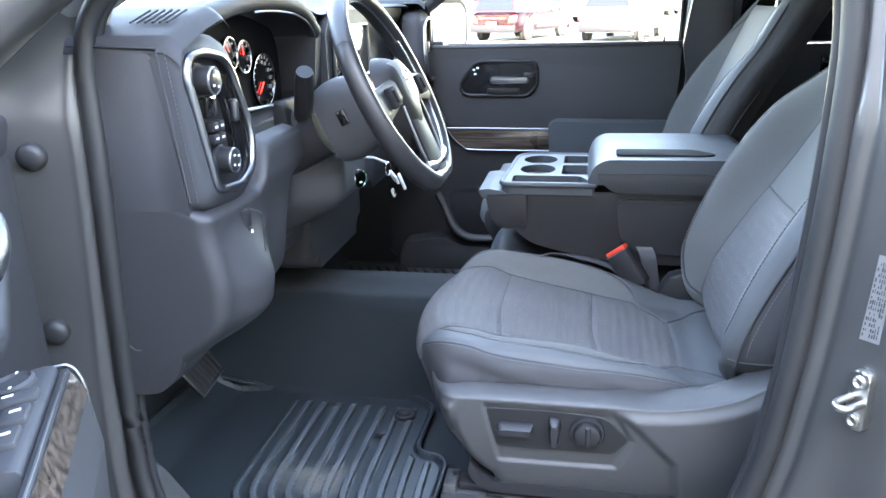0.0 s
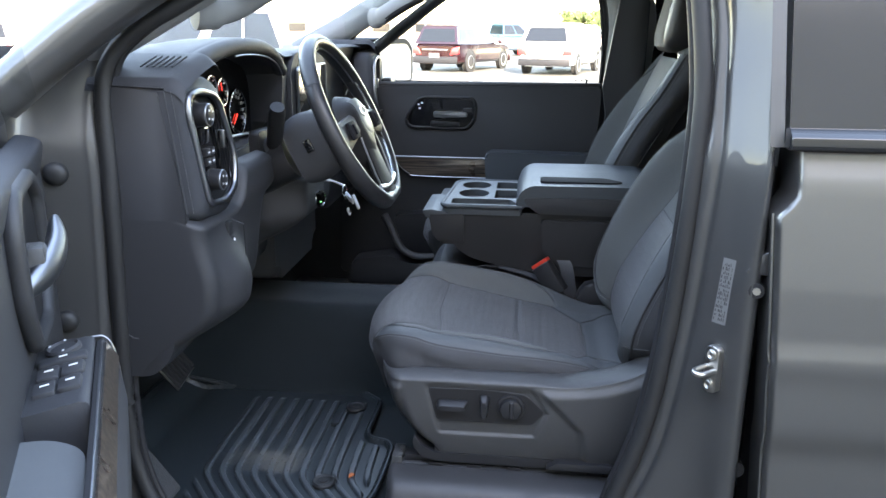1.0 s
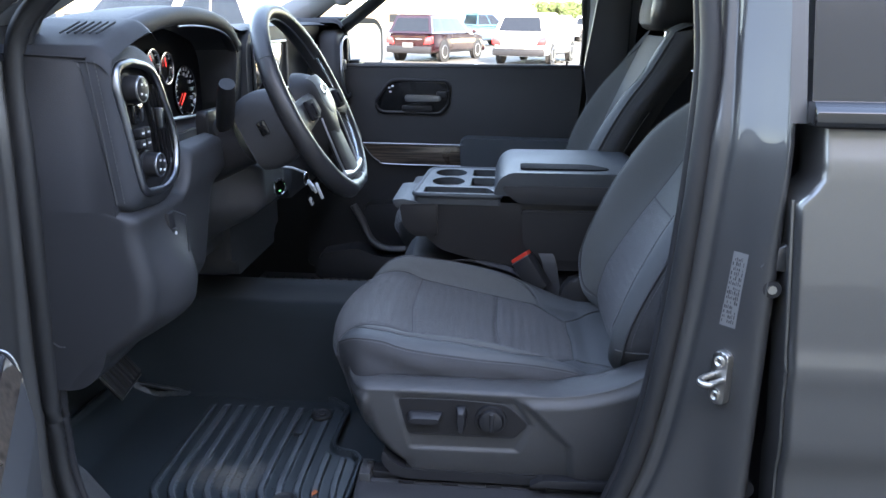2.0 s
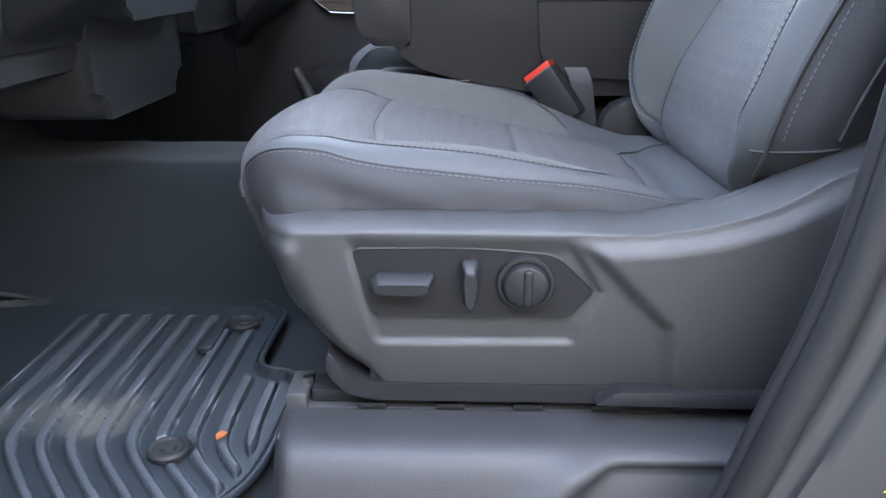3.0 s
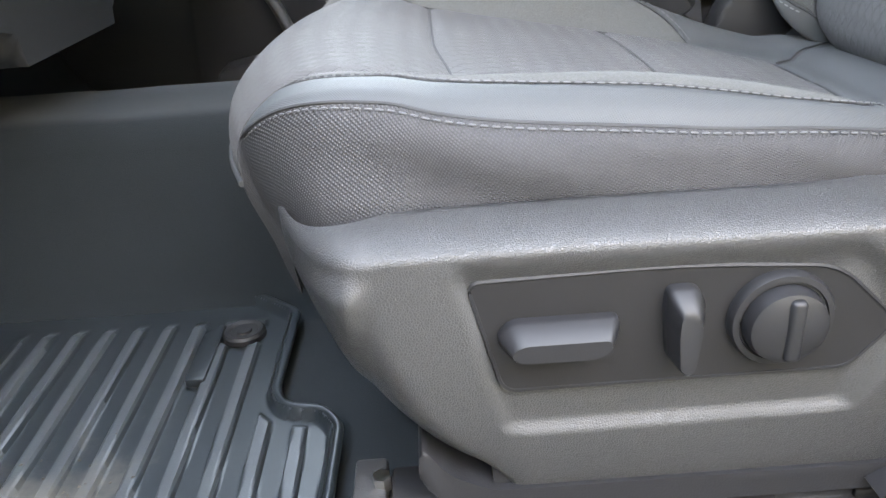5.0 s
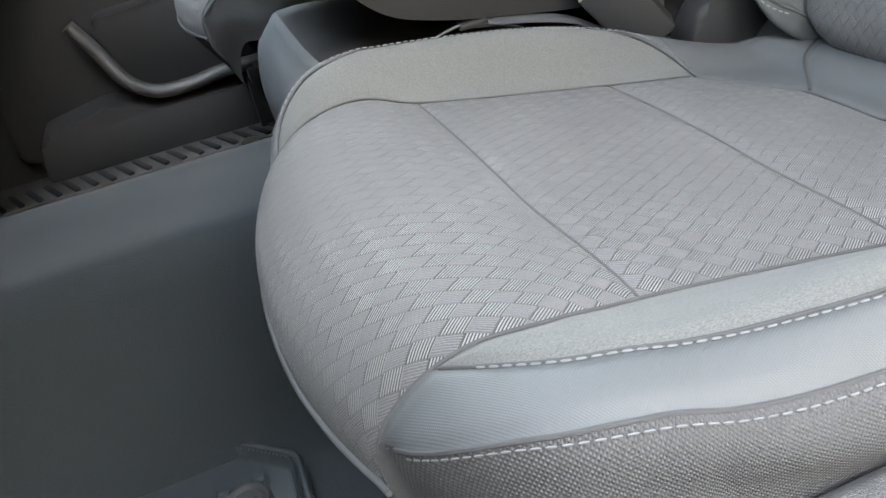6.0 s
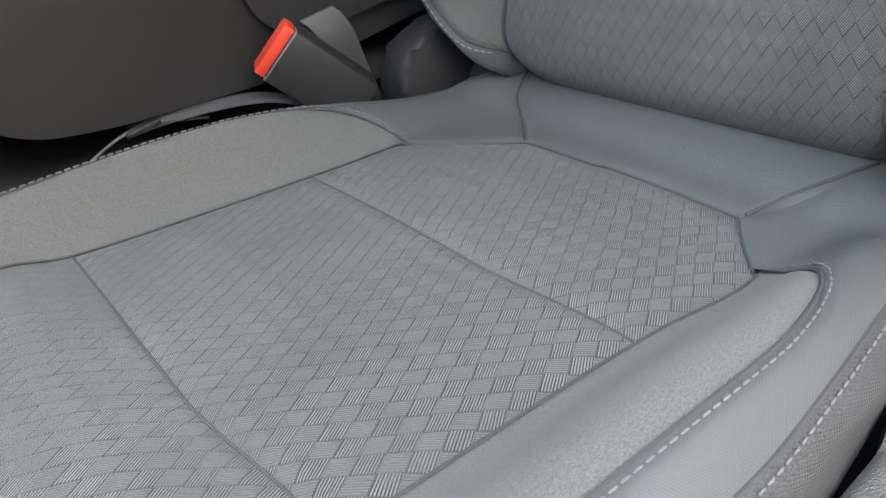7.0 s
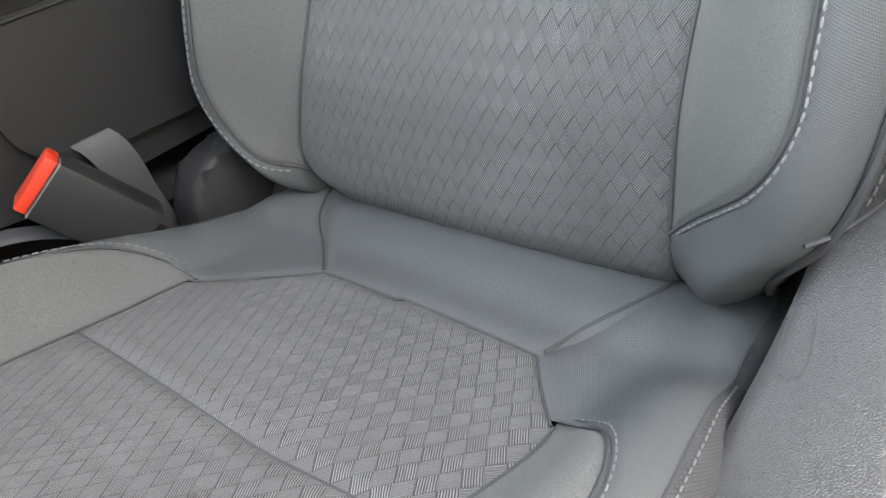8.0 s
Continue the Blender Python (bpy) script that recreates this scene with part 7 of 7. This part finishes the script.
# far rear door, seen past the seats
prd = thing("far_rear_door", "black trim of the far rear door with its window", "car door", (1.1, DY, .6))
prism("rear_trim", rounded([(.68, .64), (.66, 1.40), (1.62, 1.41), (1.62, .64)], .02, 4), "xz", DY, DY + .10, M_DASH, prd, bevel=.010)
box("rear_bezel", (1.02, DY - .004, 1.34), (.16, .010, .06), M_GLOSS, prd, bevel=.004)
box("rear_pull", (1.03, DY - .012, 1.345), (.10, .012, .018), M_SATIN, prd, bevel=.004)
surf("rear_window", lambda u, v: (.68 + .9 * u, DY + .04 - .30 * .40 * v, 1.41 + .40 * v), 2, 2, M_PRIVACY, prd, "dark tinted rear door glass")
surf("rear_door_outer", lambda u, v: (.63 + 1.03 * u, DY + .13 + .03 * math.sin(math.pi * v), .5 + .92 * v), 10, 14, M_PAINT, prd)
# rear bench, mostly hidden
rb = thing("rear_bench", "dark cloth rear bench seat", "bench seat", (1.3, CL, .65))
prism("bench_cushion", rounded([(1.05, .66), (1.03, .98), (1.08, 1.03), (1.50, 1.0), (1.52, .66)], .03, 4), "xz", 1.05, 2.55, M_SKIRT, rb, bevel=.02)
prism("bench_back", rounded([(1.46, .98), (1.56, 1.58), (1.64, 1.58), (1.64, .9)], .03, 4), "xz", 1.05, 2.55, M_SKIRT, rb, bevel=.02)

# ---- near front door, standing open ----
DO = math.radians(62)
DM = Matrix(((math.cos(DO), math.sin(DO), 0, -.520), (-math.sin(DO), math.cos(DO), 0, .858), (0, 0, 1, 0), (0, 0, 0, 1)))
od = thing("driver_door", "open driver's door with black trim and window switches", "car door", tuple(DM @ Vector((.5, -.06, .55))))


def dprism(name, outline, plane, a, b, mat, label="", bevel=.004, seg=2, par=None):
    bm = prism_bm(outline, plane, a, b, bevel, seg)
    bmesh.ops.transform(bm, matrix=DM, verts=bm.verts)
    return part(name, bm, mat, par or od, label)


def dbox(name, c, s, mat, label="", bevel=.004, rot=None, par=None):
    bm = box_bm(c, s, bevel, 2, rot)
    bmesh.ops.transform(bm, matrix=DM, verts=bm.verts)
    return part(name, bm, mat, par or od, label)


def dtube(name, pts, r, mat, label="", n=8, closed=False, flat=1.0, up=(0, 0, 1), par=None):
    return tube(name, [tuple(DM @ Vector(p)) for p in pts], r, mat, par or od, label, n, closed, flat, tuple(DM.to_3x3() @ Vector(up)))
dprism("door_shell", rounded([(.0, .56), (.0, 1.44), (1.12, 1.44), (1.10, .62), (.9, .52), (.1, .50)], .04, 4), "xz", -.135, -.045, M_PAINT, "dark grey door shell", .02)
dprism("door_trim", rounded([(.035, .60), (.03, 1.40), (.06, 1.435), (1.08, 1.44), (1.06, .64)], .03, 4), "xz", -.046, .0, M_DASH, "black door trim panel", .012, 3)
dtube("frame_front", [(.03, -.09, 1.43), (.10, -.07, 1.50), (.42, .0, 1.72)], .022, M_BLACK, "black window frame")
dtube("frame_top", [(.42, .0, 1.72), (.60, .03, 1.80), (.80, .04, 1.835), (1.06, .03, 1.83)], .022, M_BLACK)
dtube("frame_rear", [(1.06, .03, 1.83), (1.10, -.06, 1.44)], .022, M_BLACK)
dwg = surf("door_window", lambda u, v: tuple(DM @ Vector((.10 + .96 * u - .0 * v, -.085 + .10 * v, 1.43 + (.08 + .31 * min(1, u * 2.4)) * v))), 8, 2, M_GLASS, od, "clear door glass")
dwg.visible_shadow = False
dprism("mirror_sail", [(.02, 1.42), (.03, 1.47), (.22, 1.60), (.24, 1.42)], "xz", -.075, -.04, M_BLACK, "", .004)
dprism("upper_roll", rounded([(.0, 1.385), (.012, 1.44), (-.03, 1.452), (-.05, 1.385)], .012, 4), "yz", .05, 1.07, M_DASHTOP, "padded upper door roll", .01)
# sunk handle bowl with lever
hb = rounded([(.215, 1.30), (.235, 1.395), (.29, 1.425), (.43, 1.425), (.455, 1.39), (.45, 1.30), (.41, 1.235), (.28, 1.225)], .02, 5)
dtube("handle_bezel", [(p[0], .008, p[1]) for p in hb], .012, M_DASH, "moulded grey bezel round the handle", 10, True, 1.0, (0, 1, 0))
dprism("handle_bowl", hb, "xz", .0, .006, M_BLACK, "", .001)
dtube("inner_handle", spline([(.450, .010, 1.316), (.40, .030, 1.328), (.35, .040, 1.346), (.305, .038, 1.370)], 12), [.008, .013, .016, .018, .019, .019, .019, .018, .017, .015, .012, .007], M_SATIN, "satin silver inner door handle", 16, False, .75, (0, 1, 0))
dbox("handle_pivot", (.40, .018, 1.338), (.035, .03, .046), M_VAL, "", .006)
for k in range(3):
    dbox("lock_print", (.385 + .016 * k, .0075, 1.405 - .010 * k), (.010, .0012, .006), M_WHITE, "", 0)
# armrest: switch pod, pull cup, soft pad, wood strip and bright corner
DM = DM @ Matrix.Translation((.349, .092, .010)) @ Matrix.Diagonal((1.25, 1.2, 1.0, 1.0)) @ Matrix.Translation((-.305, -.103, 0))
dprism("switch_pod", rounded([(-.005, 1.155), (-.002, 1.182), (.020, 1.188), (.078, 1.199), (.084, 1.195), (.084, 1.02), (.0, 1.0)], [.006, .008, .01, .006, .006, .02, .01], 4), "yz", .284, .447, M_UNDER, "window switch pod", .010, 3)


def top_z(n):
    return 1.186 + .19 * (n - .02)
c = DM @ Vector((.309, .054, top_z(.054)))
d_ = lathe("mirror_dial", [(.022, 0), (.022, .006), (.019, .009), (.016, .006), (.003, .006)], Matrix.Translation(c) @ Euler((radians(11), 0, -DO)).to_matrix().to_4x4(), M_UNDER, od, "oval mirror dial", n=28)
for q in range(4):
    cc = DM @ Vector((.309 + .014 * math.cos(q * 1.57), .054 + .014 * math.sin(q * 1.57), top_z(.054) + .0093))
    box("dial_print", tuple(cc), (.0045, .0025, .0008), M_WHITE, d_, bevel=0, rot=(11, 0, -62))
for a0, n_, wa, wn in ((.339, .055, .018, .048), (.369, .0435, .027, .0215), (.369, .0665, .027, .0215), (.403, .0425, .028, .0215), (.403, .0655, .028, .0215)):
    s_ = dbox("window_switch", (a0, n_, top_z(n_) + .003), (wa, wn, .010), M_UNDER, "window switch with a white mark", .003, (11, 0, 0))
    dbox("switch_print", (a0 - .002, n_, top_z(n_) + .0085), (.0028, .0085, .0008), M_WHITE, "", 0, (11, 0, 0), s_)
dprism("pull_cup", rounded([(.440, 1.03), (.440, 1.150), (.500, 1.150), (.500, 1.03)], .012, 4), "xz", .004, .020, M_BLACK, "dark pull cup", .004)
pad = rounded([(.468, -.004), (.470, .050), (.500, .0815), (.560, .0825), (1.02, .0825), (1.02, -.004)], [.006, .02, .02, .01, .02, .01], 5)
dprism("arm_pad", pad, "xy", 1.02, 1.174, M_PAD, "soft grey arm pad", .012, 4)
dprism("arm_front_face", rounded([(.0845, 1.190), (.0915, 1.194), (.104, 1.166), (.110, 1.10), (.106, 1.0), (.0845, 1.0)], .002, 2), "yz", .284, 1.02, M_UNDER, "", .003)
dprism("wood_strip", [(.0935, 1.1915), (.1045, 1.168), (.1065, 1.169), (.0955, 1.193)], "yz", .294, 1.0, M_WOOD, "dark wood-look strip", .0008)
dtube("bright_line", [(.296, .0912, 1.1945), (.60, .0912, 1.1945), (1.0, .0912, 1.1945)], .0013, M_SATIN, "thin bright line beside the wood", 6)
dtube("bright_corner", spline([(.284, .030, 1.189), (.2835, .080, 1.1955), (.284, .0935, 1.194), (.285, .101, 1.178), (.287, .1045, 1.15), (.289, .107, 1.10)], 24), .0021, M_SATIN, "bright corner trim", 8)
dprism("lower_trim", rounded([(.08, .62), (.08, .98), (.30, 1.01), (1.0, 1.01), (1.02, .66)], .03, 4), "xz", .0, .055, M_DASH, "", .02, 3)
dbox("speaker_grille", (.42, .057, .80), (.20, .008, .18), M_VAL, "speaker grille", .004)


# ---- the lot outside ----
def car_paint(name, color, metal=0.3):
    return material(name, color, 0.25, metal, 0.05, 3, 0, 300, coat=1.0)


M_CGLASS = material("car_glass", (0.012, 0.014, 0.017), 0.12, 0, 0.05, 3, spec=0.35)
M_TAIL = material("tail_lamp", (0.55, 0.03, 0.03), 0.2, 0, 0.1, 20, coat=0.5)
M_RIMM = material("alloy_rim", (0.5, 0.5, 0.52), 0.3, 1.0, 0.1, 20)
M_TYRE = material("tyre", (0.02, 0.02, 0.02), 0.8, 0, 0.2, 20)


def build_car(name, label, paint, L, W, H, pickup=False, plate=True):
    """A parked car along +y, tail at the near end: body, glass, wheels, lamps."""
    c = thing(name, label, "car", (0, 0, 0), "parked cars")
    hl, hw = L / 2, W / 2
    zb, belt = .30, H * .60
    # body: cross sections along the length

    def sect(y):
        t = (y + hl) / L
        roof = belt
        top = lerp_table(t, [(0, belt * .92), (.03, belt), (.72, belt), (.80, belt * .97), (.97, belt * .80), (1, belt * .6)])[0]
        wid = hw * lerp_table(t, [(0, .86), (.05, .96), (.2, 1), (.8, 1), (.95, .93), (1, .78)])[0]
        return top, wid

    def body(u, v):
        y = -hl + L * u
        top, wid = sect(y)
        prof = lerp_table(v, [(0, .80, zb), (.12, .97, zb + .05), (.3, 1.0, zb + .30 * (top - zb)), (.42, .985, zb + .75 * (top - zb)), (.46, .93, top), (.5, 0, top + .02), (.54, -.93, top), (.58, -.985, zb + .75 * (top - zb)), (.7, -1.0, zb + .30 * (top - zb)), (.88, -.97, zb + .05), (1, -.80, zb)])
        return (wid * prof[0], y, prof[1])
    surf("body", body, 28, 40, paint, c, sharp=40)
    for yy_, s in ((-hl, 1), (hl, -1)):
        top, wid = sect(yy_)
        raw("end_panel", [(-wid * .8, yy_ + .01 * s, zb), (wid * .8, yy_ + .01 * s, zb), (wid, yy_ + .01 * s, .6 * top), (wid * .93, yy_ + .01 * s, top), (-wid * .93, yy_ + .01 * s, top), (-wid, yy_ + .01 * s, .6 * top)], [(0, 1, 2, 3, 4, 5)], paint, c, smooth=False)
    y0, y1 = (-hl * .12, hl * .50) if pickup else (-hl * .97, hl * .42)
    yr0, yr1 = (y0 + .12, y1 - .70) if pickup else (y0 + .28, y1 - .85)
    zt = H
    ring0 = [(-hw * .93, y0), (hw * .93, y0), (hw * .93, y1), (-hw * .93, y1)]
    ring1 = [(-hw * .72, yr0), (hw * .72, yr0), (hw * .72, yr1), (-hw * .72, yr1)]
    V = [(*p, belt) for p in ring0] + [(*p, zt - .06) for p in ring1]
    raw("greenhouse", V, [(0, 1, 5, 4), (1, 2, 6, 5), (2, 3, 7, 6), (3, 0, 4, 7)], paint, c, smooth=False)
    roof = rounded([ring1[0], ring1[1], ring1[2], ring1[3]], .15, 4)
    prism("roof", roof, "xy", zt - .075, zt, paint, c, bevel=.03)

    def pane(name_, a, b, m0, m1, lo, hi, off):
        A, B = np.array(V[a]), np.array(V[b])
        A1, B1 = np.array(V[a + 4]), np.array(V[b + 4])
        def P(s, h):
            p = (A + (B - A) * s) * (1 - h) + (A1 + (B1 - A1) * s) * h
            return tuple(p + np.array(off))
        raw(name_, [P(m0, lo), P(m1, lo), P(m1, hi), P(m0, hi)], [(0, 1, 2, 3)], M_CGLASS, c, smooth=False)
    pane("rear_glass", 0, 1, .07, .93, .12, .86, (0, -.006, .004))
    pane("windscreen", 2, 3, .07, .93, .08, .92, (0, .006, .004))
    cuts = ((.03, .50), (.53, .95)) if pickup else ((.05, .27), (.30, .58), (.61, .93))
    for m0, m1 in cuts:
        pane("side_glass", 1, 2, m0, m1, .10, .86, (.006, 0, .004))
        pane("side_glass", 3, 0, 1 - m1, 1 - m0, .10, .86, (-.006, 0, .004))
    for x in (-1, 1):
        prism("tail_lamp", rounded([(x * hw * .62, belt * .62), (x * hw * .97, belt * .66), (x * hw * .97, belt * .92), (x * hw * .72, belt * .86)], .03, 3), "xz", -hl - .012, -hl + .10, M_TAIL, c, "red tail lamp", bevel=.01)
        for yy_ in (-L * .30, L * .31):
            w = lathe("tyre", [(.30, 0), (.36, .02), (.365, .20), (.30, .22)], Matrix.Translation((x * (hw - .20) + (.0 if x > 0 else 0), yy_, .365)) @ Matrix.Rotation(radians(90 * x), 4, "Y"), M_TYRE, c, n=24)
            lathe("rim", [(.25, .214), (.24, .225), (.06, .20), (.02, .215)], Matrix.Translation((x * (hw - .20), yy_, .365)) @ Matrix.Rotation(radians(90 * x), 4, "Y"), M_RIMM, w, n=10)
            lathe("wheel_arch", [(.42, .18), (.42, .206), (.37, .207), (.37, .18)], Matrix.Translation((x * (hw - .20), yy_, .375)) @ Matrix.Rotation(radians(90 * x), 4, "Y"), M_BLACK, c, n=24)
        box("door_mirror", (x * (hw + .08), hl * .40, belt + .05), (.18, .09, .14), paint, c, bevel=.03)
        box("sill_guard", (x * hw * .985, 0, zb + .10), (.03, L * .42, .16), M_BLACK, c, bevel=.01)
        for yy_ in (-.02, .25):
            box("door_handle", (x * hw * .995, yy_ * L, belt * .86), (.03, .18, .03), paint, c, bevel=.008)
    box("rear_bumper", (0, -hl - .02, zb + .14), (W * .94, .12, .24), M_BLACK, c, bevel=.04)
    box("plate_recess", (0, -hl - .085, belt * .60), (.42, .02, .16), M_LABEL, c, bevel=.004)
    box("tail_trim", (0, -hl - .012, belt * .80), (W * .55, .03, .03), M_CHROME, c, bevel=.006)
    box("front_bumper", (0, hl + .01, zb + .12), (W * .9, .12, .28), paint, c, bevel=.04)
    if pickup:
        box("bed_well", (0, -hl * .58, belt + .012), (W * .82, L * .38, .02), M_BLACK, c, bevel=.004)
    return c


def place(c, x, y, yaw, first=True):
    m = pose(x, y, 0, 0, 0, yaw)
    if first:
        c.matrix_basis = m
        return c
    return copy_thing(c, m)


P_MAROON = car_paint("maroon_paint", (0.032, 0.010, 0.012), .5)
P_WHITE = car_paint("white_paint", (0.62, 0.62, 0.61), 0)
P_BLUE = car_paint("blue_paint", (0.05, 0.12, 0.20), .4)
P_GOLD = car_paint("gold_paint", (0.50, 0.36, 0.13), .3)
place(build_car("parked_suv", "maroon sport utility car parked on the lot", P_MAROON, 4.75, 1.92, 1.66), -2.35, 30.5, -22)
wsuv = place(build_car("parked_suv", "white sport utility car parked on the lot", P_WHITE, 4.8, 1.95, 1.74), 1.35, 29.5, -17)
place(build_car("parked_pickup", "dark blue pickup parked behind the first row", P_BLUE, 5.6, 2.0, 1.85, True), -1.6, 46, -60)
place(wsuv, 3.9, 56, -25, False)
place(wsuv, 6.6, 60, -20, False)
place(wsuv, 9.6, 29, -100, False)
place(build_car("parked_pickup", "white pickup parked ahead of the truck", P_WHITE, 5.7, 2.02, 1.93, True), -4.3, 11.0, 158)
place(build_car("parked_suv", "gold sport utility car parked farther off", P_GOLD, 4.6, 1.9, 1.70), -11.5, 19.5, 60)
place(wsuv, -19, 27, 20, False)

# low tan building with a parapet and posts
M_STUCCO = material("tan_stucco", (0.25, 0.20, 0.145), 0.9, 0, 0.12, 0.5, 0.3, 30)
bld = thing("low_building", "long low tan stucco building beyond the lot", "building", (-18, 112, 0))
prism("building_wall", [(-42, 0), (-42, 2.5), (3.9, 2.5), (3.9, 0)], "xz", 110, 122, M_STUCCO, bld, bevel=0)
prism("parapet", [(-42.2, 2.4), (-42.2, 2.75), (4.1, 2.75), (4.1, 2.4)], "xz", 109.8, 122.2, material("parapet_trim", (0.30, 0.25, 0.19), .8), bld, bevel=0)
for k in range(6):
    wn = prism("window", [(-40 + k * 6, .8), (-40 + k * 6, 1.9), (-37.6 + k * 6, 1.9), (-37.6 + k * 6, .8)], "xz", 109.9, 110.05, M_CGLASS, bld, bevel=0)
lp = thing("light_pole", "slim grey light pole on the lot", "light pole", (-3.6, 70, 0))
tube("pole", [(-3.6, 70, 0), (-3.6, 70, 7.5)], .09, M_VAL, lp, n=10)
box("pole_foot", (-3.6, 70, .3), (.5, .5, .6), M_STUCCO, lp)
cn = thing("red_canopy", "low rust-red canopy on posts beside the trees", "canopy", (5.3, 105, 0))
M_RUST = material("rust_red_roof", (0.30, 0.09, 0.05), .7)
prism("canopy_roof", [(3.7, 1.75), (3.9, 2.15), (7.0, 1.85), (7.0, 1.6)], "xz", 103, 107, M_RUST, cn, bevel=0)
for k in range(5):
    tube("canopy_post", [(3.9 + k * .75, 104, 0), (3.9 + k * .75, 104, 1.85)], .06, M_RUST, cn, n=6)
tc = thing("turquoise_canopy", "turquoise flat canopy with posts beyond the lot", "canopy", (-24, 52, 0))
M_TURQ = material("turquoise_fascia", (0.05, 0.42, 0.50), .5)
prism("canopy_fascia", [(-34, 3.9), (-34, 4.6), (-13.2, 4.6), (-13.2, 3.9)], "xz", 50, 58, M_TURQ, tc, bevel=.05)
for k in range(4):
    tube("canopy_post", [(-32 + k * 6, 51, 0), (-32 + k * 6, 51, 3.9)], .15, M_STUCCO, tc, n=8)
# small orange cone
co_ = thing("traffic_cone", "orange traffic cone beside a parked car", "cone", (8.6, 24.5, 0))
lathe("cone_body", [(.17, .03), (.03, .78), (.005, .79)], Matrix.Translation((8.6, 24.5, 0)), material("cone_orange", (0.85, 0.16, 0.04), .5), co_, n=20)
box("cone_foot", (8.6, 24.5, .02), (.42, .42, .04), M_BLACK, co_)
for k in range(9):
    raw("bay_line", [(-22 + k * 2.9, 24.0, .004), (-21.9 + k * 2.9, 24.0, .004), (-20.9 + k * 2.9, 28.6, .004), (-21.0 + k * 2.9, 28.6, .004)], [(0, 1, 2, 3)], M_WHITE, ground, smooth=False)

# trees
M_LEAF = material("tree_leaves", (0.085, 0.125, 0.035), .7, 0, .5, 1.2, sheen=.1)
M_BARK = material("bark", (0.10, 0.075, 0.05), .9, 0, .4, 9)


def build_tree(name, label, h, r, seed):
    t = thing(name, label, "tree", (0, 0, 0), "lot trees")
    rnd = random.Random(seed)
    V, F = [], []
    v, f = tube_mesh(spline([(0, 0, 0), (.1, .05, h * .22), (-.05, .1, h * .45), (.05, 0, h * .7)], 10), [.2, .18, .17, .15, .13, .12, .10, .08, .06, .04], 8)
    V += v
    F += f
    limbs = []
    for k in range(7):
        a, z0_ = k * .9 + rnd.random(), h * (.25 + .05 * k)
        e = (math.cos(a) * r * .7, math.sin(a) * r * .7, z0_ + h * .22)
        limbs.append(e)
        v, f = tube_mesh(spline([(0, 0, z0_), (e[0] * .5, e[1] * .5, z0_ + h * .08), e], 6), [.09, .08, .06, .05, .03, .02], 6)
        o = len(V)
        V += v
        F += [tuple(o + q for q in ff) for ff in f]
    raw("trunk", V, F, M_BARK, t)
    V, F = [], []
    cl = [(rnd.gauss(0, r * .45), rnd.gauss(0, r * .45), h * rnd.uniform(.38, .95)) for _ in range(26)] + limbs
    for cx, cy, cz in cl:
        rr = r * rnd.uniform(.22, .42)
        for _ in range(130):
            d = Vector((rnd.gauss(0, 1), rnd.gauss(0, 1), rnd.gauss(0, .8)))
            d = d.normalized() * rr * rnd.random() ** .4
            p = Vector((cx, cy, cz)) + d
            s = rnd.uniform(.09, .20)
            a, b_ = Vector((rnd.gauss(0, 1), rnd.gauss(0, 1), rnd.gauss(0, 1))).normalized(), Vector((rnd.gauss(0, 1), rnd.gauss(0, 1), rnd.gauss(0, 1))).normalized()
            o = len(V)
            V += [p - a * s, p + b_ * s * .6, p + a * s, p - b_ * s * .6]
            F.append((o, o + 1, o + 2, o + 3))
    raw("crown", V, F, M_LEAF, t, smooth=False)
    return t


tree = build_tree("lot_tree", "leafy green tree at the edge of the lot", 4.0, 1.6, 4)
tree.matrix_basis = pose(5.4, 122, 0)
for x, y, s in ((7.4, 124, 40), (9.3, 121, 130), (11.4, 125, 220), (13.8, 122, 300), (16.5, 123, 60)):
    copy_thing(tree, pose(x, y, 0, 0, 0, s))
